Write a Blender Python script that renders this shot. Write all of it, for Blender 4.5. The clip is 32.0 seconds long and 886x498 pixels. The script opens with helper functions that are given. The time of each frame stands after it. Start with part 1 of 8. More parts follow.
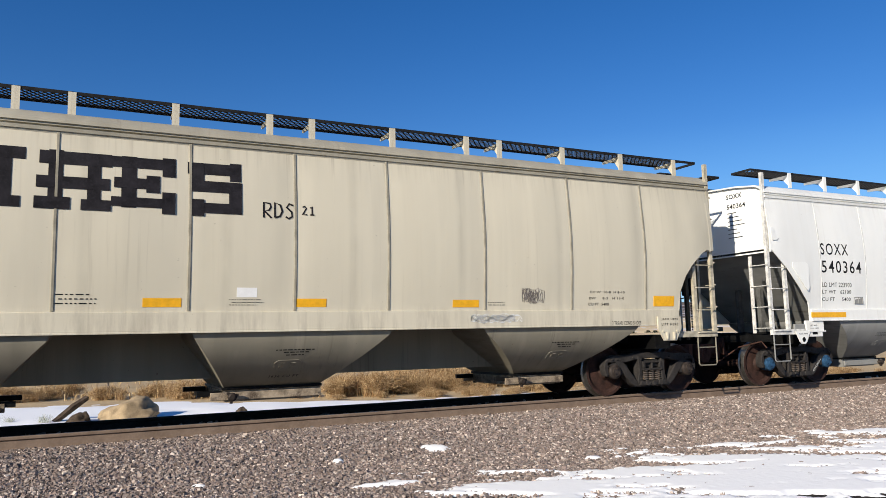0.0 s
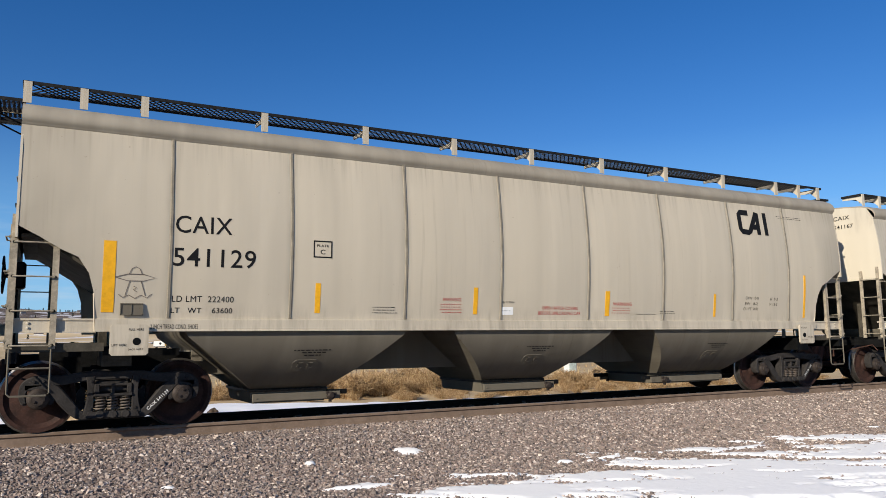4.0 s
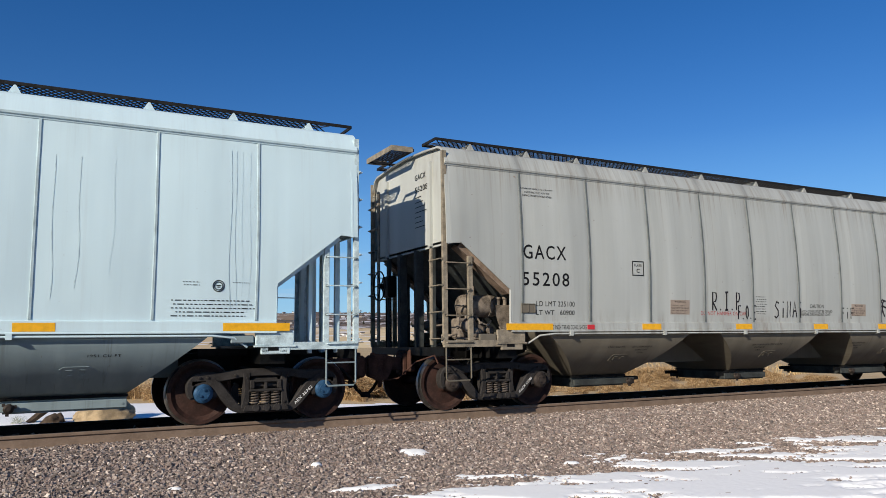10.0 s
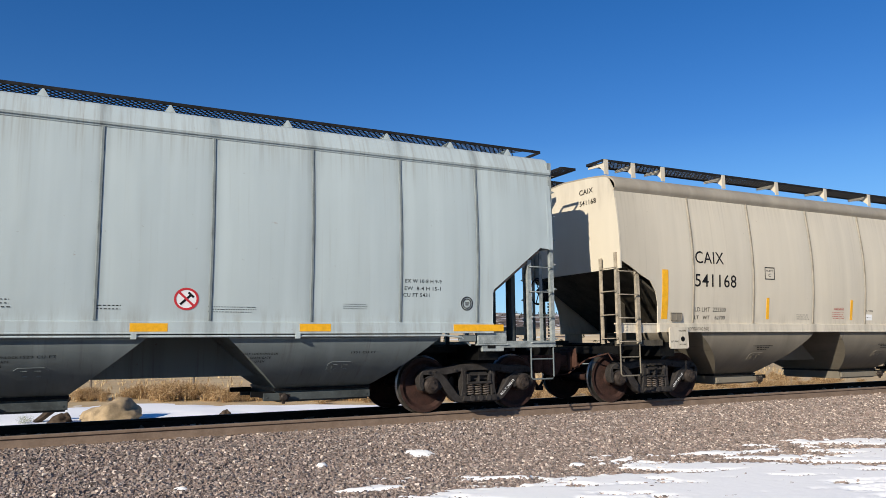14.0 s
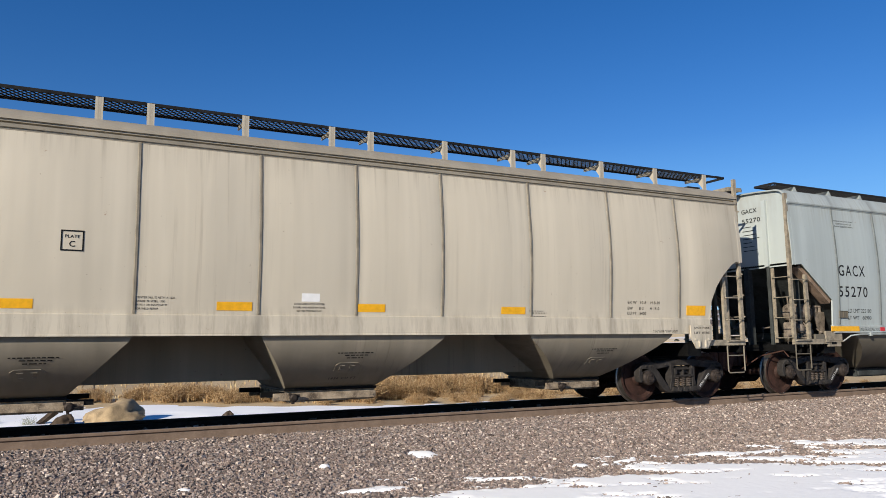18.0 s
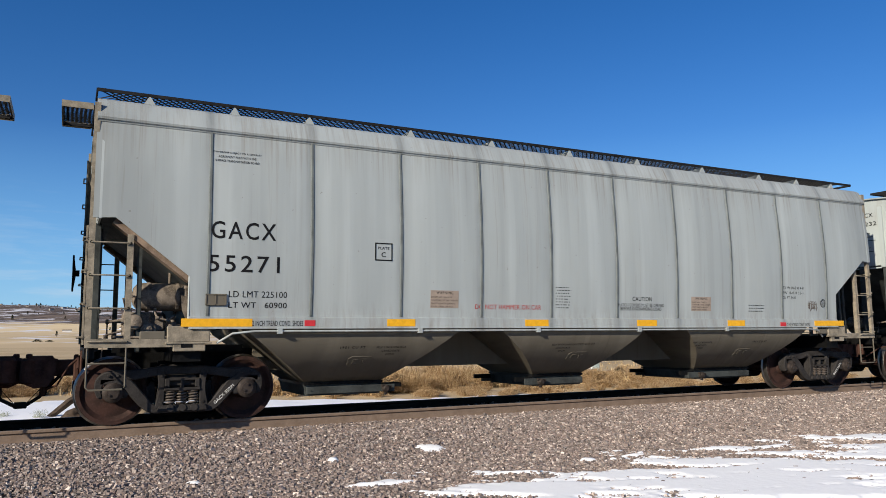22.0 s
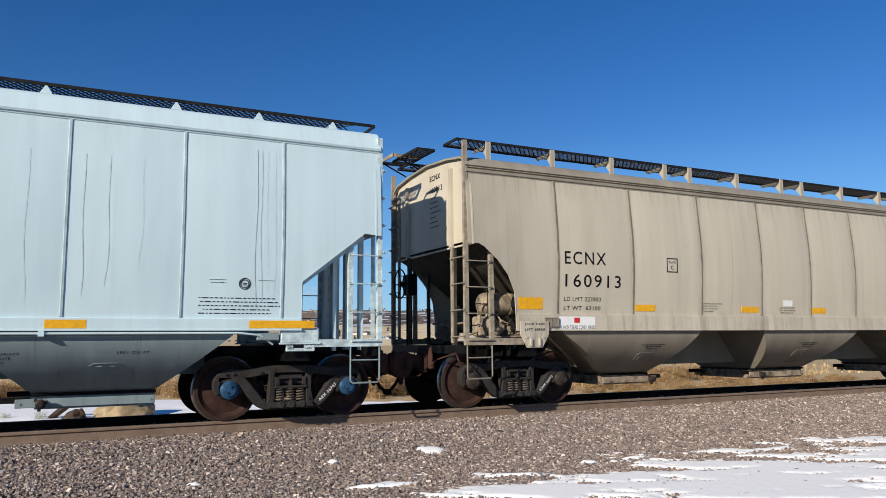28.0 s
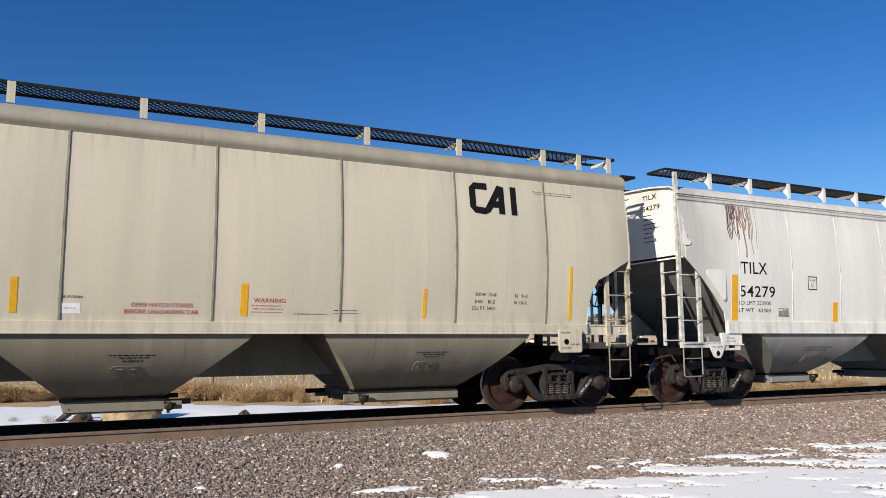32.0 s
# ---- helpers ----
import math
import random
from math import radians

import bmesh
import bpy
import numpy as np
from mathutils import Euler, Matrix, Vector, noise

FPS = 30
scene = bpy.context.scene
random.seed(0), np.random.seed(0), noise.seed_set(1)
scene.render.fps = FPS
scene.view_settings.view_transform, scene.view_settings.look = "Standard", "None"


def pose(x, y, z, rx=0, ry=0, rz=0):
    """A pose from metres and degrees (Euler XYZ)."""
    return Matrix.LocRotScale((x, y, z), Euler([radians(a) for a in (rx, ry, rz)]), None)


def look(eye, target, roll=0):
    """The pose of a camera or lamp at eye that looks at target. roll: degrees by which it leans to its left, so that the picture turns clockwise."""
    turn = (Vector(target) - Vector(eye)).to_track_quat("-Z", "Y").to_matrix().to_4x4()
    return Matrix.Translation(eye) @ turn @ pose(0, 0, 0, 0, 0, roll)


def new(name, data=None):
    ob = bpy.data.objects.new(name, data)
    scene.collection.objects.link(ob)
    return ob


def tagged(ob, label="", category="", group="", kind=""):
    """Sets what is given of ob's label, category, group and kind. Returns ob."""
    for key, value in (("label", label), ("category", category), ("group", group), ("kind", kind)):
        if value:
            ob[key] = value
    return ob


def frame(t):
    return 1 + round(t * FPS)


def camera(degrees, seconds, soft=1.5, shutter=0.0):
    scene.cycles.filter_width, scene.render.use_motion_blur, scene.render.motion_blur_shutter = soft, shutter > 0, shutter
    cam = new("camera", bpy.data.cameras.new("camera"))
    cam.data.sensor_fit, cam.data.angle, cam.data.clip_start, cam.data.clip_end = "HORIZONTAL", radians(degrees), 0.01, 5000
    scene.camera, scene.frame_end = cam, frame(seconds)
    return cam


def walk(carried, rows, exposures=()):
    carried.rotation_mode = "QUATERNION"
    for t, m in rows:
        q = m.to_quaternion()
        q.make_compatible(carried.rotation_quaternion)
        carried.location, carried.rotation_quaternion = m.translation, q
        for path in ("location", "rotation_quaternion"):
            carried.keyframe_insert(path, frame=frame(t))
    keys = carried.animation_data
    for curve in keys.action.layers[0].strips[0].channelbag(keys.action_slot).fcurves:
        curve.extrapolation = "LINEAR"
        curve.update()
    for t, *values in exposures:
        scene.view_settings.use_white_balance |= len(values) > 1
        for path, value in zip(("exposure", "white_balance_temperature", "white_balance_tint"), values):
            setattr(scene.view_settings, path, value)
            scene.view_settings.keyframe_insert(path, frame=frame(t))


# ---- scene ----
from collections import defaultdict

# ------------------------------------------------------------------ camera: hand-held, standing beside the line
EYE = (0.0, -12.148, 1.142)
cam = camera(61.5, 32.0, soft=0.5)
TURNS = [(0,-26.59,6.84,-1.30),(0.5,-28.24,6.45,-1.42),(1,-29.03,6.40,-1.41),(1.5,-29.17,6.58,-1.20),(2,-29.05,6.79,-1.04),(2.5,-28.80,6.94,-0.84),(3,-28.61,6.99,-0.75),(3.5,-28.53,7.02,-0.76),(4,-28.46,7.03,-0.66),(4.5,-28.49,7.05,-0.60),(6.5,-28.59,7.09,-0.49),(7,-28.66,7.09,-0.50),(7.5,-28.71,7.01,-0.57),(8,-28.70,6.96,-0.52),(8.5,-28.60,6.94,-0.56),(9,-28.35,6.98,-0.62),(9.5,-28.15,7.03,-0.64),(10,-28.00,7.13,-0.68),(10.5,-27.78,7.20,-0.63),(11,-27.72,7.20,-0.66),(11.5,-27.61,7.22,-0.64),(12,-27.57,7.23,-0.58),(12.5,-27.54,7.20,-0.57),(13,-27.55,7.19,-0.58),(13.5,-27.57,7.16,-0.57),(14,-27.56,7.21,-0.54),(14.5,-27.56,7.28,-0.55),(16.5,-27.68,7.35,-0.60),(17,-27.63,7.34,-0.59),(17.5,-27.50,7.27,-0.61),(18,-27.37,7.29,-0.62),(18.5,-27.16,7.29,-0.61),(19,-27.04,7.31,-0.60),(19.5,-26.91,7.30,-0.56),(20,-26.93,7.26,-0.60),(20.5,-26.93,7.13,-0.61),(21,-26.93,6.98,-0.63),(21.5,-26.90,6.88,-0.60),(22,-26.75,6.84,-0.54),(22.5,-26.71,6.88,-0.54),(23,-26.62,6.92,-0.56),(23.5,-26.58,6.96,-0.59),(24,-26.50,6.94,-0.57),(24.5,-26.44,6.91,-0.56),(25,-26.43,6.87,-0.53),(25.5,-26.44,6.81,-0.51),(27.5,-26.62,6.94,-0.42),(28,-26.69,6.99,-0.47),(28.5,-26.62,7.09,-0.43),(29,-26.58,7.15,-0.38),(29.5,-26.54,7.21,-0.36),(30,-26.46,7.25,-0.32),(30.5,-26.41,7.31,-0.29),(31,-26.29,7.33,-0.26),(31.5,-26.23,7.32,-0.29),(32,-26.20,7.33,-0.34)]


def aim(yaw, pitch, roll):
    """Camera pose from its heading, tilt and lean in degrees."""
    y, p = radians(yaw), radians(pitch)
    way = Vector((-math.sin(y) * math.cos(p), math.cos(y) * math.cos(p), math.sin(p)))
    return look(EYE, Vector(EYE) + way * 10, roll)


STOPS = [(0, 0.34), (0.6, 0.16), (1, 0.08), (3.2, 0.08), (4, 0.28), (5, 0.23), (7, 0.2), (8.2, 0.1), (9.6, 0.12), (11, 0.36), (12.5, 0.38), (14, 0.33), (17, 0.28), (18, 0.32), (20, 0.31), (22, 0.3), (24, 0.35), (25, 0.32), (28, 0.18), (29, 0.26), (30, 0.27), (31, 0.18), (32, 0.25)]
walk(cam, [(t, aim(a, b, c)) for t, a, b, c in TURNS], STOPS)

# ------------------------------------------------------------------ daylight: low winter sun from behind the left shoulder
SUNWARD = Vector((-1.0, -0.55, 0.46)).normalized()
world = bpy.data.worlds.new("sky")
scene.world = world
world.use_nodes = True
wn = world.node_tree.nodes
sky = wn.new("ShaderNodeTexSky")
sky.sky_type = "NISHITA"
sky.sun_disc = False
sky.sun_elevation = math.asin(SUNWARD.z)
sky.sun_rotation = math.atan2(SUNWARD.x, SUNWARD.y)
sky.altitude = 1900.0
sky.air_density, sky.dust_density, sky.ozone_density = 1.0, 0.0, 2.0
deep = wn.new("ShaderNodeHueSaturation")
deep.inputs["Hue"].default_value, deep.inputs["Saturation"].default_value, deep.inputs["Value"].default_value = 0.511, 1.36, 1.0
world.node_tree.links.new(sky.outputs["Color"], deep.inputs["Color"])
wn["Background"].inputs["Strength"].default_value = 0.097
sun = new("sun", bpy.data.lights.new("sun", "SUN"))
sun.data.energy, sun.data.angle, sun.data.color = 5.0, radians(0.53), (1.0, 0.91, 0.765)
sun.matrix_basis = look(SUNWARD * 60, (0, 0, 0))

# kinds of car: length over the corner posts, ribs, cut-away of the side sheet at the ends (from the post: x, z), heights
KINDS = {
    "A": dict(n=16.56, ribs=(1.79, 3.46, 5.15, 6.79, 8.26, 9.72, 11.42, 13.15, 14.81), cut=((0, 2.71), (0.22, 2.72), (0.34, 2.66), (0.60, 2.44), (0.78, 2.22), (0.92, 1.92), (0.98, 1.66), (0.98, 1.30)),
              sill=(1.29, 1.58), eave=3.93, bow=0.13, half=1.50, dish=0.018, board=4.555, skirt=0.62, low=0.49, hop=((1.9, 5.15, 3.32, 4.4), (6.85, 9.8, 7.42, 8.87), (11.4, 14.66, 12.42, 13.42)),
              posts=(0.62, 1.96, 3.31, 4.63, 5.29, 6.61, 7.95, 8.60, 9.94, 11.30, 11.95, 13.28, 14.62, 15.95), post=(0.10, 0.36)),
    "S": dict(n=17.0, ribs=(1.53, 3.02, 4.51, 5.98, 7.21, 8.43, 9.71, 10.99, 12.46, 13.95, 15.44), cut=((0, 2.80), (0.08, 2.78), (0.5, 2.40), (0.85, 2.02), (1.10, 1.72), (1.17, 1.58), (1.17, 1.30)),
              sill=(1.33, 1.575), eave=3.90, bow=0.125, half=1.505, dish=0.012, board=4.56, skirt=0.70, low=0.49, hop=((2.1, 5.45, 3.17, 4.32), (6.8, 9.7, 7.62, 8.92), (11.45, 15.0, 12.62, 13.52)),
              posts=(1.19, 2.33, 3.49, 4.62, 5.73, 6.84, 7.94, 9.07, 10.18, 11.29, 12.42, 13.54, 14.69, 15.83), post=(0.10, 0.34)),
    "B": dict(n=16.37, ribs=(1.87, 3.55, 5.40, 7.19, 9.06, 10.89, 12.81, 14.54), cut=((0, 2.66), (0.30, 2.50), (0.55, 2.35), (0.75, 2.26), (0.88, 2.06), (0.95, 1.80), (0.98, 1.54), (0.98, 1.30)),
              sill=(1.31, 1.48), eave=3.98, bow=0.145, half=1.49, dish=0.018, board=4.60, skirt=0.68, low=0.44, hop=((2.1, 5.45, 3.2, 4.37), (6.3, 9.65, 7.27, 8.57), (10.67, 14.25, 11.42, 13.22)),
              posts=(0.07, 0.74, 1.51, 3.20, 4.84, 6.48, 8.09, 9.73, 11.40, 13.05, 14.74, 15.52, 16.2), post=(0.10, 0.30)),
    "C": dict(n=15.87, ribs=(1.50, 2.96, 4.39, 5.82, 7.20, 8.63, 10.07, 11.51, 12.94, 14.32), cut=((0, 2.74), (0.30, 2.76), (1.25, 2.01), (1.26, 1.96), (1.26, 1.32)),
              sill=(1.30, 1.47), eave=4.08, bow=0.085, half=1.53, dish=0.014, board=4.585, skirt=0.67, low=0.48, hop=((2.05, 5.45, 3.12, 4.37), (6.22, 9.3, 7.32, 8.37), (10.3, 13.7, 11.22, 12.72)),
              posts=(0.69, 1.86, 2.99, 4.70, 6.24, 7.89, 9.49, 11.19, 12.83, 14.00, 15.15), post=(0.16, 0.12)),
}

# ------------------------------------------------------------------ materials


def mat_new(name, rough=0.6, metal=0.0):
    m = bpy.data.materials.new(name)
    m.use_nodes = True
    b = m.node_tree.nodes["Principled BSDF"]
    b.inputs["Roughness"].default_value, b.inputs["Metallic"].default_value = rough, metal
    b.inputs["Specular IOR Level"].default_value = 0.5 if rough < 0.5 else 0.12
    return m, m.node_tree.nodes, m.node_tree.links, b


def rgb(c):
    return (*c, 1.0)


def mix(n, l, fac, a, b, kind="MIX"):
    """A colour mix; fac, a and b are sockets or values."""
    x = n.new("ShaderNodeMix")
    x.data_type, x.blend_type = "RGBA", kind
    for s, v in ((x.inputs[0], fac), (x.inputs[6], a), (x.inputs[7], b)):
        if isinstance(v, bpy.types.NodeSocket):
            l.new(v, s)
        else:
            s.default_value = v if isinstance(v, float) else rgb(v)
    return x.outputs[2]


def coords(n, l, scale=(1, 1, 1), kind="Object"):
    c, m = n.new("ShaderNodeTexCoord"), n.new("ShaderNodeMapping")
    m.inputs["Scale"].default_value = scale
    l.new(c.outputs[kind], m.inputs["Vector"])
    return m.outputs["Vector"]


def noise_at(n, l, vec, scale, detail=4.0, rough=0.55):
    x = n.new("ShaderNodeTexNoise")
    x.inputs["Scale"].default_value, x.inputs["Detail"].default_value, x.inputs["Roughness"].default_value = scale, detail, rough
    l.new(vec, x.inputs["Vector"])
    return x.outputs["Fac"]


def ramp(n, l, fac, a, b, lo=0.0, hi=1.0):
    x = n.new("ShaderNodeMapRange")
    x.inputs[1].default_value, x.inputs[2].default_value, x.inputs[3].default_value, x.inputs[4].default_value = a, b, lo, hi
    l.new(fac, x.inputs[0])
    return x.outputs[0]


def bump(n, l, b, height, strength, dist=0.01):
    x = n.new("ShaderNodeBump")
    x.inputs["Strength"].default_value, x.inputs["Distance"].default_value = strength, dist
    l.new(height, x.inputs["Height"])
    l.new(x.outputs["Normal"], b.inputs["Normal"])


def paint(name, base, grime=(0.20, 0.165, 0.125), dirt=0.5, rough=0.45, seed=0.0, splash=0.0, seams="", seam=0.0):
    """Weathered car paint: faded patches, rain streaks, specks of rust, faint oil-canning of the sheet."""
    m, n, l, b = mat_new(name, rough)
    big = noise_at(n, l, coords(n, l, (0.5 + seed * 0.03, 1, 0.35)), 1.1, 3)
    band = noise_at(n, l, coords(n, l, (2.3, 1.0, 0.10)), 1.1 + seed * 0.07, 3, 0.5)
    streak = noise_at(n, l, coords(n, l, (9.0, 1.0, 0.22)), 1.3 + seed * 0.1, 5, 0.65)
    fine = noise_at(n, l, coords(n, l, (26, 4, 0.5)), 1.2, 3)
    speck = noise_at(n, l, coords(n, l), 16, 2)
    c = mix(n, l, ramp(n, l, big, 0.3, 0.75, 0.0, 0.40 * dirt), base, tuple(x * 0.74 for x in base))
    c = mix(n, l, ramp(n, l, band, 0.52, 0.70, 0.0, 0.6 * dirt), c, tuple(min(1, x * 1.25 + 0.01) for x in base))
    c = mix(n, l, ramp(n, l, band, 0.46, 0.30, 0.0, 0.45 * dirt), c, tuple(x * 0.68 for x in base))
    drip = n.new("ShaderNodeMath")
    drip.operation = "MULTIPLY"
    l.new(ramp(n, l, streak, 0.56, 0.74), drip.inputs[0])
    l.new(ramp(n, l, big, 0.42, 0.68), drip.inputs[1])
    c = mix(n, l, ramp(n, l, drip.outputs[0], 0.0, 1.0, 0.0, 0.75 * dirt), c, grime)
    c = mix(n, l, ramp(n, l, fine, 0.60, 0.85, 0.0, 0.08 * dirt), c, tuple(min(1, x * 1.2) for x in base))
    c = mix(n, l, ramp(n, l, speck, 0.745, 0.77, 0.0, 0.55 * dirt), c, (0.10, 0.05, 0.03))
    if splash:
        at = n.new("ShaderNodeSeparateXYZ")
        l.new(coords(n, l), at.inputs[0])
        edge = noise_at(n, l, coords(n, l, (3.5, 1.0, 0.5)), 1.7 + seed * 0.1, 5, 0.7)
        for z0, z1, amount, tone in ((1.72, 1.52, 0.55, grime), (3.55, 4.02, 0.55, grime), (1.50, 1.28, 0.22, (0.20, 0.15, 0.11))):
            mul = n.new("ShaderNodeMath")
            mul.operation = "MULTIPLY"
            l.new(ramp(n, l, at.outputs[2], z0, z1), mul.inputs[0])
            l.new(ramp(n, l, edge if z0 < 3 else streak, 0.46, 0.72), mul.inputs[1])
            c = mix(n, l, ramp(n, l, mul.outputs[0], 0.0, 1.0, 0.0, amount * splash), c, tone)
        far = n.new("ShaderNodeMath")
        far.operation = "ABSOLUTE"
        l.new(at.outputs[0], far.inputs[0])
        soot = n.new("ShaderNodeMath")
        soot.operation = "MULTIPLY"
        l.new(ramp(n, l, far.outputs[0], 6.7, 8.1), soot.inputs[0])
        l.new(ramp(n, l, big, 0.30, 0.62), soot.inputs[1])
        c = mix(n, l, ramp(n, l, soot.outputs[0], 0.0, 1.0, 0.0, 0.55 * splash), c, tuple(0.35 * x for x in base))
        scar = noise_at(n, l, coords(n, l, (1.0, 1.0, 1.3)), 2.6 + seed * 0.2, 5, 0.7)
        c = mix(n, l, ramp(n, l, scar, 0.70, 0.74, 0.0, 0.6 * splash), c, (0.24, 0.13, 0.075))
    if seams:
        # dirt that clings along the welds of the side posts, washed into uneven runs
        q = KINDS[seams]
        along = n.new("ShaderNodeSeparateXYZ")
        l.new(coords(n, l), along.inputs[0])
        r = n.new("ShaderNodeValToRGB")
        e = r.color_ramp.elements
        e[0].position, e[0].color, e[1].position, e[1].color = 0.0, (0, 0, 0, 1), 1.0, (0, 0, 0, 1)
        for x in q["ribs"]:
            for d, v in ((-0.10, 0.0), (0.0, 1.0), (0.10, 0.0)):
                e.new((x + d) / q["n"]).color = (v, v, v, 1)
        l.new(ramp(n, l, along.outputs[0], -q["n"] / 2, q["n"] / 2), r.inputs["Fac"])
        cling = n.new("ShaderNodeMath")
        cling.operation = "MULTIPLY"
        l.new(r.outputs["Color"], cling.inputs[0])
        l.new(ramp(n, l, noise_at(n, l, coords(n, l, (1.5, 1.0, 0.6)), 1.9, 5, 0.6), 0.30, 0.62, 0.25, 1.0), cling.inputs[1])
        c = mix(n, l, ramp(n, l, cling.outputs[0], 0.0, 1.0, 0.0, seam), c, tuple(0.30 * x for x in base))
    l.new(c, b.inputs["Base Color"])
    l.new(ramp(n, l, streak, 0.3, 0.8, rough, rough + 0.25), b.inputs["Roughness"])
    dent = noise_at(n, l, coords(n, l, (1.1, 1, 0.5)), 1.3, 2)
    bump(n, l, b, dent, 0.35, 0.05)
    return m


def plain(name, base, rough=0.6, metal=0.0, var=0.25, scale=9.0, relief=0.15, second=None):
    """A surface of one colour with grain and stains at two scales."""
    m, n, l, b = mat_new(name, rough, metal)
    v = coords(n, l)
    a, f = noise_at(n, l, v, scale, 4), noise_at(n, l, v, scale * 7, 3)
    dark = second or tuple(x * (1 - var * 1.6) for x in base)
    c = mix(n, l, ramp(n, l, a, 0.35, 0.7), base, dark)
    c = mix(n, l, ramp(n, l, f, 0.5, 0.8, 0.0, var), c, tuple(min(1, x * 1.5 + 0.01) for x in base))
    l.new(c, b.inputs["Base Color"])
    bump(n, l, b, f, relief, 0.01)
    return m


# faint streaks of high cloud low over the hills
wl = world.node_tree.links
veil = noise_at(wn, wl, coords(wn, wl, (1.6, 1.6, 14.0), "Generated"), 2.6, 6, 0.62)
high = wn.new("ShaderNodeSeparateXYZ")
wl.new(coords(wn, wl, (1, 1, 1), "Generated"), high.inputs[0])
thin = wn.new("ShaderNodeMath")
thin.operation = "MULTIPLY"
wl.new(ramp(wn, wl, veil, 0.52, 0.74), thin.inputs[0])
wl.new(ramp(wn, wl, high.outputs[2], 0.20, 0.06, 0.0, 0.6), thin.inputs[1])
low = mix(wn, wl, ramp(wn, wl, high.outputs[2], 0.26, 0.0, 0.0, 0.8), deep.outputs["Color"], (1.5, 3.9, 7.0))
wl.new(mix(wn, wl, thin.outputs[0], low, (4.6, 5.6, 6.6)), wn["Background"].inputs["Color"])

CREAM, TAN, WHITE = (0.59, 0.54, 0.42), (0.515, 0.455, 0.355), (0.80, 0.80, 0.765)
BLUEW, GREY, LGREY = (0.555, 0.70, 0.745), (0.375, 0.415, 0.405), (0.42, 0.485, 0.49)
PAINTS = {
    "cream": paint("cream_car_paint", CREAM, dirt=0.45, seed=0, splash=0.7, seams="B", seam=0.25),
    "tan": paint("tan_car_paint", TAN, dirt=0.45, seed=1, splash=0.8, seams="B", seam=0.50),
    "tan2": paint("pale_tan_car_paint", (0.57, 0.515, 0.41), dirt=0.35, seed=8, splash=0.6, seams="B", seam=0.45),
    "warmgrey": paint("warm_grey_car_paint", (0.41, 0.425, 0.40), dirt=0.7, seed=4, splash=1.0, seams="C", seam=0.60),
    "grey2": paint("rain_streaked_grey_car_paint", (0.36, 0.39, 0.385), dirt=0.7, seed=9, splash=0.8, seams="C", seam=0.65),
    "taupe": paint("taupe_car_paint", (0.54, 0.485, 0.385), dirt=0.55, seed=2, splash=1.0, seams="A", seam=0.60),
    "white": paint("white_car_paint", WHITE, grime=(0.42, 0.36, 0.26), dirt=0.25, seed=3, splash=0.35),
    "bluewhite": paint("pale_blue_car_paint", BLUEW, grime=(0.34, 0.36, 0.37), dirt=0.22, seed=4, splash=0.2),
    "grey": paint("grey_car_paint", GREY, dirt=0.55, seed=5, splash=0.8, seams="C", seam=0.60),
    "lightgrey": paint("light_grey_car_paint", LGREY, dirt=0.38, seed=6, splash=0.7, seams="C", seam=0.55),
    "dirtywhite": paint("stained_white_car_paint", (0.76, 0.74, 0.69), grime=(0.33, 0.25, 0.18), dirt=0.4, seed=7, splash=0.9),
}
# grime and the shaded flank of each post, both put into one colour
RIBS = {k: plain(k + "_grimy_shaded_post", tuple(x * f for x in c), 0.6, 0, 0.25, 4, 0.2) for k, c, f in (
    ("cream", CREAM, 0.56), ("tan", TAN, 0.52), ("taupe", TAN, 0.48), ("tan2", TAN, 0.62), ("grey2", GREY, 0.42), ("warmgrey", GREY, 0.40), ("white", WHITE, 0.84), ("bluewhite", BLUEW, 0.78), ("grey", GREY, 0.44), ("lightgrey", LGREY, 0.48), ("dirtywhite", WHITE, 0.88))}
ROOFS = {k: paint(k + "_grimy_roof", tuple(x * 0.62 for x in c), dirt=0.8, seed=6) for k, c in (("cream", CREAM), ("tan", TAN), ("tan2", TAN), ("taupe", TAN))}
BLACK = plain("black_steel", (0.011, 0.011, 0.011), 0.55, 0.3, 0.4)
GRATE = plain("dark_galvanised_grating", (0.022, 0.022, 0.023), 0.7, 0.2, 0.3)
CAST = plain("sooty_cast_steel", (0.042, 0.038, 0.036), 0.65, 0.0, 0.45, 6, 0.5, (0.02, 0.018, 0.017))
RUST = plain("rusty_wheel_plate", (0.058, 0.030, 0.024), 0.65, 0.1, 0.4, 5, 0.3, (0.022, 0.015, 0.013))
TREAD = plain("polished_tread", (0.30, 0.28, 0.26), 0.32, 0.9, 0.2)
SPRING = plain("spring_steel", (0.20, 0.165, 0.14), 0.5, 0.5, 0.3)
CAPBLUE = plain("blue_bearing_cap", (0.03, 0.085, 0.17), 0.5, 0.1, 0.4)
CAPRUST = plain("dark_bearing_cap", (0.06, 0.048, 0.042), 0.6, 0.3, 0.4)
# road grime and the shade under the body, both put into these colours
GRIME_SHADE = {k: paint(k + "_grimy_shaded_underside", tuple(x * f for x in c), (0.07, 0.055, 0.045), 0.9, 0.6, 3.0) for k, c, f in (("cream", CREAM, 0.40), ("tan", TAN, 0.27), ("tan2", TAN, 0.40), ("taupe", TAN, 0.46), ("white", WHITE, 0.33), ("bluewhite", BLUEW, 0.40), ("grey", TAN, 0.27), ("warmgrey", TAN, 0.29), ("grey2", TAN, 0.27), ("lightgrey", LGREY, 0.36), ("dirtywhite", WHITE, 0.32))}
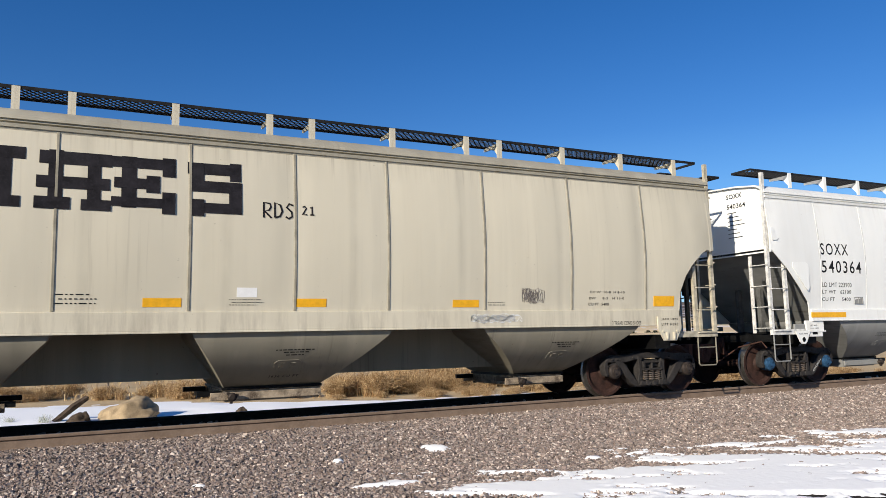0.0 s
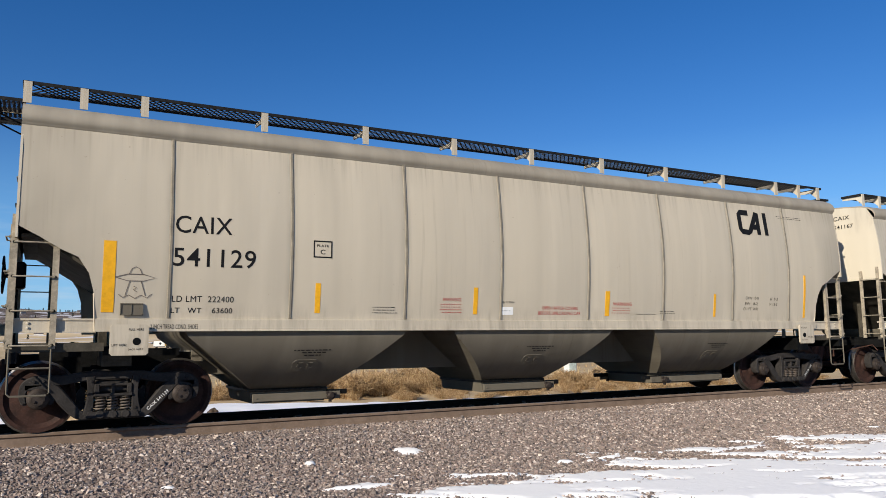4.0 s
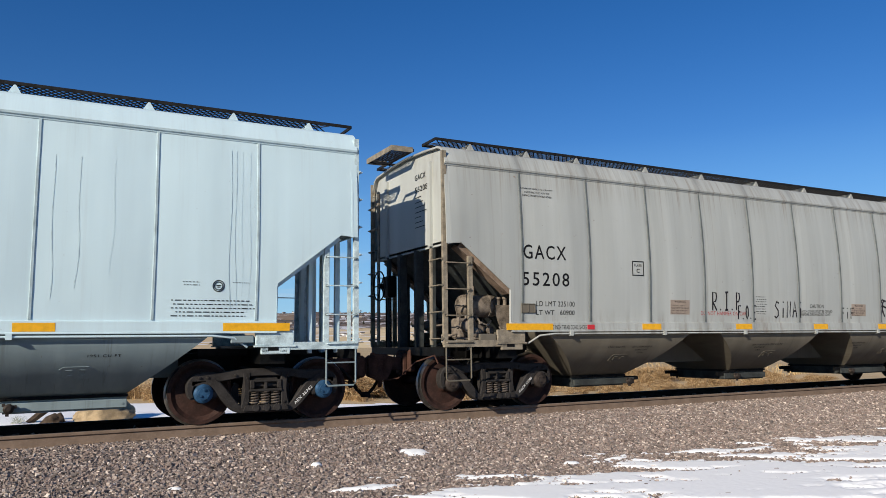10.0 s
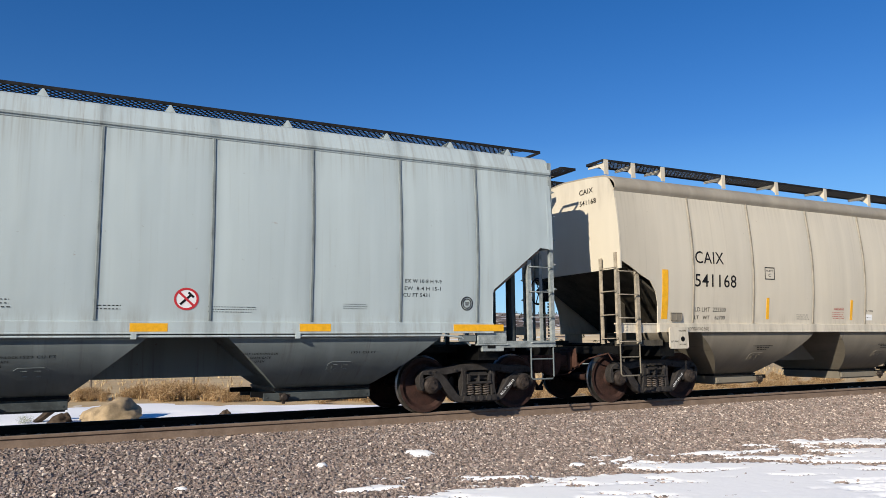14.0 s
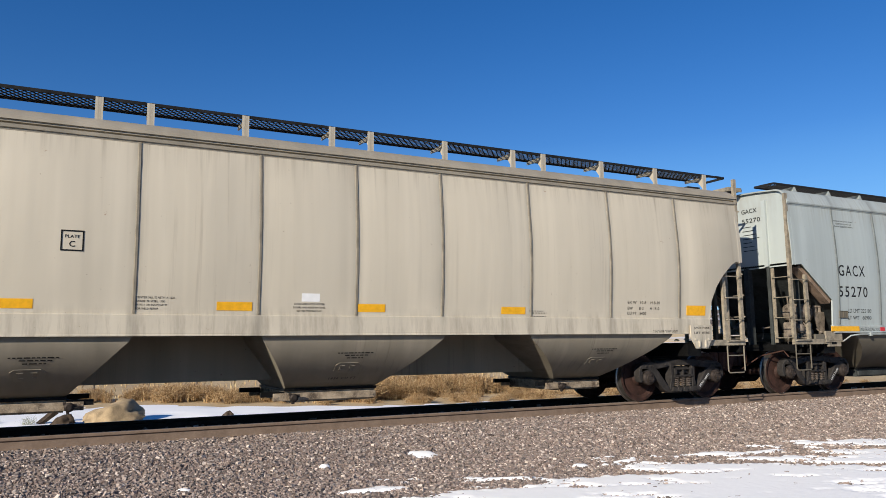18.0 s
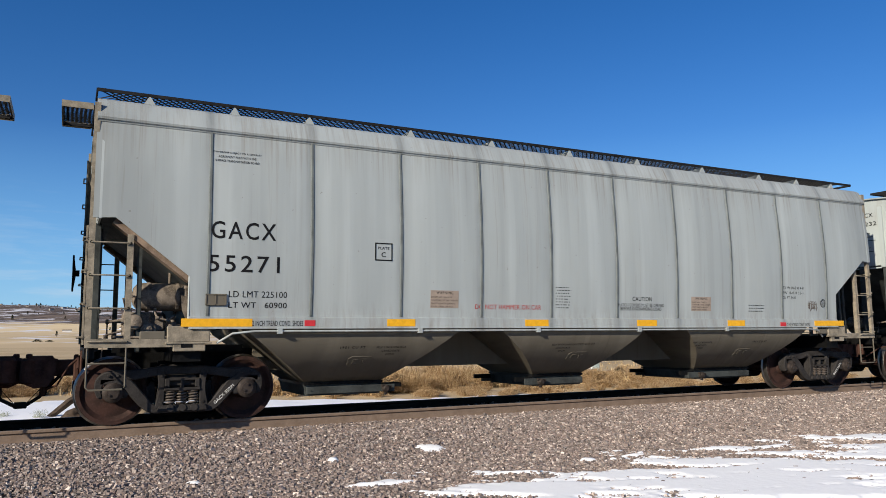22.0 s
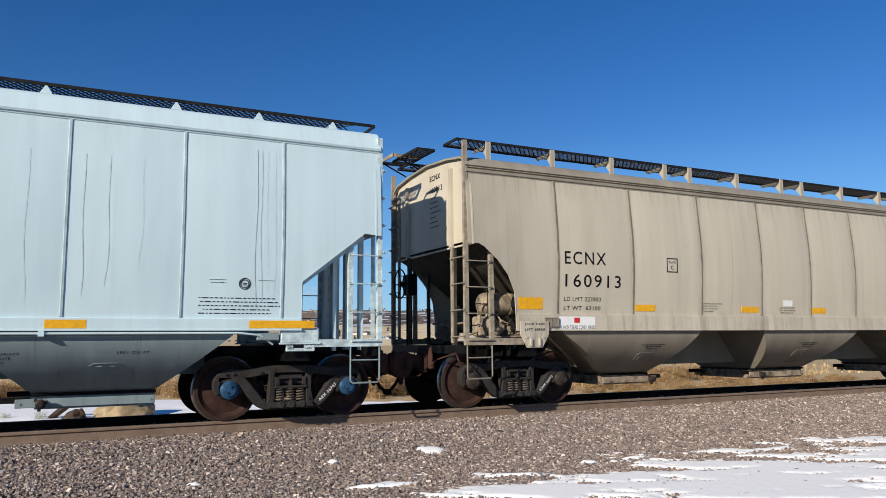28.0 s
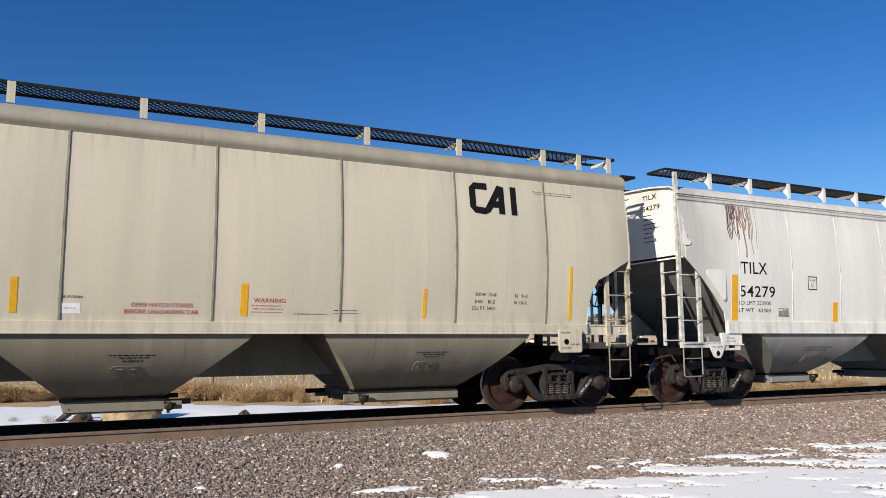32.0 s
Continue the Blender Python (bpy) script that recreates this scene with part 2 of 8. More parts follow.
# soot plus the shade of the car-end recesses, put into these dark colours
SOOT_SHADE = {k: plain(k + "_sooty_shaded_end", tuple(x * 0.16 for x in c), 0.7, 0, 0.4, 3, 0.2, tuple(x * 0.07 for x in c)) for k, c in (("cream", CREAM), ("tan", TAN), ("tan2", TAN), ("taupe", TAN), ("white", WHITE), ("bluewhite", BLUEW), ("grey", GREY), ("warmgrey", GREY), ("grey2", GREY), ("lightgrey", LGREY), ("dirtywhite", WHITE))}
DUST = {"tan": plain("dusty_tan_brake_iron", (0.37, 0.30, 0.22), 0.75, 0, 0.5, 7, 0.4, (0.08, 0.06, 0.045)), "grey": plain("dusty_grey_brake_iron", (0.24, 0.20, 0.16), 0.75, 0, 0.5, 7, 0.4, (0.05, 0.04, 0.032))}
LADDERS = {k: plain(k + "_worn_ladder", tuple(x * f + y for x, y in zip(c, (0.05, 0.035, 0.02))), 0.6, 0, 0.35, 7, 0.2, tuple(x * f * 0.5 for x in c)) for k, c, f in (("cream", CREAM, 0.80), ("tan", TAN, 0.66), ("tan2", TAN, 0.7), ("taupe", TAN, 0.6), ("white", WHITE, 0.85), ("bluewhite", BLUEW, 0.95), ("grey", TAN, 0.5), ("warmgrey", TAN, 0.48), ("grey2", TAN, 0.5), ("lightgrey", LGREY, 0.66), ("dirtywhite", WHITE, 0.7))}
RUNS = plain("brown_rust_run", (0.36, 0.25, 0.21), 0.8, 0, 0.4, 12)
RUNDARK = plain("dark_rust_run", (0.16, 0.10, 0.10), 0.8, 0, 0.4, 12)
RUNPALE = plain("pale_rust_run", (0.55, 0.47, 0.40), 0.8, 0, 0.3, 12)
# shade of creases in the sheet, drawn as slightly darker strokes
CREASE = plain("grey_crease_line", (0.525, 0.66, 0.705), 0.6, 0, 0.3, 12)
# rust and the sunlit tan beside the dark slope sheet, in one colour
FLANGE = plain("rusty_sunlit_flange", (0.27, 0.20, 0.15), 0.8, 0, 0.4, 4, 0.2, (0.11, 0.08, 0.06))
SPRAY = plain("black_spray_paint", (0.022, 0.02, 0.024), 0.7, 0, 0.4, 5)
SPRAYRED = plain("red_spray_paint", (0.52, 0.05, 0.075), 0.7, 0, 0.3, 5)
SCRATCH = plain("faint_marker", (0.20, 0.17, 0.15), 0.7, 0, 0.3, 5)
COUPLER = plain("brown_rusted_casting", (0.085, 0.043, 0.032), 0.85, 0, 0.35, 6, 0.3)
YELLOW = plain("amber_reflective_tape", (0.84, 0.42, 0.010), 0.4, 0, 0.12, 14, 0.05)
INK = plain("black_lettering", (0.012, 0.012, 0.013), 0.6, 0, 0.2)
INKRED = plain("red_lettering", (0.45, 0.06, 0.055), 0.6, 0, 0.2)
INKWHITE = plain("white_lettering", (0.78, 0.78, 0.76), 0.6, 0, 0.1)
NOTICE = plain("faded_notice_panel", (0.36, 0.29, 0.235), 0.6, 0, 0.15)
PANELW = plain("white_decal", (0.80, 0.80, 0.79), 0.5, 0, 0.06)
REDTAG = plain("red_decal", (0.55, 0.04, 0.05), 0.5, 0, 0.1)
GALV = plain("pale_steel", (0.62, 0.60, 0.55), 0.5, 0.2, 0.2)
RUBBER = plain("black_rubber", (0.015, 0.015, 0.015), 0.8)

# ------------------------------------------------------------------ mesh helpers
MESHES = {}


def box(bm, x0, x1, y0, y1, z0, z1, bev=0.0):
    vs = [bm.verts.new((x, y, z)) for x in (x0, x1) for y in (y0, y1) for z in (z0, z1)]
    fs = [bm.faces.new([vs[i] for i in f]) for f in ((0, 1, 3, 2), (4, 6, 7, 5), (0, 4, 5, 1), (2, 3, 7, 6), (0, 2, 6, 4), (1, 5, 7, 3))]
    if bev:
        es = {e for f in fs for e in f.edges}
        bmesh.ops.bevel(bm, geom=list(es), offset=bev, segments=1, affect="EDGES")


def prism(bm, outline, y0, y1, axis="y"):
    """A convex or plain outline of (x, z) pushed from y0 to y1 (or of (y, z) along x)."""
    put = (lambda a, b, c: (a, c, b)) if axis == "y" else (lambda a, b, c: (c, a, b))
    lo, hi = [bm.verts.new(put(a, b, y0)) for a, b in outline], [bm.verts.new(put(a, b, y1)) for a, b in outline]
    k = len(outline)
    bm.faces.new(lo)
    bm.faces.new(hi[::-1])
    for i in range(k):
        bm.faces.new((lo[i], hi[i], hi[(i + 1) % k], lo[(i + 1) % k]))


def tube(bm, pts, r, sides=6):
    """A round bar along points."""
    pts = [Vector(p) for p in pts]
    rings = []
    for i, p in enumerate(pts):
        d = (pts[min(i + 1, len(pts) - 1)] - pts[max(i - 1, 0)]).normalized()
        a = d.cross(Vector((0, 0, 1)) if abs(d.z) < 0.9 else Vector((1, 0, 0))).normalized()
        b = d.cross(a)
        rings.append([bm.verts.new(p + (a * math.cos(q) + b * math.sin(q)) * r) for q in (2 * math.pi * k / sides for k in range(sides))])
    for u, v in zip(rings, rings[1:]):
        for k in range(sides):
            bm.faces.new((u[k], u[(k + 1) % sides], v[(k + 1) % sides], v[k]))
    bm.faces.new(rings[0][::-1])
    bm.faces.new(rings[-1])


def lathe(bm, prof, sides=32, axis="y", centre=(0, 0, 0)):
    """A profile of (radius, distance along the axis) turned round it."""
    rings = []
    for r, h in prof:
        ring = []
        for k in range(sides):
            q = 2 * math.pi * k / sides
            a, b = r * math.cos(q), r * math.sin(q)
            p = {"y": (a, h, b), "x": (h, a, b), "z": (a, b, h)}[axis]
            ring.append(bm.verts.new(Vector(p) + Vector(centre)))
        rings.append(ring)
    for u, v in zip(rings, rings[1:]):
        for k in range(sides):
            bm.faces.new((u[k], u[(k + 1) % sides], v[(k + 1) % sides], v[k]))
    bm.faces.new(rings[0][::-1])
    bm.faces.new(rings[-1])


def mesh_of(key, build, smooth=0.0):
    """The mesh that build(bm) makes, made once for each key."""
    if key not in MESHES:
        bm = bmesh.new()
        build(bm)
        bmesh.ops.recalc_face_normals(bm, faces=bm.faces)
        me = bpy.data.meshes.new(str(key[0] if isinstance(key, tuple) else key))
        bm.to_mesh(me)
        bm.free()
        me.materials.append(None)
        if smooth:
            for p in me.polygons:
                p.use_smooth = True
            me.set_sharp_from_angle(angle=radians(smooth))
        MESHES[key] = me
    return MESHES[key]


def part(name, key, build, material, parent, at=(0, 0, 0), label="", smooth=0.0, turn=None):
    """One mesh object under a thing or a part; alike parts share their mesh."""
    ob = new(name, mesh_of(key, build, smooth))
    ob.material_slots[0].link = "OBJECT"
    ob.material_slots[0].material = material
    if parent:
        ob.parent = parent
    ob.matrix_basis = Matrix.Translation(at) @ (turn or Matrix())
    return tagged(ob, label, kind="stuff" if name == "small_print" else "")


FLIP = pose(0, 0, 0, 0, 0, 180)

# ------------------------------------------------------------------ the bogie
WB = 1.778


def wheelset(bm):
    for s in (-1, 1):
        prof = [(0.07, 0.66), (0.11, 0.66), (0.12, 0.70), (0.34, 0.725), (0.40, 0.70), (0.41, 0.675), (0.482, 0.675), (0.485, 0.70), (0.462, 0.712), (0.457, 0.80), (0.452, 0.815), (0.40, 0.815), (0.385, 0.80), (0.34, 0.775), (0.16, 0.80), (0.13, 0.845), (0.08, 0.845)]
        lathe(bm, [(r, s * h) for r, h in prof], 40)
    lathe(bm, [(0.085, -0.95), (0.085, 0.95)], 12)


def strut(bm, pts, y0, y1, step=5):
    """A cast member with a flowing outline along points (x, z, half width), pushed from y0 to y1."""
    p = [Vector(v) for v in pts]
    path = []
    for i in range(len(p) - 1):
        a, b, c, d = p[max(i - 1, 0)], p[i], p[i + 1], p[min(i + 2, len(p) - 1)]
        for j in range(step):
            t = j / step
            path.append(0.5 * (2 * b + (c - a) * t + (2 * a - 5 * b + 4 * c - d) * t * t + (3 * b - a - 3 * c + d) * t ** 3))
    path.append(p[-1])
    rings = []
    for i, v in enumerate(path):
        d = path[min(i + 1, len(path) - 1)] - path[max(i - 1, 0)]
        m = math.hypot(d.x, d.y) or 1.0
        ox, oz = -d.y / m * v.z, d.x / m * v.z
        e = 0.014
        rings.append([bm.verts.new(c) for c in ((v.x + ox, y0 + e, v.y + oz), (v.x + ox * 0.8, y0, v.y + oz * 0.8), (v.x - ox * 0.8, y0, v.y - oz * 0.8), (v.x - ox, y0 + e, v.y - oz), (v.x - ox, y1, v.y - oz), (v.x + ox, y1, v.y + oz))])
    for u, v in zip(rings, rings[1:]):
        for k in range(6):
            bm.faces.new((u[k], u[(k + 1) % 6], v[(k + 1) % 6], v[k]))
    bm.faces.new(rings[0][::-1])
    bm.faces.new(rings[-1])


def side_frame(bm):
    """Cast side frame: arched top beam, drooping tension arms, columns round the spring nest, jaws over both axles."""
    h = WB / 2
    for s in (-1, 1):
        strut(bm, [(0, 0.735, 0.055), (s * 0.30, 0.73, 0.06), (s * 0.62, 0.685, 0.065), (s * (h + 0.02), 0.675, 0.075), (s * (h + 0.15), 0.62, 0.06), (s * (h + 0.185), 0.50, 0.04), (s * (h + 0.16), 0.40, 0.03)], -0.08, 0.07)
        strut(bm, [(s * (h - 0.06), 0.66, 0.06), (s * (h - 0.19), 0.55, 0.075), (s * 0.54, 0.36, 0.075), (s * 0.40, 0.225, 0.06), (s * 0.22, 0.20, 0.045), (0, 0.20, 0.045)], -0.085, 0.068)
        strut(bm, [(s * (h - 0.17), 0.60, 0.05), (s * (h - 0.165), 0.48, 0.04), (s * (h - 0.15), 0.39, 0.03)], -0.075, 0.066)
        strut(bm, [(s * 0.285, 0.73, 0.06), (s * 0.275, 0.60, 0.042), (s * 0.275, 0.42, 0.042), (s * 0.30, 0.22, 0.065)], -0.09, 0.072)
        box(bm, s * 0.20 - 0.03, s * 0.20 + 0.03, -0.11, -0.06, 0.50, 0.62, 0.008)
    prism(bm, [(-0.33, 0.185), (0.33, 0.185), (0.30, 0.262), (-0.30, 0.262)], -0.14, 0.12)
    # bolster end resting on the springs
    box(bm, -0.24, 0.24, -0.115, 0.11, 0.455, 0.495, 0.01)
    box(bm, -0.235, 0.235, -0.105, 0.09, 0.59, 0.625, 0.01)
    for x in (-0.235, -0.02, 0.195):
        box(bm, x, x + 0.04, -0.105, 0.08, 0.49, 0.595, 0.006)
    for s in (-1, 1):
        for px, pz in ((0.275, 0.66), (0.275, 0.30), (h - 0.05, 0.68), (h + 0.06, 0.68), (0.45, 0.70)):
            lathe(bm, [(0.018, -0.105), (0.02, -0.07)], 6, "y", (s * px, 0, pz))
    for px in (-0.155, 0.0, 0.155):
        lathe(bm, [(0.05, -0.155), (0.055, -0.14)], 8, "y", (px, 0, 0.225))


def coil(bm):
    pts = [(0.068 * math.cos(q), 0.068 * math.sin(q), 0.265 + 0.195 * q / (10 * math.pi)) for q in (i * math.pi / 6 for i in range(61))]
    tube(bm, pts, 0.0125, 5)


def bearing(bm):
    lathe(bm, [(0.10, 0.07), (0.135, 0.06), (0.135, -0.10), (0.11, -0.125), (0.085, -0.13), (0.08, -0.15), (0.04, -0.152)], 20)
    for k in range(3):
        q = radians(90 + 120 * k)
        lathe(bm, [(0.018, -0.14), (0.018, -0.17)], 6, "y", (0.055 * math.cos(q), 0, 0.055 * math.sin(q)))


def adapter(bm):
    box(bm, -0.17, 0.17, -0.08, 0.08, 0.10, 0.19, 0.015)
    box(bm, -0.17, -0.125, -0.06, 0.06, -0.08, 0.11)
    box(bm, 0.125, 0.17, -0.06, 0.06, -0.08, 0.11)


def bolster(bm):
    box(bm, -0.21, 0.21, -1.05, 1.05, 0.50, 0.66, 0.03)
    box(bm, -0.27, 0.27, -0.55, 0.55, 0.55, 0.80, 0.05)
    box(bm, -0.62, -0.52, -0.72, 0.72, 0.32, 0.44)
    box(bm, 0.52, 0.62, -0.72, 0.72, 0.32, 0.44)
    tube(bm, [(-0.57, 0, 0.38), (0.57, 0, 0.62)], 0.03)


def brake_shoe(bm):
    prism(bm, [(0.0, -0.16), (0.06, -0.14), (0.06, 0.14), (0.0, 0.16), (-0.05, 0.08), (-0.05, -0.08)], -0.05, 0.05)


WHEELS = []


def bogie(car, x, cap):
    b = part("bogie", "bogie", bolster, CAST, car, (x, 0, 0), "sooty cast steel bogie")
    for s in (-1, 1):
        part("side_frame", "side_frame", side_frame, CAST, b, (0, s * 1.0, 0), smooth=30)
        for dx in (-0.155, 0, 0.155):
            part("spring", "spring", coil, SPRING, b, (dx, s * 1.03, 0), smooth=50)
        for e in (-1, 1):
            part("bearing", "bearing", bearing, cap, b, (e * WB / 2, s * 1.0, 0.457), "", 40, None if s < 0 else FLIP)
            part("bearing_adapter", "adapter", adapter, CAST, b, (e * WB / 2, s * 1.0, 0.457))
            part("brake_shoe", "brake_shoe", brake_shoe, CAST, b, (e * (WB / 2 - 0.50), s * 0.745, 0.42))
    for e in (-1, 1):
        if "wheelset" not in MESHES:
            me = mesh_of("wheelset", wheelset, 35)
            me.materials.append(TREAD)
            for f in me.polygons:
                r = max(math.hypot(me.vertices[v].co.x, me.vertices[v].co.z) for v in f.vertices)
                f.material_index = int(min(math.hypot(me.vertices[v].co.x, me.vertices[v].co.z) for v in f.vertices) > 0.44 and r > 0.45)
        w = part("wheelset", "wheelset", wheelset, RUST, b, (e * WB / 2, 0, 0.457), "rust-brown steel wheels on an axle", 35)
        WHEELS.append((w, e * WB / 2, car))

    return b


# ------------------------------------------------------------------ ground, track and snow
def ground_z(x, y):
    """Height of the ballast and the land on both sides of the track."""
    a = abs(y)
    if y <= 0:
        z = np.interp(a, [0, 0.83, 1.75, 3.1, 4.2, 8.0, 13.0, 60], [-0.182, -0.182, -0.225, -0.455, -0.50, -0.50, -0.46, -0.46])
    else:
        z = np.interp(a, [0, 0.83, 1.75, 3.2, 5.0, 7.5, 14.0, 60.0, 500.0], [-0.182, -0.182, -0.225, -0.48, -0.70, -0.75, -0.78, -0.8, -1.0])
    return float(z)


def sheet(name, xs, ys, z_of, material, label, category, kind):
    vs = [(x, y, z_of(x, y)) for y in ys for x in xs]
    w = len(xs)
    fs = [(j * w + i, j * w + i + 1, (j + 1) * w + i + 1, (j + 1) * w + i) for j in range(len(ys) - 1) for i in range(w - 1)]
    me = bpy.data.meshes.new(name)
    me.from_pydata(vs, [], fs)
    me.materials.append(material)
    me.shade_smooth()
    return tagged(new(name, me), label, category, "", kind)


def earth(name):
    m, n, l, b = mat_new(name, 0.95)
    v = coords(n, l)
    a, f, g = noise_at(n, l, v, 0.05, 5), noise_at(n, l, v, 1.2, 5), noise_at(n, l, v, 14, 3)
    c = mix(n, l, ramp(n, l, a, 0.35, 0.65), (0.60, 0.455, 0.265), (0.49, 0.355, 0.195))
    c = mix(n, l, ramp(n, l, f, 0.45, 0.7, 0, 0.6), c, (0.38, 0.27, 0.15))
    c = mix(n, l, ramp(n, l, g, 0.5, 0.8, 0, 0.5), c, (0.74, 0.60, 0.38))
    l.new(c, b.inputs["Base Color"])
    bump(n, l, b, g, 0.6, 0.05)
    return m


EARTH = earth("dry_grass_field")
ys = [-400, -100, -40, -20, -13, -10, -8, -6, -5, -4.2, -3.6, -3.1, -2.6, -2.2, -1.75, -1.3, -0.83, 0, 0.83, 1.3, 1.75, 2.4, 3.2, 4, 5, 7, 9, 11, 14, 18, 25, 40, 60, 100, 200, 400, 700]
xs = [-900, -300, -100, -40, -20] + list(np.arange(-10, 60, 2.5)) + [80, 120, 200, 400, 900, 2500]
ground = sheet("ground", xs, ys, ground_z, EARTH, "flat dry tan field with bare soil", "ground", "structure")

STEEL = plain("brown_rail_web", (0.22, 0.16, 0.12), 0.85, 0.0, 0.3, 5, 0.3, (0.16, 0.115, 0.085))
# copy of the rail colour darkened for the shade under the train
SHADE_RAIL = plain("shaded_rail", (0.035, 0.027, 0.022), 0.85, 0.0, 0.3, 5, 0.3)
RAILTOP = plain("worn_rail_head", (0.13, 0.11, 0.10), 0.55, 0.3, 0.2)


def rail(bm):
    o = [(-0.076, -0.186), (0.076, -0.186), (0.076, -0.176), (0.012, -0.152), (0.009, -0.055), (0.034, -0.040), (0.0365, -0.010), (0.028, -0.001), (-0.028, -0.001), (-0.0365, -0.010), (-0.034, -0.040), (-0.009, -0.055), (-0.012, -0.152), (-0.076, -0.176)]
    prism(bm, o, -120, 300, "x")


def rail_top(bm):
    box(bm, -120, 300, -0.027, 0.027, -0.0015, 0.0)


for y in (-0.7545, 0.7545):
    r = part("rail", "rail", rail, STEEL if y < 0 else SHADE_RAIL, None, (0, y, 0))
    tagged(r, "rust-brown steel rail with a worn head" if y < 0 else "steel rail with a worn head, train shade put into its colour", "rail", "rails of the track")
    part("rail_head", "rail_head", rail_top, RAILTOP, r)

TIE = plain("weathered_tie", (0.05, 0.04, 0.032), 0.85, 0, 0.4, 6, 0.5)


def tie(bm):
    box(bm, -0.115, 0.115, -1.3, 1.3, -0.36, -0.187, 0.012)


def clip(bm):
    box(bm, -0.09, 0.09, -0.10, 0.10, -0.192, -0.178)
    tube(bm, [(-0.03, -0.08, -0.18), (-0.03, -0.11, -0.15), (0.03, -0.11, -0.15), (0.03, -0.085, -0.16)], 0.009, 5)


for i in range(60):
    t = tagged(part("railway_tie", "tie", tie, TIE, None, (-6 + 0.6 * i, 0, 0)), "weathered grey-brown wooden railway tie", "tie", "ties under the rails")
    for y in (-0.7545, 0.7545):
        part("rail_clip", "clip", clip, STEEL, t, (0, y, 0), turn=None if y < 0 else FLIP)


def stone_mat(name, dim=1.0):
    m, n, l, b = mat_new(name, 0.9)
    g = n.new("ShaderNodeNewGeometry")
    r = n.new("ShaderNodeValToRGB")
    e = r.color_ramp
    e.elements[0].position, e.elements[0].color = 0.0, rgb([dim * v for v in (0.07, 0.058, 0.052)])
    e.elements[1].position, e.elements[1].color = 1.0, rgb([dim * v for v in (0.72, 0.62, 0.54)])
    for p, c in ((0.18, (0.225, 0.165, 0.14)), (0.38, (0.125, 0.109, 0.102)), (0.58, (0.32, 0.24, 0.205)), (0.76, (0.21, 0.184, 0.17)), (0.9, (0.43, 0.35, 0.30))):
        e.elements.new(p).color = rgb([dim * v for v in c])
    l.new(g.outputs["Random Per Island"], r.inputs["Fac"])
    f = noise_at(n, l, coords(n, l), 60, 3)
    l.new(mix(n, l, ramp(n, l, f, 0.4, 0.75, 0, 0.3), r.outputs["Color"], tuple(dim * v for v in (0.40, 0.34, 0.29))), b.inputs["Base Color"])
    bump(n, l, b, f, 0.4, 0.01)
    return m


STONE = stone_mat("crushed_granite_ballast")
# stone colours dimmed to 0.22 for the shade under the train
SHADE_STONE = stone_mat("shaded_ballast", 0.22)
# dark base: shade in the gaps between stones is put into its colour
BED = plain("dark_gap_base", (0.045, 0.037, 0.032), 0.95, 0, 0.4, 20, 0.5)
# runs on unseen to y = -40, added to cut light bounced off the ground
sheet("ballast_bed_ground", [-60, -20, 0, 20, 40, 80, 200], [-40, -20, -13, -8, -6, -4.2, -3.6, -3.1, -2.4, -1.75, -0.83, 0, 0.83, 1.75, 2.6, 3.4, 4.3], lambda x, y: ground_z(x, y) + 0.006, BED, "dark base under the crushed stone, shade of the gaps put into its colour", "ground", "structure")


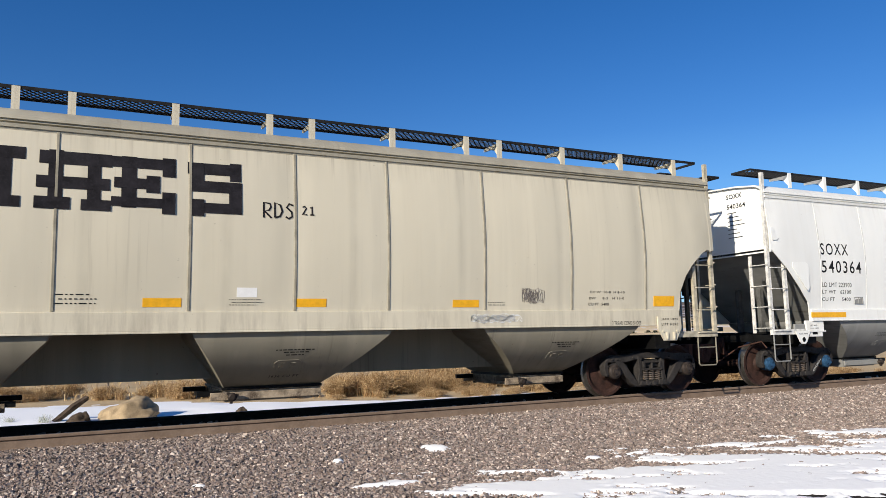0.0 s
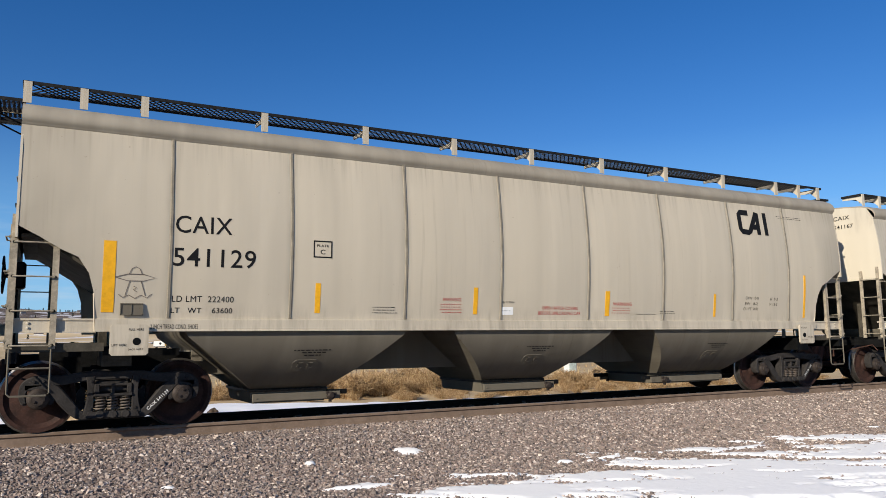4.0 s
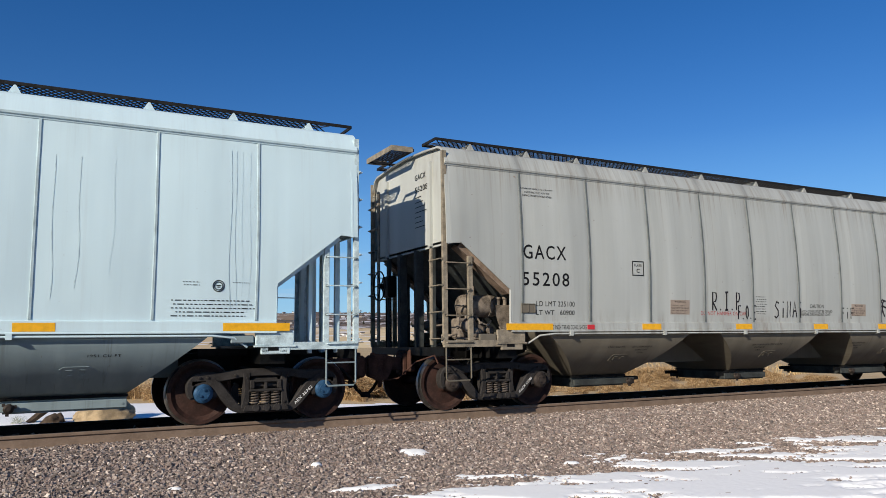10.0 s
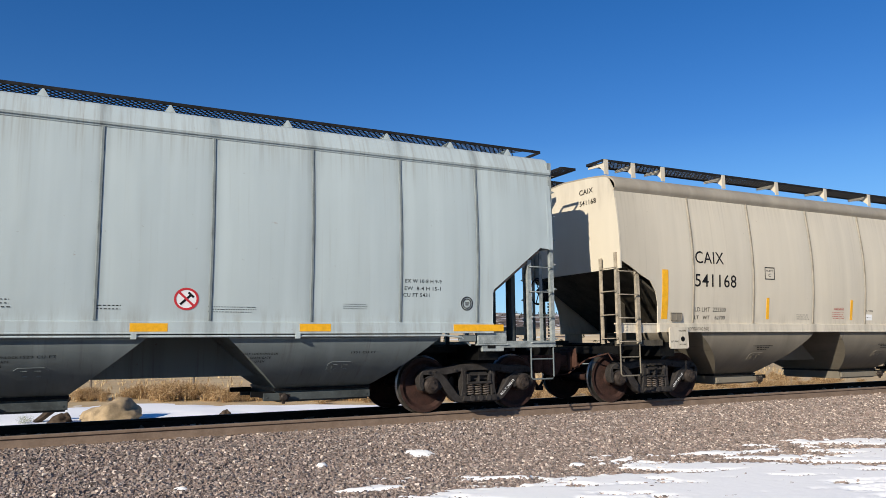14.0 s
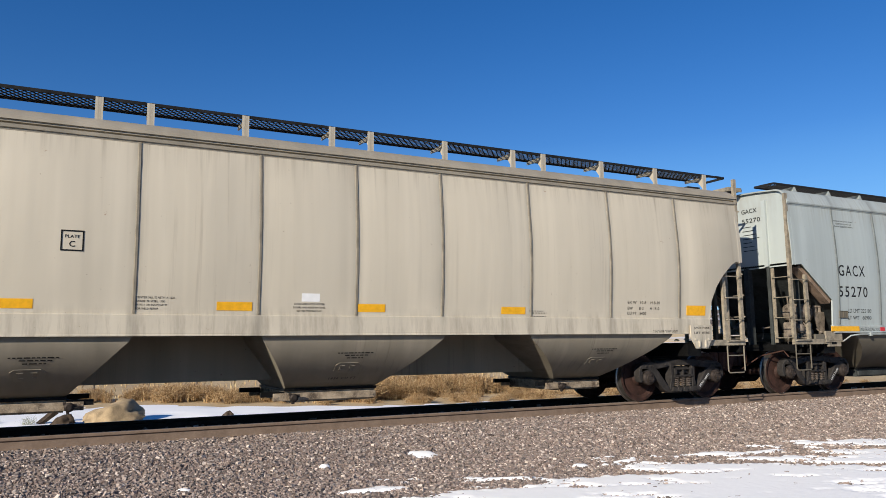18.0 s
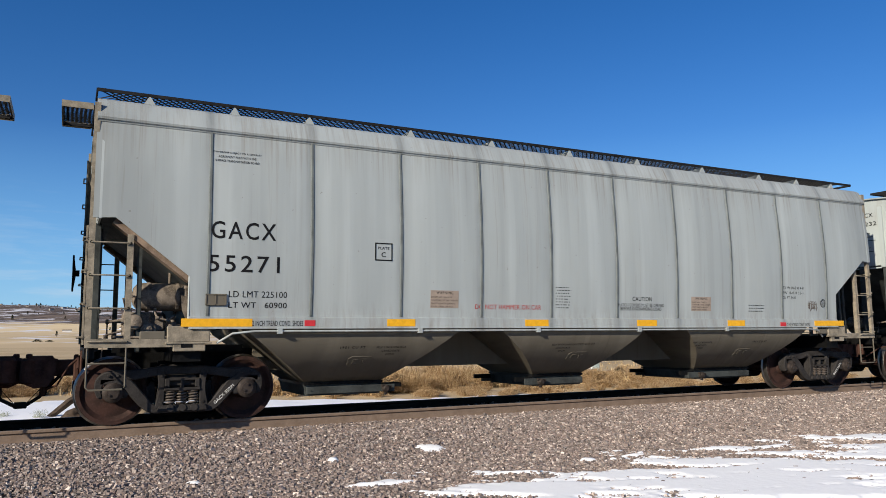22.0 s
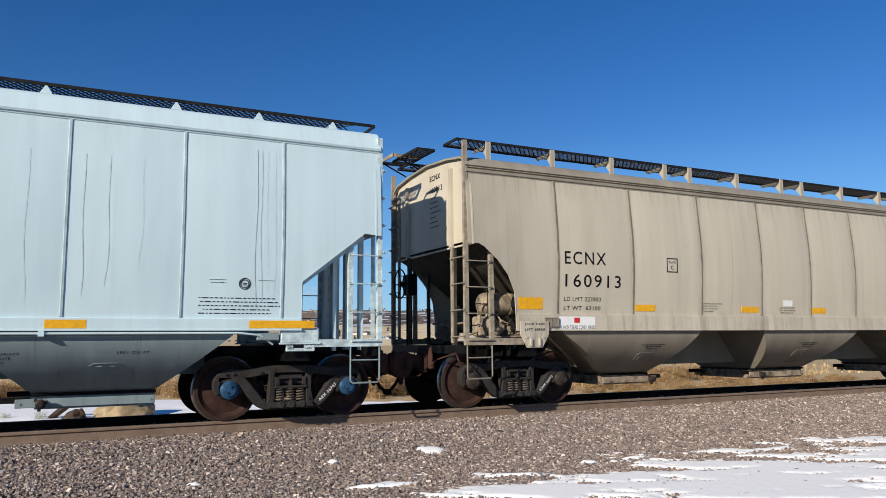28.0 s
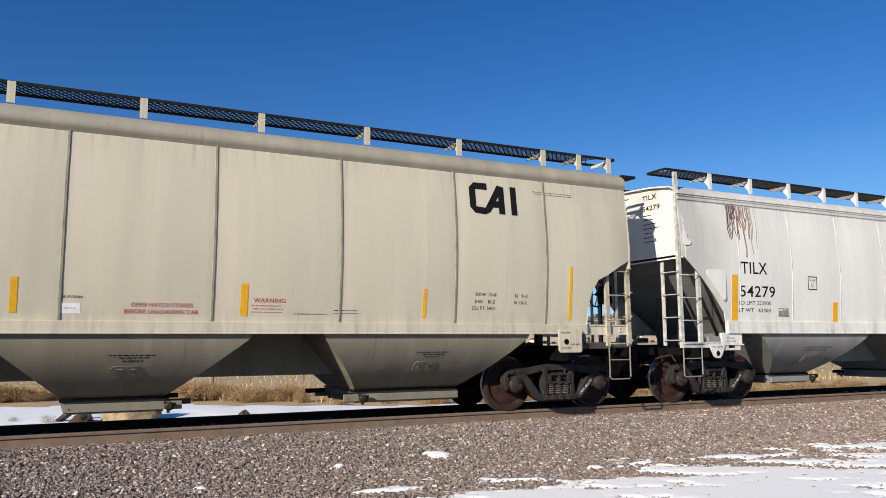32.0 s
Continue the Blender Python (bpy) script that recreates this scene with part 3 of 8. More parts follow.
def stones(name, count, x0, x1, y0, y1, size, seed, label, keep=None, material=STONE):
    """Angular crushed stones strewn over the ground as one mesh."""
    rs = np.random.RandomState(seed)
    bv = np.array([(a * w, b * w, c) for c, w in ((-0.62, 0.82), (0.62, 0.60)) for a in (-1, 1) for b in (-1, 1)])
    bf = np.array([(0, 1, 3), (0, 3, 2), (4, 6, 7), (4, 7, 5), (0, 4, 5), (0, 5, 1), (2, 3, 7), (2, 7, 6), (0, 2, 6), (0, 6, 4), (1, 5, 7), (1, 7, 3)])
    x, y = rs.uniform(x0, x1, count), rs.uniform(y0, y1, count)
    if keep is not None:
        ok = keep(x, y, rs)
        x, y = x[ok], y[ok]
    count = len(x)
    gz = np.interp(-y, [0, 0.83, 1.75, 3.1, 4.2, 8.0, 13.0], [-0.182, -0.182, -0.225, -0.455, -0.50, -0.50, -0.46]) if y1 <= 0 else np.interp(y, [0, 0.83, 1.75, 3.2, 5.0, 7.5], [-0.182, -0.182, -0.225, -0.48, -0.70, -0.75])
    s = size * rs.lognormal(0, 0.20, count)
    ax = s[:, None] * rs.uniform(0.72, 1.35, (count, 3))
    jig = 1 + rs.uniform(-0.24, 0.24, (count, len(bv)))
    ang = rs.uniform(0, 2 * np.pi, (count, 2))
    loc = bv[None] * jig[..., None] * ax[:, None]
    ca, sa, cb, sb = np.cos(ang[:, 0])[:, None], np.sin(ang[:, 0])[:, None], np.cos(ang[:, 1])[:, None], np.sin(ang[:, 1])[:, None]
    X, Y, Z = loc[..., 0], loc[..., 1], loc[..., 2]
    Y, Z = Y * cb - Z * sb, Y * sb + Z * cb
    X, Y = X * ca - Y * sa, X * sa + Y * ca
    co = np.stack([X + x[:, None], Y + y[:, None], Z + (gz + s * rs.uniform(-0.2, 0.95, count))[:, None]], -1).reshape(-1, 3)
    fa = (bf[None] + (np.arange(count) * len(bv))[:, None, None]).reshape(-1, 3)
    me = bpy.data.meshes.new(name)
    me.vertices.add(len(co))
    me.vertices.foreach_set("co", co.ravel())
    me.loops.add(fa.size)
    me.loops.foreach_set("vertex_index", fa.ravel())
    me.polygons.add(len(fa))
    me.polygons.foreach_set("loop_start", np.arange(0, fa.size, 3))
    me.update(calc_edges=True)
    me.shade_flat()
    me.materials.append(material)
    return tagged(new(name, me), label, "gravel", "", "stuff")


def ballast_density(x, y, rs):
    thin = np.interp(0.47 * x + 0.88 * (y + 12.15), [7.6, 8.2], [0.10, 1.0])
    return rs.rand(len(x)) < thin * np.interp(y, [-8, -5.2, -4.4, -3.6, 0], [0.45, 0.5, 0.85, 1.0, 1.0])


stones("ballast", 260000, -1.5, 14, -6.5, -0.82, 0.0152, 3, "pinkish-grey crushed stone track ballast", ballast_density)
stones("ballast_far", 74000, 14, 22, -5.0, -0.82, 0.0160, 4, "pinkish-grey crushed stone track ballast", ballast_density)
stones("ballast_far", 30000, 22, 40, -4.6, -0.82, 0.0250, 7, "pinkish-grey crushed stone track ballast", ballast_density)
stones("ballast_bed", 7000, -3, 30, -0.70, -0.0001, 0.034, 5, "crushed stone between the rails, train shade put into its colour", None, SHADE_STONE)
stones("ballast_shoulder", 9000, -3, 30, 0.0001, 3.6, 0.034, 6, "crushed stone on the far shoulder")

m_, n_, l_, b_ = mat_new("old_snow", 0.75)
f_ = noise_at(n_, l_, coords(n_, l_), 9, 5)
l_.new(mix(n_, l_, ramp(n_, l_, f_, 0.35, 0.75, 0, 0.35), (0.97, 0.965, 0.945), (0.92, 0.915, 0.895)), b_.inputs["Base Color"])
bump(n_, l_, b_, f_, 0.25, 0.02)
SNOW = m_


def snow(name, x0, x1, y0, y1, step, cover, thick, label):
    """Patchy snow: raised where cover(x, y) is positive, thinning to nothing at its torn edge."""
    nx, ny = int((x1 - x0) / step), int((y1 - y0) / step)
    ids, vs, fs = {}, [], []
    val = {}

    def at(i, j):
        if (i, j) not in val:
            val[i, j] = cover(x0 + i * step, y0 + j * step)
        return val[i, j]

    def vert(i, j):
        if (i, j) not in ids:
            x, y = x0 + i * step, y0 + j * step
            c = at(i, j)
            ids[i, j] = len(vs)
            vs.append((x, y, ground_z(x, y) + min(0.030 + thick, 0.11 * c)))
        return ids[i, j]
    for j in range(ny):
        for i in range(nx):
            if max(at(i, j), at(i + 1, j), at(i, j + 1), at(i + 1, j + 1)) > -0.12:
                fs.append((vert(i, j), vert(i + 1, j), vert(i + 1, j + 1), vert(i, j + 1)))
    me = bpy.data.meshes.new(name)
    me.from_pydata(vs, [], fs)
    me.materials.append(SNOW)
    me.shade_smooth()
    return tagged(new(name, me), label, "snow", "", "stuff")


def blob(x, y, cx, cy, rx, ry):
    return 1 - ((x - cx) / rx) ** 2 - ((y - cy) / ry) ** 2


PATCHES = ((4.56, -2.66, 0.24, 0.22), (3.12, -2.80, 0.08, 0.09), (1.34, -3.22, 0.11, 0.09), (6.25, -3.97, 0.14, 0.10), (3.3, -4.08, 0.50, 0.13), (7.0, -3.98, 0.3, 0.07), (-0.15, -1.38, 0.17, 0.04), (9.4, -4.3, 0.5, 0.08), (4.7, -4.22, 0.3, 0.06))



def near_cover(x, y):
    """Streaks of old snow along the verge and a few loose patches."""
    rough = 0.30 * noise.noise((x * 3.0, y * 7.0, 7.0)) + 0.16 * noise.noise((x * 9, y * 20, 3.0))
    loose = max(blob(x, y, *p) for p in PATCHES) * 0.5
    if loose > -0.6:
        loose += rough * 0.9
    if y > -3.55:
        return loose
    along, across = 0.883 * (x - 0.53 * y), 0.883 * (0.53 * x + y)
    wide = noise.noise((along * 0.7, across * 3.0, 1.7)) + 0.55 * noise.noise((along * 1.9, across * 6.5, 4.0))
    rough = 0.55 * noise.noise((along * 4.0, across * 9.0, 7.0)) + 0.40 * noise.noise((x * 11, y * 15, 5.0))
    edge = float(np.interp(x, [0, 2, 3.72, 4.63, 5.37, 6.34, 6.8, 7.47, 8.0, 10.5, 11.65, 26], [-6.0, -5.2, -4.70, -4.35, -3.95, -3.8, -3.82, -4.05, -4.3, -4.3, -4.1, -4.0]))
    base = min((edge - y) * 0.40 - 0.06, 0.46)
    return max(loose, base + 0.85 * wide + 0.60 * rough)


snow("snow_verge", -0.6, 26.0, -9.0, -2.0, 0.04, near_cover, 0.012, "patchy melting snow over the gravel verge")


def far_cover(x, y):
    x, y = x / 1.19, (y + 12.148) / 1.19 - 12.148
    n1 = 0.35 * noise.noise((x * 0.4, y * 0.5, 11)) + 0.3 * noise.noise((x * 1.4, y * 1.2, 15))
    return min(y - 4.3, np.interp(x, [-30, 2, 4.5, 8, 16], [11.5, 11.0, 8.6, 6.6, 5.2]) - y) * 0.35 + n1


snow("snow_drift", -9.5, 21.4, 6.6, 19.0, 0.16, far_cover, 0.06, "bright snow lying beyond the track")

# ------------------------------------------------------------------ beyond the track: brush, field, hills
def straw(name, a, b, c):
    m, n, l, bs = mat_new(name, 0.9)
    g = n.new("ShaderNodeNewGeometry")
    r = n.new("ShaderNodeValToRGB")
    r.color_ramp.elements[0].color, r.color_ramp.elements[1].color = rgb(a), rgb(c)
    r.color_ramp.elements.new(0.5).color = rgb(b)
    l.new(g.outputs["Random Per Island"], r.inputs["Fac"])
    l.new(r.outputs["Color"], bs.inputs["Base Color"])
    return m


STRAW = straw("dry_straw", (0.27, 0.17, 0.08), (0.54, 0.38, 0.19), (0.76, 0.60, 0.34))
BRUSH = straw("dry_brush", (0.15, 0.085, 0.04), (0.38, 0.245, 0.12), (0.64, 0.48, 0.28))
GREYWEED = straw("grey_green_weed", (0.16, 0.19, 0.12), (0.28, 0.30, 0.20), (0.40, 0.40, 0.27))


def blades(bm, r, cx, cy, count, height, spread, thin=0.006):
    """Curved dry stalks with side twigs from one root."""
    for _ in range(count):
        q, lean = r.uniform(0, 6.283), r.uniform(0.1, 1.0) * spread
        h = height * r.uniform(0.45, 1.0)
        x, y = cx + r.gauss(0, spread * 0.22), cy + r.gauss(0, spread * 0.22)
        dx, dy = math.cos(q) * lean, math.sin(q) * lean
        p = [(x, y, -0.03), (x + dx * 0.35, y + dy * 0.35, h * 0.6), (x + dx * 0.8, y + dy * 0.8, h * 0.93), (x + dx * 1.15, y + dy * 1.15, h * r.uniform(0.75, 1.0))]
        w = thin * r.uniform(0.7, 1.5)
        nx, ny = -math.sin(q) * w, math.cos(q) * w
        vs = []
        for i, (a, b, c) in enumerate(p):
            f = 1 - i / 3.3
            vs.append((bm.verts.new((a - nx * f, b - ny * f, c)), bm.verts.new((a + nx * f, b + ny * f, c))))
        for u, v in zip(vs, vs[1:]):
            bm.faces.new((u[0], u[1], v[1], v[0]))


def bush_build(seed, count, height, spread):
    """A tumbleweed: a tangle of fine twigs filling an uneven dome, with stalks rising from the root."""
    def build(bm):
        r = random.Random(seed)
        blades(bm, r, 0, 0, count // 10, height, spread * 0.9, 0.005)
        hubs = [(r.gauss(0, spread * 0.42), r.gauss(0, spread * 0.35), r.uniform(0.25, 0.6) * height, r.uniform(0.22, 0.42) * spread) for _ in range(7)]
        for _ in range(count):
            hx, hy, hz, hr = r.choice(hubs)
            d = Vector((r.gauss(0, 1), r.gauss(0, 1), r.gauss(0, 0.8)))
            d.normalize()
            p = Vector((hx, hy, hz)) + d * hr * r.random() ** 0.5 * 1.25
            if p.z < 0.02:
                p.z = r.uniform(0.0, 0.2)
            t = (d + Vector((r.gauss(0, 0.7), r.gauss(0, 0.7), r.gauss(0.25, 0.6)))).normalized() * r.uniform(0.06, 0.17)
            o = t.cross(Vector((r.gauss(0, 1), r.gauss(0, 1), r.gauss(0, 1)))).normalized() * r.uniform(0.003, 0.0065)
            bm.faces.new([bm.verts.new(q) for q in (p - o, p + o, p + t + o * 0.4, p + t - o * 0.4)])
    return build


def front(x):
    """Near edge of the brush."""
    return float(np.interp(x, [-16.7, 0, 3.6, 6, 7.7, 10.7, 19, 35.7], [19.0, 17.8, 15.4, 13.3, 11.8, 11.9, 12.7, 13.6]))


rb = random.Random(21)
for i in range(190):
    x = rb.uniform(-9.5, 32)
    y = front(x) + abs(rb.gauss(0, 1.4)) + 0.18
    big = 0.72 + 0.35 * noise.noise((x * 0.38, 3.0, y * 0.17)) + (0.18 if 8.3 < x < 15.5 else -0.08)
    s = 1.19 * max(0.4, big) * rb.uniform(0.8, 1.15)
    v = i % 5
    b = part("dry_bush", ("dry_bush", v), bush_build(40 + v, 1500, 0.85, 0.62), BRUSH, None)
    b.matrix_basis = Matrix.Translation((x, y, ground_z(x, y))) @ pose(0, 0, 0, 0, 0, rb.uniform(0, 360)) @ Matrix.Diagonal((s * 1.1, s * 1.1, s * 0.92, 1))
    tagged(b, "dry straw-coloured tumbleweed bush beside the snow", "bush", "dry bushes behind the track")


for i in range(150):
    x = rb.uniform(5.4, 32)
    y = rb.uniform(7.9, front(x))
    s = rb.uniform(0.26, 0.5)
    if y < 16.0 - 0.62 * x:
        continue
    b = part("dry_bush", ("dry_bush", i % 5), bush_build(40 + i % 5, 1500, 0.85, 0.62), BRUSH, None)
    b.matrix_basis = Matrix.Translation((x, y, ground_z(x, y))) @ pose(0, 0, 0, 0, 0, rb.uniform(0, 360)) @ Matrix.Diagonal((s * 1.6, s * 1.6, s * 0.8, 1))
    tagged(b, "low dry brown weed tuft on bare soil", "bush", "dry bushes behind the track")


def turf(bm):
    r = random.Random(8)
    for _ in range(2600):
        x = r.uniform(-14, 46)
        y = front(x) + 0.6 + 26 * r.random() ** 1.8
        blades(bm, r, x, y, 4, r.uniform(0.12, 0.34), 0.16, 0.012)


g = part("field_grass", "field_grass", turf, STRAW, None, (0, 0, -0.77), "short dry grass of the field")
tagged(g, "short dry tan grass of the field", "grass", "", "stuff")

for i, (x, y, s) in enumerate(((-0.55, 9.0, 0.36), (-1.25, 9.7, 0.30))):
    b = part("green_weed", ("green_weed", i % 2), bush_build(70 + i % 2, 500, 0.8, 0.7), GREYWEED, None)
    b.matrix_basis = Matrix.Translation((x, y, ground_z(x, y))) @ Matrix.Diagonal((s, s, s, 1))
    tagged(b, "grey-green weed tuft standing in the snow", "weed", "weeds in the snow")

DIRT = plain("bare_tan_dirt", (0.42, 0.32, 0.20), 0.95, 0, 0.3, 4, 0.6)
BARK = plain("dark_weathered_wood", (0.085, 0.062, 0.045), 0.9, 0, 0.4, 7, 0.6)


def heap(rx, ry, h, seed):
    def build(bm):
        bmesh.ops.create_icosphere(bm, subdivisions=4, radius=1.0)
        for v in bm.verts:
            c = v.co.copy()
            d = 1 + 0.30 * noise.noise(c * 1.5 + Vector((seed, 0, 0))) + 0.12 * noise.noise(c * 4 + Vector((seed, 0, 0))) + 0.05 * noise.noise(c * 11 + Vector((seed, 0, 0)))
            peak = 1 - 0.45 * math.hypot(c.x, c.y)
            v.co = Vector((c.x * rx * d + (0.25 * rx * c.z if c.z > 0 else 0), c.y * ry * d, c.z * h * d * (peak + 0.25)))
    return build


tagged(part("dirt_mound", "dirt_mound", heap(0.78, 0.62, 0.46, 3), DIRT, None, (1.38, 8.95, -0.72), smooth=60), "low heap of bare tan dirt in the snow", "mound")
tagged(part("rock", "rock", heap(0.27, 0.22, 0.22, 5), BARK, None, (0.24, 8.75, -0.72), smooth=40), "dark rough rock lying in the snow", "rock")
tagged(part("rock", "rock", heap(0.27, 0.22, 0.22, 5), BARK, None, (4.16, 8.35, -0.74), smooth=40, turn=pose(0, 0, 0, 0, 0, 70) @ Matrix.Scale(0.75, 4)), "low dark rock half sunk in the snow", "rock")


def plank(bm):
    prism(bm, [(-0.75, -0.07), (0.7, -0.10), (0.78, 0.02), (0.2, 0.09), (-0.7, 0.06)], -0.16, 0.16)
    bmesh.ops.bevel(bm, geom=bm.edges[:], offset=0.02, segments=1, affect="EDGES")


tagged(part("broken_timber", "broken_timber", plank, BARK, None, (0.06, 9.25, -0.44), turn=pose(0, 0, 0, 8, -38, 14) @ Matrix.Scale(0.66, 4)), "dark broken timber leaning in the snow", "timber")

WHITEBOX = plain("chalky_white_paint", (0.74, 0.77, 0.74), 0.6, 0, 0.2, 3, 0.1)


def cabinet_body(bm):
    box(bm, -0.20, 0.20, -0.16, 0.16, -0.1, 1.28, 0.015)


def cabinet_cap(bm):
    box(bm, -0.23, 0.23, -0.19, 0.19, 1.28, 1.33, 0.012)


u = tagged(new("utility_cabinet"), "chalky white utility cabinet standing behind the brush", "utility box")
u.matrix_basis = pose(21.66, 15.64, -0.77) @ Matrix.Scale(1.19, 4)
part("cabinet_body", "cabinet_body", cabinet_body, WHITEBOX, u)
part("cabinet_cap", "cabinet_cap", cabinet_cap, WHITEBOX, u)
part("cabinet_door", "cabinet_door", lambda bm: box(bm, -0.16, 0.16, -0.172, -0.16, 0.15, 1.15), plain("pale_green_door", (0.55, 0.64, 0.60), 0.6), u)

POSTM = plain("grey_fence_post", (0.20, 0.17, 0.14), 0.9)
f = tagged(new("wire_fence"), "thin wire fence on grey posts in the field", "fence")
f.matrix_basis = pose(0, 24.9, -0.79)
for i in range(16):
    part("fence_post", "fence_post", lambda bm: lathe(bm, [(0.045, -0.1), (0.045, 1.15), (0.03, 1.2)], 8, "z"), POSTM, f, (-16 + 4.4 * i, 0, 0))
for i in range(4):
    part("fence_wire", "fence_wire", lambda bm: tube(bm, [(-16, 0, 0), (50, 0, 0)], 0.004, 4), POSTM, f, (0, -0.05, 0.35 + 0.24 * i))


# ------------------------------------------------------------------ machines standing far out in the field
PLANT = plain("faded_yellow_machine_paint", (0.40, 0.26, 0.06), 0.6, 0, 0.2, 2)
TYRE = plain("dusty_black_tyre", (0.035, 0.033, 0.03), 0.9)
CABGLASS = plain("dark_cab_window", (0.03, 0.035, 0.04), 0.15)
TRUCKWHITE = plain("white_truck_box", (0.78, 0.77, 0.75), 0.55, 0, 0.06, 1.5)


def far_wheel(parent, x, y, r, w):
    g = part("wheel", ("far_tyre", r), lambda bm: lathe(bm, [(r * 0.5, -w / 2), (r * 0.93, -w / 2), (r, -w * 0.36), (r, w * 0.36), (r * 0.93, w / 2), (r * 0.5, w / 2)], 20), TYRE, parent, (x, y, r))
    part("rim", ("far_rim", r), lambda bm: lathe(bm, [(0.02, -w * 0.42), (r * 0.3, -w * 0.44), (r * 0.52, -w * 0.36), (r * 0.52, w * 0.36), (0.02, w * 0.42)], 16), PLANT if r > 0.7 else TRUCKWHITE, g)


w_ = tagged(new("wheel_loader"), "yellow wheel loader with a dark cab parked in the far field", "wheel loader")
w_.matrix_basis = pose(52.1, 334.0, -0.66, 0, 0, -8)
part("engine_hood", "loader_hood", lambda bm: prism(bm, [(-3.1, 1.0), (-3.2, 2.1), (-2.7, 2.45), (-0.9, 2.55), (-0.7, 0.9), (-2.6, 0.8)], -0.95, 0.95), PLANT, w_)
part("front_frame", "loader_front", lambda bm: prism(bm, [(-0.7, 0.75), (-0.7, 1.5), (0.6, 1.7), (1.3, 2.1), (1.9, 1.2), (1.8, 0.7)], -0.55, 0.55), PLANT, w_)
k_ = part("cab", "loader_cab", lambda bm: prism(bm, [(-1.25, 1.5), (-1.2, 3.25), (0.15, 3.25), (0.45, 1.6)], -0.72, 0.72), CABGLASS, w_)
part("cab_roof", "loader_roof", lambda bm: box(bm, -1.35, 0.3, -0.82, 0.82, 3.25, 3.42, 0.05), PLANT, k_)
for y in (-0.74, 0.74):
    for x in (-1.2, -0.45, 0.2):
        part("cab_post", "loader_post", lambda bm: box(bm, -0.06, 0.06, -0.03, 0.03, 1.5, 3.27), PLANT, k_, (x, y, 0))
    part("lift_arm", "loader_arm", lambda bm: prism(bm, [(0.5, 1.9), (0.7, 2.25), (1.6, 2.0), (3.0, 0.75), (2.8, 0.5), (1.5, 1.55)], -0.1, 0.1), PLANT, w_, (0, y * 0.75, 0))
part("bucket", "loader_bucket", lambda bm: prism(bm, [(2.7, 0.15), (2.6, 1.0), (2.85, 1.35), (2.95, 1.3), (2.8, 0.95), (2.95, 0.3), (4.0, 0.12), (4.0, 0.05)], -1.45, 1.45), PLANT, w_)
part("exhaust", "loader_exhaust", lambda bm: lathe(bm, [(0.07, 2.4), (0.07, 3.0), (0.06, 3.1)], 8, "z"), CABGLASS, w_, (-2.0, 0.3, 0))
for x in (-1.9, 1.3):
    for y in (-1.05, 1.05):
        far_wheel(w_, x, y, 0.78, 0.6)

w_ = tagged(new("box_truck"), "white box truck with a round badge standing in the field", "truck")
w_.matrix_basis = pose(48.3, 338.0, -0.62, 0, 0, -12)
k_ = part("cargo_box", "truck_cargo", lambda bm: box(bm, -3.4, 1.2, -1.2, 1.2, 0.75, 3.1, 0.04), TRUCKWHITE, w_)
part("badge", "truck_badge", lambda bm: lathe(bm, [(0.02, -1.235), (0.5, -1.235), (0.5, -1.203)], 20), CABGLASS, k_, (-0.6, 0, 2.0))
part("chassis", "truck_chassis", lambda bm: box(bm, -3.3, 3.3, -0.5, 0.5, 0.5, 0.74), TYRE, w_)
k_ = part("cab", "truck_cab", lambda bm: prism(bm, [(1.35, 0.6), (1.35, 2.7), (2.4, 2.7), (2.75, 1.75), (3.5, 1.6), (3.6, 0.6)], -1.05, 1.05), TRUCKWHITE, w_)
for y in (-1.055, 1.055):
    part("window", "truck_window", lambda bm: prism(bm, [(1.6, 1.75), (1.6, 2.5), (2.3, 2.5), (2.55, 1.75)], -0.012, 0.012), CABGLASS, k_, (0, y, 0))
for x in (-2.2, 2.6):
    for y in (-0.98, 0.98):
        far_wheel(w_, x, y, 0.48, 0.3)


def hill_z(x, y):
    d = math.hypot(x, y)
    a = math.degrees(math.atan2(x, y))
    z = float(np.interp(d, [300, 450, 700, 1100, 1500, 1900, 2300, 2700, 3200, 4600], [-1.2, 1.2, 8, 22, 37, 62, 92, 108, 96, 60]))
    n1 = noise.noise((x * 0.0013, y * 0.0013, 2.0)) + 0.5 * noise.noise((x * 0.004, y * 0.004, 5.0)) + 0.25 * noise.noise((x * 0.012, y * 0.012, 9.0))
    return z + n1 * float(np.interp(d, [400, 1000, 2000, 3000], [0, 5, 16, 18])) + float(np.interp(a, [-40, 0, 20, 60], [4, 2, 0, -6])) * float(np.interp(d, [800, 2300], [0, 1]))


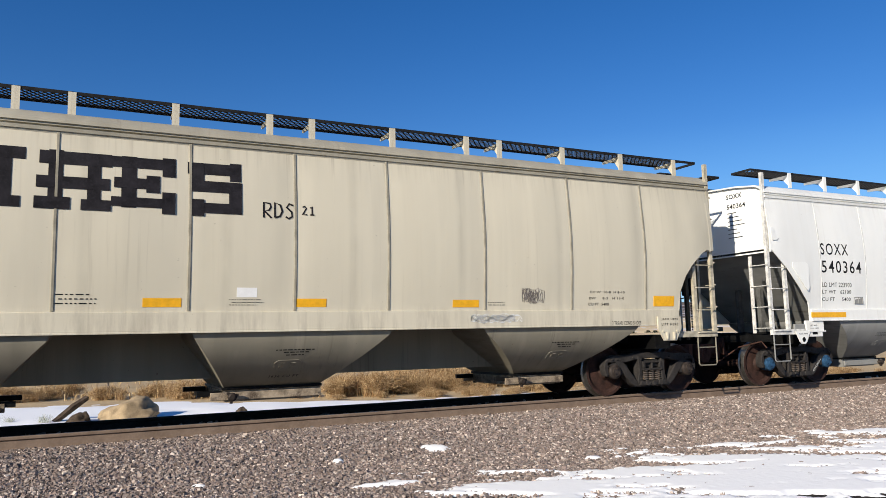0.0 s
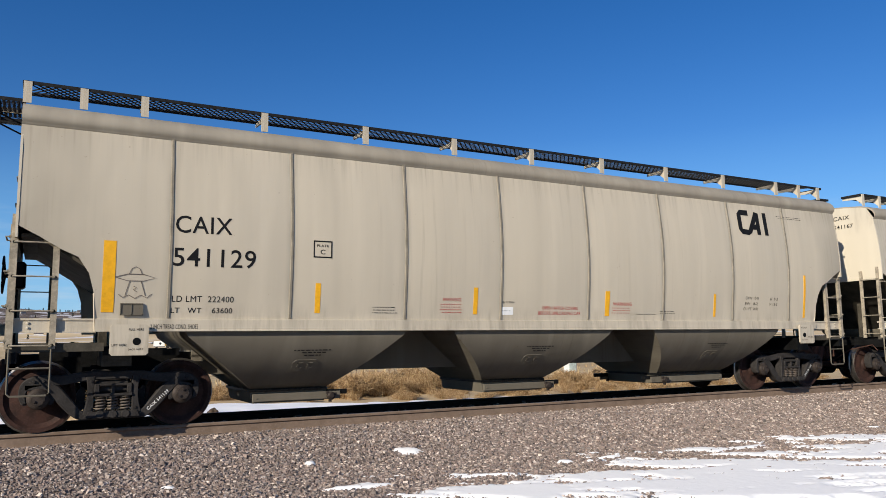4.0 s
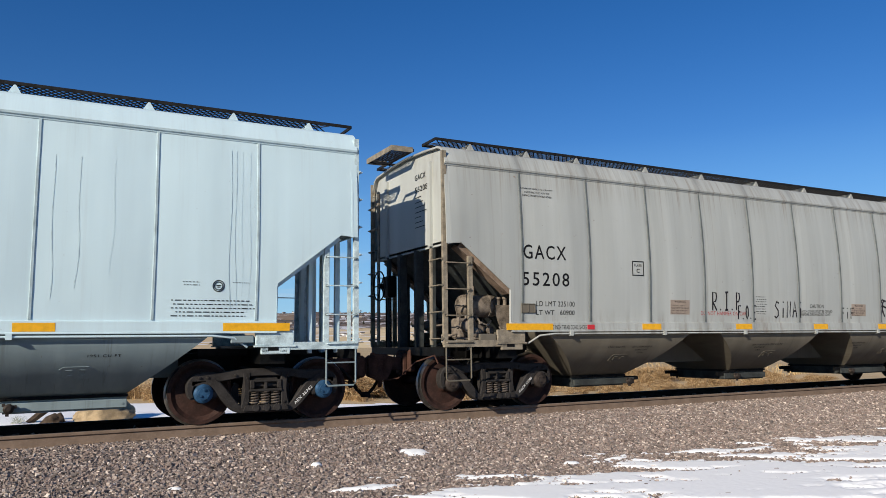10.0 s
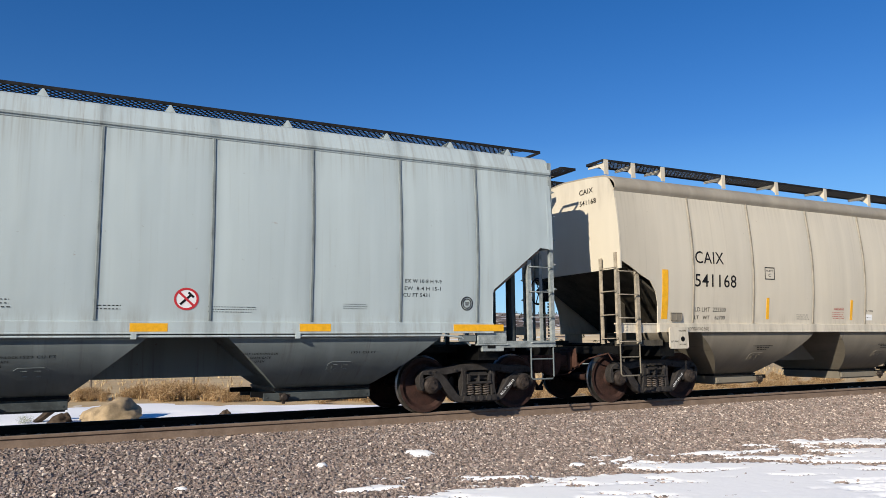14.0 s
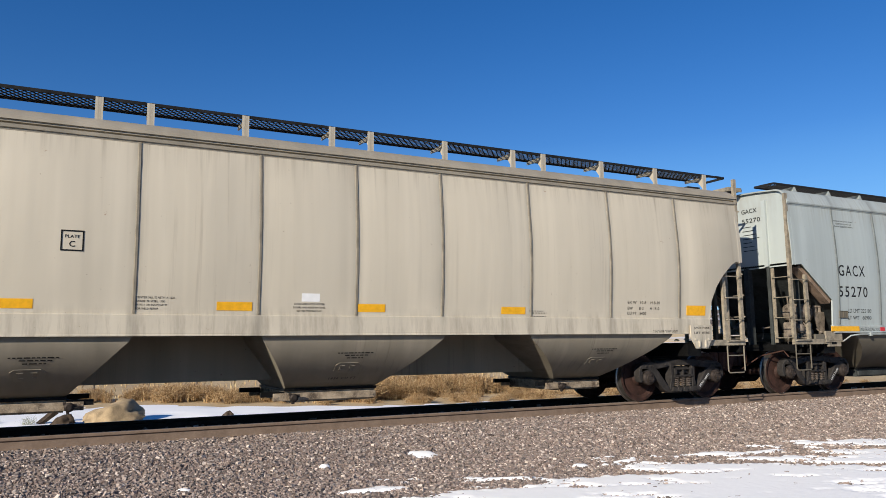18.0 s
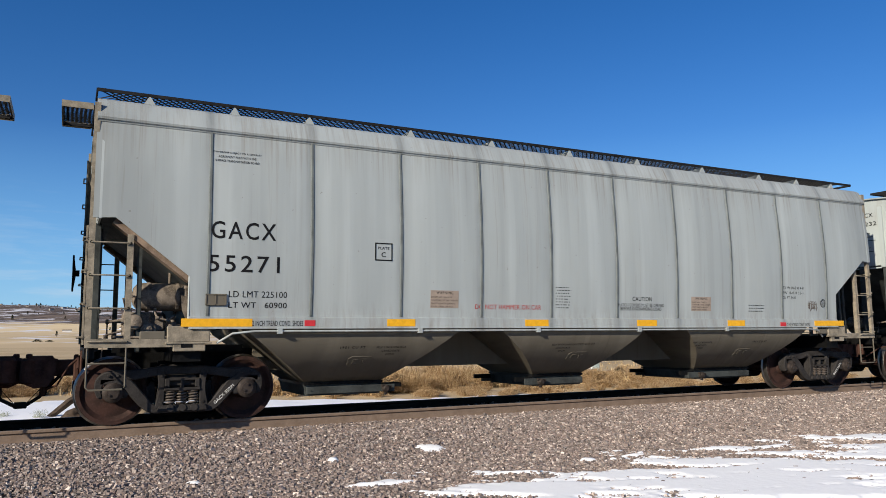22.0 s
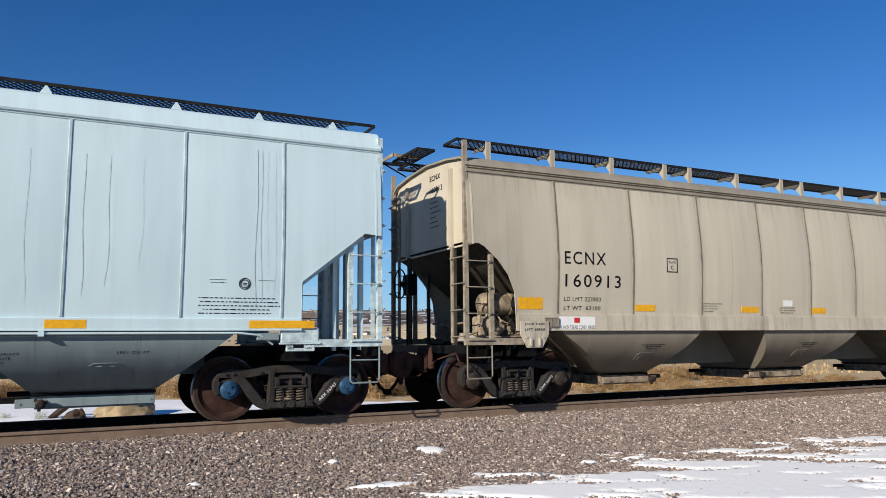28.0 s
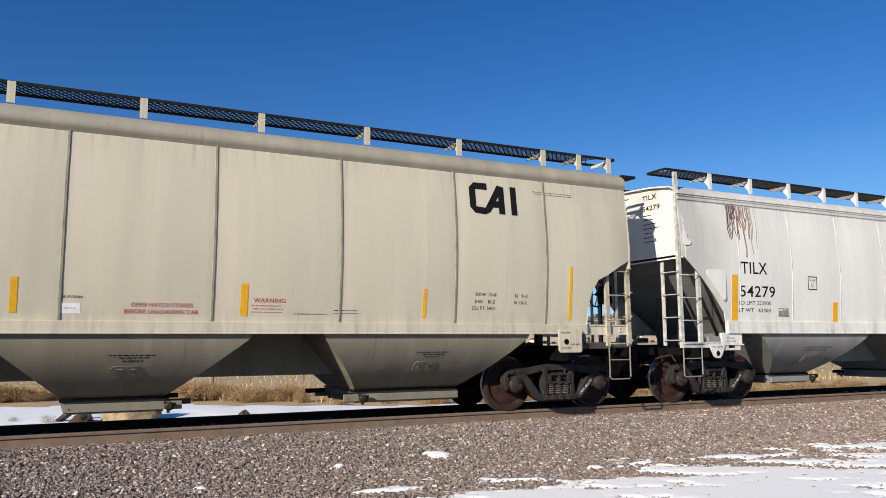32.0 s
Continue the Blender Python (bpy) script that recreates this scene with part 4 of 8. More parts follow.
def hill_mat():
    m, n, l, b = mat_new("far_hillside", 0.95)
    turned = n.new("ShaderNodeMapping")
    turned.inputs["Rotation"].default_value[2] = radians(27)
    l.new(coords(n, l), turned.inputs["Vector"])
    flat = n.new("ShaderNodeMapping")
    flat.inputs["Scale"].default_value = (1.0, 0.16, 0.5)
    l.new(turned.outputs[0], flat.inputs["Vector"])
    v = flat.outputs[0]
    sx = n.new("ShaderNodeSeparateXYZ")
    l.new(coords(n, l), sx.inputs[0])
    big, mid, fin, spots = noise_at(n, l, v, 0.006, 3), noise_at(n, l, v, 0.02, 5), noise_at(n, l, v, 0.09, 4), noise_at(n, l, v, 0.055, 5, 0.65)
    c = mix(n, l, ramp(n, l, big, 0.42, 0.58), (0.80, 0.62, 0.36), (0.60, 0.45, 0.26))
    c = mix(n, l, ramp(n, l, mid, 0.60, 0.66, 0.0, 0.7), c, (0.20, 0.14, 0.085))
    scrub = mix(n, l, ramp(n, l, fin, 0.36, 0.62), (0.055, 0.042, 0.036), (0.20, 0.15, 0.115))
    scrub = mix(n, l, ramp(n, l, big, 0.5, 0.62, 0.0, 0.6), scrub, (0.30, 0.22, 0.15))
    up = n.new("ShaderNodeMath")
    up.operation = "ADD"
    l.new(ramp(n, l, sx.outputs[2], 18, 36, -0.26, 0.20), up.inputs[0])
    l.new(mid, up.inputs[1])
    c = mix(n, l, ramp(n, l, up.outputs[0], 0.46, 0.52), c, scrub)
    c = mix(n, l, ramp(n, l, spots, 0.60, 0.66, 0, 0.85), c, (0.78, 0.77, 0.78))
    wide = n.new("ShaderNodeMapping")
    wide.inputs["Scale"].default_value = (0.35, 0.30, 0.5)
    l.new(turned.outputs[0], wide.inputs["Vector"])
    c = mix(n, l, ramp(n, l, noise_at(n, l, wide.outputs[0], 0.045, 4), 0.57, 0.61, 0, 0.8), c, (0.82, 0.81, 0.82))
    l.new(c, b.inputs["Base Color"])
    return m


rs_ = [300, 380, 460, 540, 640, 760, 900, 1050, 1200, 1350, 1500, 1650, 1800, 1950, 2100, 2250, 2400, 2550, 2700, 2900, 3300, 4000, 4600]
az = [radians(a) for a in np.concatenate((np.arange(-180, -20, 4.0), np.arange(-20, 62, 0.6), np.arange(64, 181, 4.0)))]
vs_ = [(d * math.sin(a), d * math.cos(a), hill_z(d * math.sin(a), d * math.cos(a))) for d in rs_ for a in az]
w_ = len(az)
me_ = bpy.data.meshes.new("hills")
me_.from_pydata(vs_, [], [(j * w_ + i, j * w_ + i + 1, (j + 1) * w_ + i + 1, (j + 1) * w_ + i) for j in range(len(rs_) - 1) for i in range(w_ - 1)])
me_.materials.append(hill_mat())
me_.shade_smooth()
tagged(new("hills", me_), "low tan and brown hills with scrub and old snow", "hills", "", "structure")

PINE = straw("dark_evergreen", (0.018, 0.025, 0.016), (0.03, 0.036, 0.022), (0.05, 0.05, 0.03))


def tree_crown(seed):
    def build(bm):
        r = random.Random(seed)
        for _ in range(150):
            q, h = r.uniform(0, 6.28), r.random()
            rad = (1 - h * 0.8) * r.uniform(0.3, 1.0)
            c = Vector((math.cos(q) * rad * 2.0, math.sin(q) * rad * 2.0, 1.2 + h * 5))
            s = r.uniform(0.3, 0.7)
            t = [bm.verts.new(c + Vector((r.uniform(-s, s), r.uniform(-s, s), r.uniform(-s, s)))) for _ in range(4)]
            for a in ((0, 1, 2), (0, 2, 3), (0, 3, 1), (1, 3, 2)):
                bm.faces.new([t[i] for i in a])
    return build


def far_tree(x, y, z, s, v):
    t = tagged(new("far_tree"), "dark evergreen tree on the distant slope", "tree", "distant trees")
    t.matrix_basis = Matrix.Translation((x, y, z)) @ Matrix.Diagonal((s, s, s, 1))
    part("trunk", "far_trunk", lambda bm: lathe(bm, [(0.3, -0.5), (0.22, 2.0), (0.08, 5.0)], 7, "z"), BARK, t)
    part("crown", ("far_crown", v), tree_crown(90 + v), PINE, t)


WALLC = [plain("far_wall_" + n, c, 0.8) for n, c in (("white", (0.72, 0.70, 0.66)), ("beige", (0.50, 0.42, 0.33)), ("grey", (0.36, 0.35, 0.34)))]
ROOFM = plain("far_roof", (0.14, 0.11, 0.10), 0.8)


def house(x, y, z, s, v, wide=1.0):
    h = tagged(new("far_house"), "small distant house with a dark pitched roof", "house", "houses on the hills")
    h.matrix_basis = Matrix.Translation((x, y, z)) @ pose(0, 0, 0, 0, 0, 25 * (v % 5)) @ Matrix.Diagonal((s * wide, s, s, 1))
    part("wall", "far_walls", lambda bm: box(bm, -7, 7, -5, 5, -2, 5), WALLC[v % 3], h)
    part("roof", "far_roof", lambda bm: prism(bm, [(-5.6, 5.0), (5.6, 5.0), (0, 8.2)], -7.5, 7.5, "x"), ROOFM, h)


rh = random.Random(5)
for i in range(230):
    a, d = radians(rh.uniform(-4, 56)), rh.choice((rh.uniform(1500, 2600), rh.uniform(2100, 2700)))
    x, y = d * math.sin(a), d * math.cos(a)
    house(x, y, hill_z(x, y), rh.uniform(0.35, 0.75), i, rh.uniform(0.8, 1.5))
for i in range(330):
    a = radians(rh.uniform(-5, 57))
    a += 0.012 * math.sin(a * 90)
    d = rh.choice((rh.uniform(2450, 2700), rh.uniform(2450, 2700), rh.uniform(1400, 2400)))
    x, y = d * math.sin(a) + rh.gauss(0, 15), d * math.cos(a)
    far_tree(x, y, hill_z(x, y), rh.uniform(0.6, 1.45), i % 4)
for i in range(34):
    a, d = radians(rh.uniform(0, 44)), rh.uniform(480, 900)
    x, y = d * math.sin(a), d * math.cos(a)
    house(x, y, hill_z(x, y), rh.uniform(0.2, 0.36), i * 3 + (i % 4 == 0), rh.uniform(1.0, 3.2))
for i in range(16):
    a, d = radians(rh.uniform(-2, 46)), rh.uniform(420, 900)
    x, y = d * math.sin(a), d * math.cos(a)
    far_tree(x, y, hill_z(x, y), rh.uniform(0.45, 0.95), i % 4)

for i in range(60):
    a, d = radians(rh.uniform(-2, 46)), 470 + rh.gauss(0, 6)
    x, y = d * math.sin(a), d * math.cos(a)
    b = part("far_shrub", ("far_shrub", i % 3), tree_crown(120 + i % 3), PINE, None)
    w = rh.uniform(0.25, 0.5)
    b.matrix_basis = Matrix.Translation((x, y, hill_z(x, y) - 0.3)) @ Matrix.Diagonal((w * 3.5, w, w * 0.55, 1))
    tagged(b, "dark low shrub along the field edge", "shrub", "shrubs along the far field")

# ------------------------------------------------------------------ covered hopper cars


def side_y(k, z, u=None):
    """Half the width of a car of kind k at height z; at u from the left post the sheet dishes in towards the posts and waves a little."""
    q = KINDS[k]
    zz = max(z, q["sill"][1])
    y = q["half"] + q["bow"] * max(0.0, 1 - ((zz - 2.70) / 1.38) ** 2)
    if u is None or z < q["sill"][1] or z > q["eave"]:
        return y
    seams = (0.0, *q["ribs"], q["n"])
    a, b = next(((a, b) for a, b in zip(seams, seams[1:]) if a <= u <= b), (0.0, q["n"]))
    fade = min(1.0, 3.2 * min(z - q["sill"][1], q["eave"] - z))
    f = 2 * (u - a) / (b - a) - 1
    return y - fade * (q["dish"] * f * f + 0.007 * (0.6 + noise.noise((u * 0.9, z * 0.8, q["n"]))))


def low_edge(k, x):
    """Lower edge of the side sheet at x from the left post."""
    q = KINDS[k]
    u = min(x, q["n"] - x)
    c = q["cut"]
    if u >= c[-1][0]:
        return q["sill"][0]
    for (a, za), (b, zb) in zip(c, c[1:]):
        if a <= u <= b and b > a:
            return za + (zb - za) * (u - a) / (b - a)
    return c[0][1]


def side_sheet(k, s):
    def build(bm):
        q = KINDS[k]
        n = q["n"]
        us = {0.03, n - 0.03}
        for a, _ in q["cut"][1:]:
            us |= {a, n - a, a + 1e-4, n - a - 1e-4}
        us |= set(np.arange(1.4, n - 1.4, 0.15).tolist()) | set(q["ribs"])
        us = sorted(us)
        cols = []
        for u in us:
            zb = low_edge(k, u)
            zs = [max(zb, q["sill"][0] + (q["eave"] - q["sill"][0]) * i / 16) for i in range(17)]
            cols.append([bm.verts.new((u - n / 2, s * side_y(k, z, u), z)) for z in zs])
        for a, b in zip(cols, cols[1:]):
            for i in range(16):
                bm.faces.new((a[i], b[i], b[i + 1], a[i + 1]))
        bmesh.ops.remove_doubles(bm, verts=bm.verts[:], dist=1e-5)
        bmesh.ops.recalc_face_normals(bm, faces=bm.faces)
        bmesh.ops.solidify(bm, geom=bm.faces[:], thickness=0.02)
    return build


def rib(k, x, s):
    """A pressed side post that follows the bowed sheet."""
    def build(bm):
        q = KINDS[k]
        zs = np.linspace(max(q["sill"][1], low_edge(k, x)) + 0.01, q["eave"] - 0.02, 12)
        rows = []
        for z in zs:
            y = side_y(k, z, x)
            w, t = (0.6, 0.006) if k == "S" else (1.0, 0.013)
            rows.append([bm.verts.new((dx * w, s * (y + dy), z)) for dx, dy in ((-0.026, -0.004), (-0.014, t), (0.014, t), (0.026, -0.004))])
        for a, b in zip(rows, rows[1:]):
            for i in range(3):
                bm.faces.new((a[i], a[i + 1], b[i + 1], b[i]))
            bm.faces.new((a[3], a[0], b[0], b[3]))
        bm.faces.new(rows[0])
        bm.faces.new(rows[-1][::-1])
    return build


def sill(k, s):
    def build(bm):
        q = KINDS[k]
        n, z0, z1 = q["n"], *q["sill"]
        a = q["cut"][-1][0]
        y = side_y(k, z1)
        o = [(y + 0.005, z1), (y + 0.035, z1 - 0.012), (y + 0.035, z0 + 0.022), (y + 0.045, z0 + 0.017), (y + 0.045, z0), (y - 0.05, z0), (y - 0.05, z1)]
        prism(bm, [(s * yy, z) for yy, z in o], a - n / 2, n / 2 - a, "x")
    return build


def roof_outline(k):
    q = KINDS[k]
    e, w = q["eave"], side_y(k, q["eave"])
    if k == "C":
        return [(w - 0.02, e), (w + 0.035, e), (w + 0.045, e + 0.03), (w + 0.03, e + 0.06), (1.46, e + 0.26), (1.40, e + 0.31), (1.30, e + 0.345), (0.75, e + 0.39), (0.0, e + 0.42)]
    if k == "B":
        return [(w - 0.02, e - 0.01), (w + 0.025, e - 0.01), (w + 0.05, e + 0.02), (w + 0.062, e + 0.06), (w + 0.055, e + 0.11), (w + 0.02, e + 0.17), (1.47, e + 0.22), (1.38, e + 0.27), (1.25, e + 0.31), (0.8, e + 0.36), (0.0, e + 0.41)]
    return [(w - 0.02, e - 0.01), (w + 0.03, e - 0.01), (w + 0.04, e + 0.035), (w - 0.03, e + 0.04), (w - 0.03, e + 0.09), (w + 0.034, e + 0.10), (w + 0.025, e + 0.15), (1.44, e + 0.235), (1.34, e + 0.285), (0.8, e + 0.36), (0.0, e + 0.41)]


def roof(k):
    def build(bm):
        n = KINDS[k]["n"]
        o = roof_outline(k)
        full = o + [(-y, z) for y, z in o[-2::-1]]
        inner = [(y * 0.985, z - 0.03) for y, z in full[::-1]]
        ring = full + inner
        a = [bm.verts.new((-n / 2 + 0.03, y, z)) for y, z in ring]
        b = [bm.verts.new((n / 2 - 0.03, y, z)) for y, z in ring]
        m = len(full)
        for i in range(len(ring)):
            j = (i + 1) % len(ring)
            bm.faces.new((a[i], a[j], b[j], b[i]))
        for v in (a, b):
            for i in range(m - 1):
                bm.faces.new((v[i], v[i + 1], v[2 * m - 2 - i], v[2 * m - 1 - i]))
    return build


def hatch(bm):
    """Raised trough of the loading hatch with its rounded cover."""
    o = [(-0.32, 0), (0.32, 0), (0.32, 0.06), (0.20, 0.11), (-0.20, 0.11), (-0.32, 0.06)]
    prism(bm, o, -1.42, 1.42, "x")


def end_sheet(k):
    """End bulkhead with slope sheet below it, at the left end (x from the post)."""
    def build(bm):
        q = KINDS[k]
        z0 = q["cut"][1][1] - 0.02
        edge = [(side_y(k, z) - 0.012, z) for z in np.linspace(z0, q["eave"], 9)]
        o = [(-y, z) for y, z in edge[::-1]] + edge + [(y * 0.985, z - 0.03) for y, z in roof_outline(k)[-4:]] + [(-y * 0.985, z - 0.03) for y, z in roof_outline(k)[-2:-5:-1]]
        prism(bm, o, *((0.03, 0.06) if k == "B" else (0.10, 0.13)), "x")
    return build


def slope_sheet(k):
    """Slanting end floor of the body, road grime underneath and its shade put into the colour."""
    def build(bm):
        w = KINDS[k]["half"] - 0.03
        z0 = KINDS[k]["cut"][1][1] - 0.02
        zl = KINDS[k]["sill"][0] + 0.03
        xl = 0.30 + 2.32 * (z0 + 0.07 - zl) / (z0 - 0.95)
        prism(bm, [(0.10, z0 + 0.07), (0.30, z0 + 0.07), (xl, zl), (xl - 0.06, zl), (0.28, z0 + 0.03), (0.10, z0 + 0.03)], -w, w)
    return build


def end_posts(k):
    """Stiffening posts on the bulkhead, above the slope sheet."""
    def build(bm):
        q = KINDS[k]
        z0 = q["cut"][1][1]
        box(bm, 0.05, 0.12, -0.05, 0.05, z0, q["eave"] + 0.16)
    return build


def end_legs(k):
    """Boxes of the legs and braces that carry the slope sheet on the end sill: x0, x1, y, half width, foot, head."""
    z0 = KINDS[k]["cut"][1][1]
    if k in "BS":
        return [(1.10, 1.22, y, 0.05, 1.0, 2.1) for y in (-0.30, 0.30)]
    legs = [(0.08, 0.16, y, 0.035, 1.0, z0) for y in (-0.92, 0.92)] + [(0.62, 0.68, y, 0.03, 1.0, z0 - 0.22) for y in (-1.2, 1.2)]
    return legs + ([(0.06, 0.20, y, 0.06, 1.0, z0) for y in (-0.35, 0.35)] if k == "C" else [])


OUTLET = 0.74


def bay_side(k, z):
    """Half the width of a discharge bay at height z: upright under the sill, then curving in to the gate."""
    zt = KINDS[k]["sill"][0]
    yt = side_y(k, zt) - 0.025
    t = min(1.0, max(0.0, (zt - z) / (zt - KINDS[k]["low"])))
    return yt - (yt - OUTLET) * (0.12 * t + 0.88 * t * t)


def hopper(k, i):
    """A discharge bay: bent side sheets and flat end slopes from the side sill down to the gate."""
    def build(bm):
        q = KINDS[k]
        a0, a1, b0, b1 = (v - q["n"] / 2 for v in q["hop"][i])
        zt = q["sill"][0] + 0.02
        rings = []
        for j in range(11):
            t = j / 10
            z = zt + (q["low"] - zt) * t
            f = max(0.0, (t - 0.06) / 0.94)
            x0, x1, y = a0 + (b0 - a0) * f, a1 + (b1 - a1) * f, bay_side(k, z)
            rings.append([bm.verts.new(p) for p in ((x0, -y, z), (x1, -y, z), (x1, y, z), (x0, y, z))])
        for u, v in zip(rings, rings[1:]):
            for j in range(4):
                bm.faces.new((u[j], u[(j + 1) % 4], v[(j + 1) % 4], v[j]))
        bm.faces.new(rings[0])
        bm.faces.new(rings[-1])
    return build


def bay_flange(k, i):
    """Bolted flange between a bay and its gate."""
    def build(bm):
        b0, b1 = (v - KINDS[k]["n"] / 2 for v in q_bottom(k, i))
        box(bm, b0 - 0.03, b1 + 0.03, -OUTLET - 0.04, OUTLET + 0.04, KINDS[k]["low"] - 0.035, KINDS[k]["low"] + 0.005)
        for j in range(int((b1 - b0) / 0.085)):
            lathe(bm, [(0.013, -OUTLET - 0.055), (0.013, -OUTLET - 0.03)], 6, "y", (b0 + 0.04 + 0.085 * j, 0, KINDS[k]["low"] - 0.01))
    return build


def q_bottom(k, i):
    return KINDS[k]["hop"][i][2:]


def runs_right(k, i):
    return i == 0 or (k == "B" and i == 1)


def gate(k, i):
    """Outlet gate box under the flange with short side rails."""
    def build(bm):
        b0, b1 = (v - KINDS[k]["n"] / 2 for v in q_bottom(k, i))
        z = KINDS[k]["low"] - 0.035
        prism(bm, [(b0 - 0.02, z), (b1 + 0.02, z), (b1 - 0.01, z - 0.17), (b0 + 0.03, z - 0.17)], -OUTLET, OUTLET)
        lo, hi = (b0 + 0.02, b1 + 0.24) if runs_right(k, i) else (b0 - 0.20, b1 + 0.02)
        for y in (-OUTLET - 0.03, OUTLET + 0.03):
            box(bm, lo, hi, y - 0.02, y + 0.02, z - 0.145, z - 0.03, 0.006)
            for x in (lo + 0.06, hi - 0.06):
                lathe(bm, [(0.014, y - 0.03), (0.014, y)], 6, "y", (x, 0, z - 0.09))
    return build


def gate_channel(k, i, y):
    """Dark open channel in which the gate slides out."""
    def build(bm):
        b0, b1 = (v - KINDS[k]["n"] / 2 for v in q_bottom(k, i))
        z = KINDS[k]["low"] - 0.04
        lo, hi = (b1 + 0.03, b1 + 0.36) if runs_right(k, i) else (b0 - 0.38, b0 - 0.03)
        box(bm, lo, hi, y - 0.03, y + 0.03, z - 0.075, z)
    return build


def capstan(bm):
    """Operating shaft with toothed heads on both sides."""
    tube(bm, [(0, -0.92, 0), (0, 0.92, 0)], 0.028, 8)
    for y in (-0.86, 0.86):
        lathe(bm, [(0.04, y - 0.05), (0.065, y - 0.03), (0.05, y), (0.065, y + 0.03), (0.04, y + 0.05)], 10, "y")
        for j in range(3):
            q = radians(120 * j + 20)
            box(bm, 0.075 * math.cos(q) - 0.02, 0.075 * math.cos(q) + 0.02, y - 0.02, y + 0.02, 0.075 * math.sin(q) - 0.02, 0.075 * math.sin(q) + 0.02)


def vibrator(bm):
    """Cast vibrator bracket: plate with two lugs."""
    prism(bm, [(-0.20, -0.07), (-0.15, -0.12), (0.15, -0.12), (0.20, -0.07), (0.20, 0.07), (0.15, 0.12), (-0.15, 0.12), (-0.20, 0.07)], -0.003, 0.004)
    for x in (-0.08, 0.08):
        box(bm, x - 0.045, x + 0.03, -0.010, -0.002, 0.04, 0.065)
        box(bm, x - 0.045, x - 0.02, -0.010, -0.002, -0.06, 0.065)
        box(bm, x - 0.045, x + 0.03, -0.010, -0.002, -0.065, -0.035)


def centre_sill(k):
    def build(bm):
        n = KINDS[k]["n"]
        box(bm, -n / 2 + 0.02, n / 2 - 0.02, -0.27, 0.27, 0.74, 1.02)
    return build


def sill_skirt(k):
    def build(bm):
        n = KINDS[k]["n"]
        box(bm, -n / 2 + 2.4, n / 2 - 2.4, -0.33, 0.33, KINDS[k]["skirt"], KINDS[k]["sill"][0] + 0.1)
    return build


def body_bolster(bm):
    box(bm, -0.18, 0.18, -1.42, 1.42, 0.86, 1.12)
    box(bm, -0.25, 0.25, -0.3, 0.3, 0.70, 0.86)
    for s in (-1, 1):
        prism(bm, [(-0.9, 0.98), (0.9, 0.98), (0.9, 1.08), (-0.9, 1.08)], s * 0.62 - 0.05, s * 0.62 + 0.05)


def end_sill(bm):
    box(bm, -0.06, 0.06, -1.5, 1.5, 0.92, 1.06)


def end_lattice(x0, y0, y1, z):
    """Short grating over the car end, with close bars across."""
    def build(bm):
        for x in (x0, 0.02):
            box(bm, x - 0.012, x + 0.012, y0, y1, z - 0.045, z)
        for y in (y0, y1):
            box(bm, x0, 0.02, y - 0.012, y + 0.012, z - 0.045, z)
        w = 0.02 - x0
        for j in range(int((y1 - y0 - w * 0.5) / 0.06) + 1):
            a = y0 + j * 0.06
            for p, r in ((a, a + w * 0.5), (a + w * 0.5, a)):
                tube(bm, [(x0, p, z - 0.015), (0.02, r, z - 0.015)], 0.006, 4)
    return build


def end_rim(x0, y0, y1, z):
    """Angle-iron rim round the grating over the car end."""
    def build(bm):
        box(bm, x0 - 0.02, x0 - 0.013, y0 - 0.02, y1 + 0.02, z - 0.07, z + 0.025)
        for y in (y0 - 0.02, y1 + 0.013):
            box(bm, x0 - 0.012, 0.0, y, y + 0.007, z - 0.07, z + 0.025)
    return build


def lattice(x0, x1, y0, y1, z, pitch=0.095):
    """Expanded-metal grating between edge bars."""
    def build(bm):
        for y in (y0, y1):
            box(bm, x0, x1, y - 0.012, y + 0.012, z - 0.045, z)
        for x in (x0, x1):
            box(bm, x - 0.012, x + 0.012, y0, y1, z - 0.045, z)
        w, m = y1 - y0, 0.009
        for i in range(int((x1 - x0 - w) / pitch)):
            a = x0 + i * pitch
            for p, q in (((a, y0), (a + w * 0.75, y1)), ((a + w * 0.75, y0), (a, y1))):
                vs = [bm.verts.new((p[0] + e * m, p[1], z - h)) for e, h in ((-1, 0.02), (1, 0.02), (1, 0.008), (-1, 0.008))]
                ve = [bm.verts.new((q[0] + e * m, q[1], z - h)) for e, h in ((-1, 0.02), (1, 0.02), (1, 0.008), (-1, 0.008))]
                for j in range(4):
                    bm.faces.new((vs[j], vs[(j + 1) % 4], ve[(j + 1) % 4], ve[j]))
    return build


def board_post(k):
    def build(bm):
        q = KINDS[k]
        w, h = q["post"]
        z = q["board"]
        if k == "C":
            prism(bm, [(-0.075, z - 0.15), (0.075, z - 0.15), (0.012, z - 0.045), (-0.012, z - 0.045)], -1.275, -1.262)
            box(bm, -0.012, 0.012, -1.27, -0.76, z - 0.13, z - 0.045)
        else:
            box(bm, -w / 2, w / 2, -1.285, -1.27, z - h, z - 0.01)
            prism(bm, [(-1.27, z - h + 0.03), (-1.27, z - 0.05), (-0.76, z - 0.05), (-0.76, z - 0.10), (-1.1, z - 0.12)], -0.012, 0.012, "x")
    return build


def stile(h, wid=0.075):
    def build(bm):
        box(bm, -wid / 2, wid / 2, -0.012, 0.012, 0, h)
        box(bm, -wid / 2, -wid / 2 + 0.012, 0.012, 0.05, 0, h)
    return build


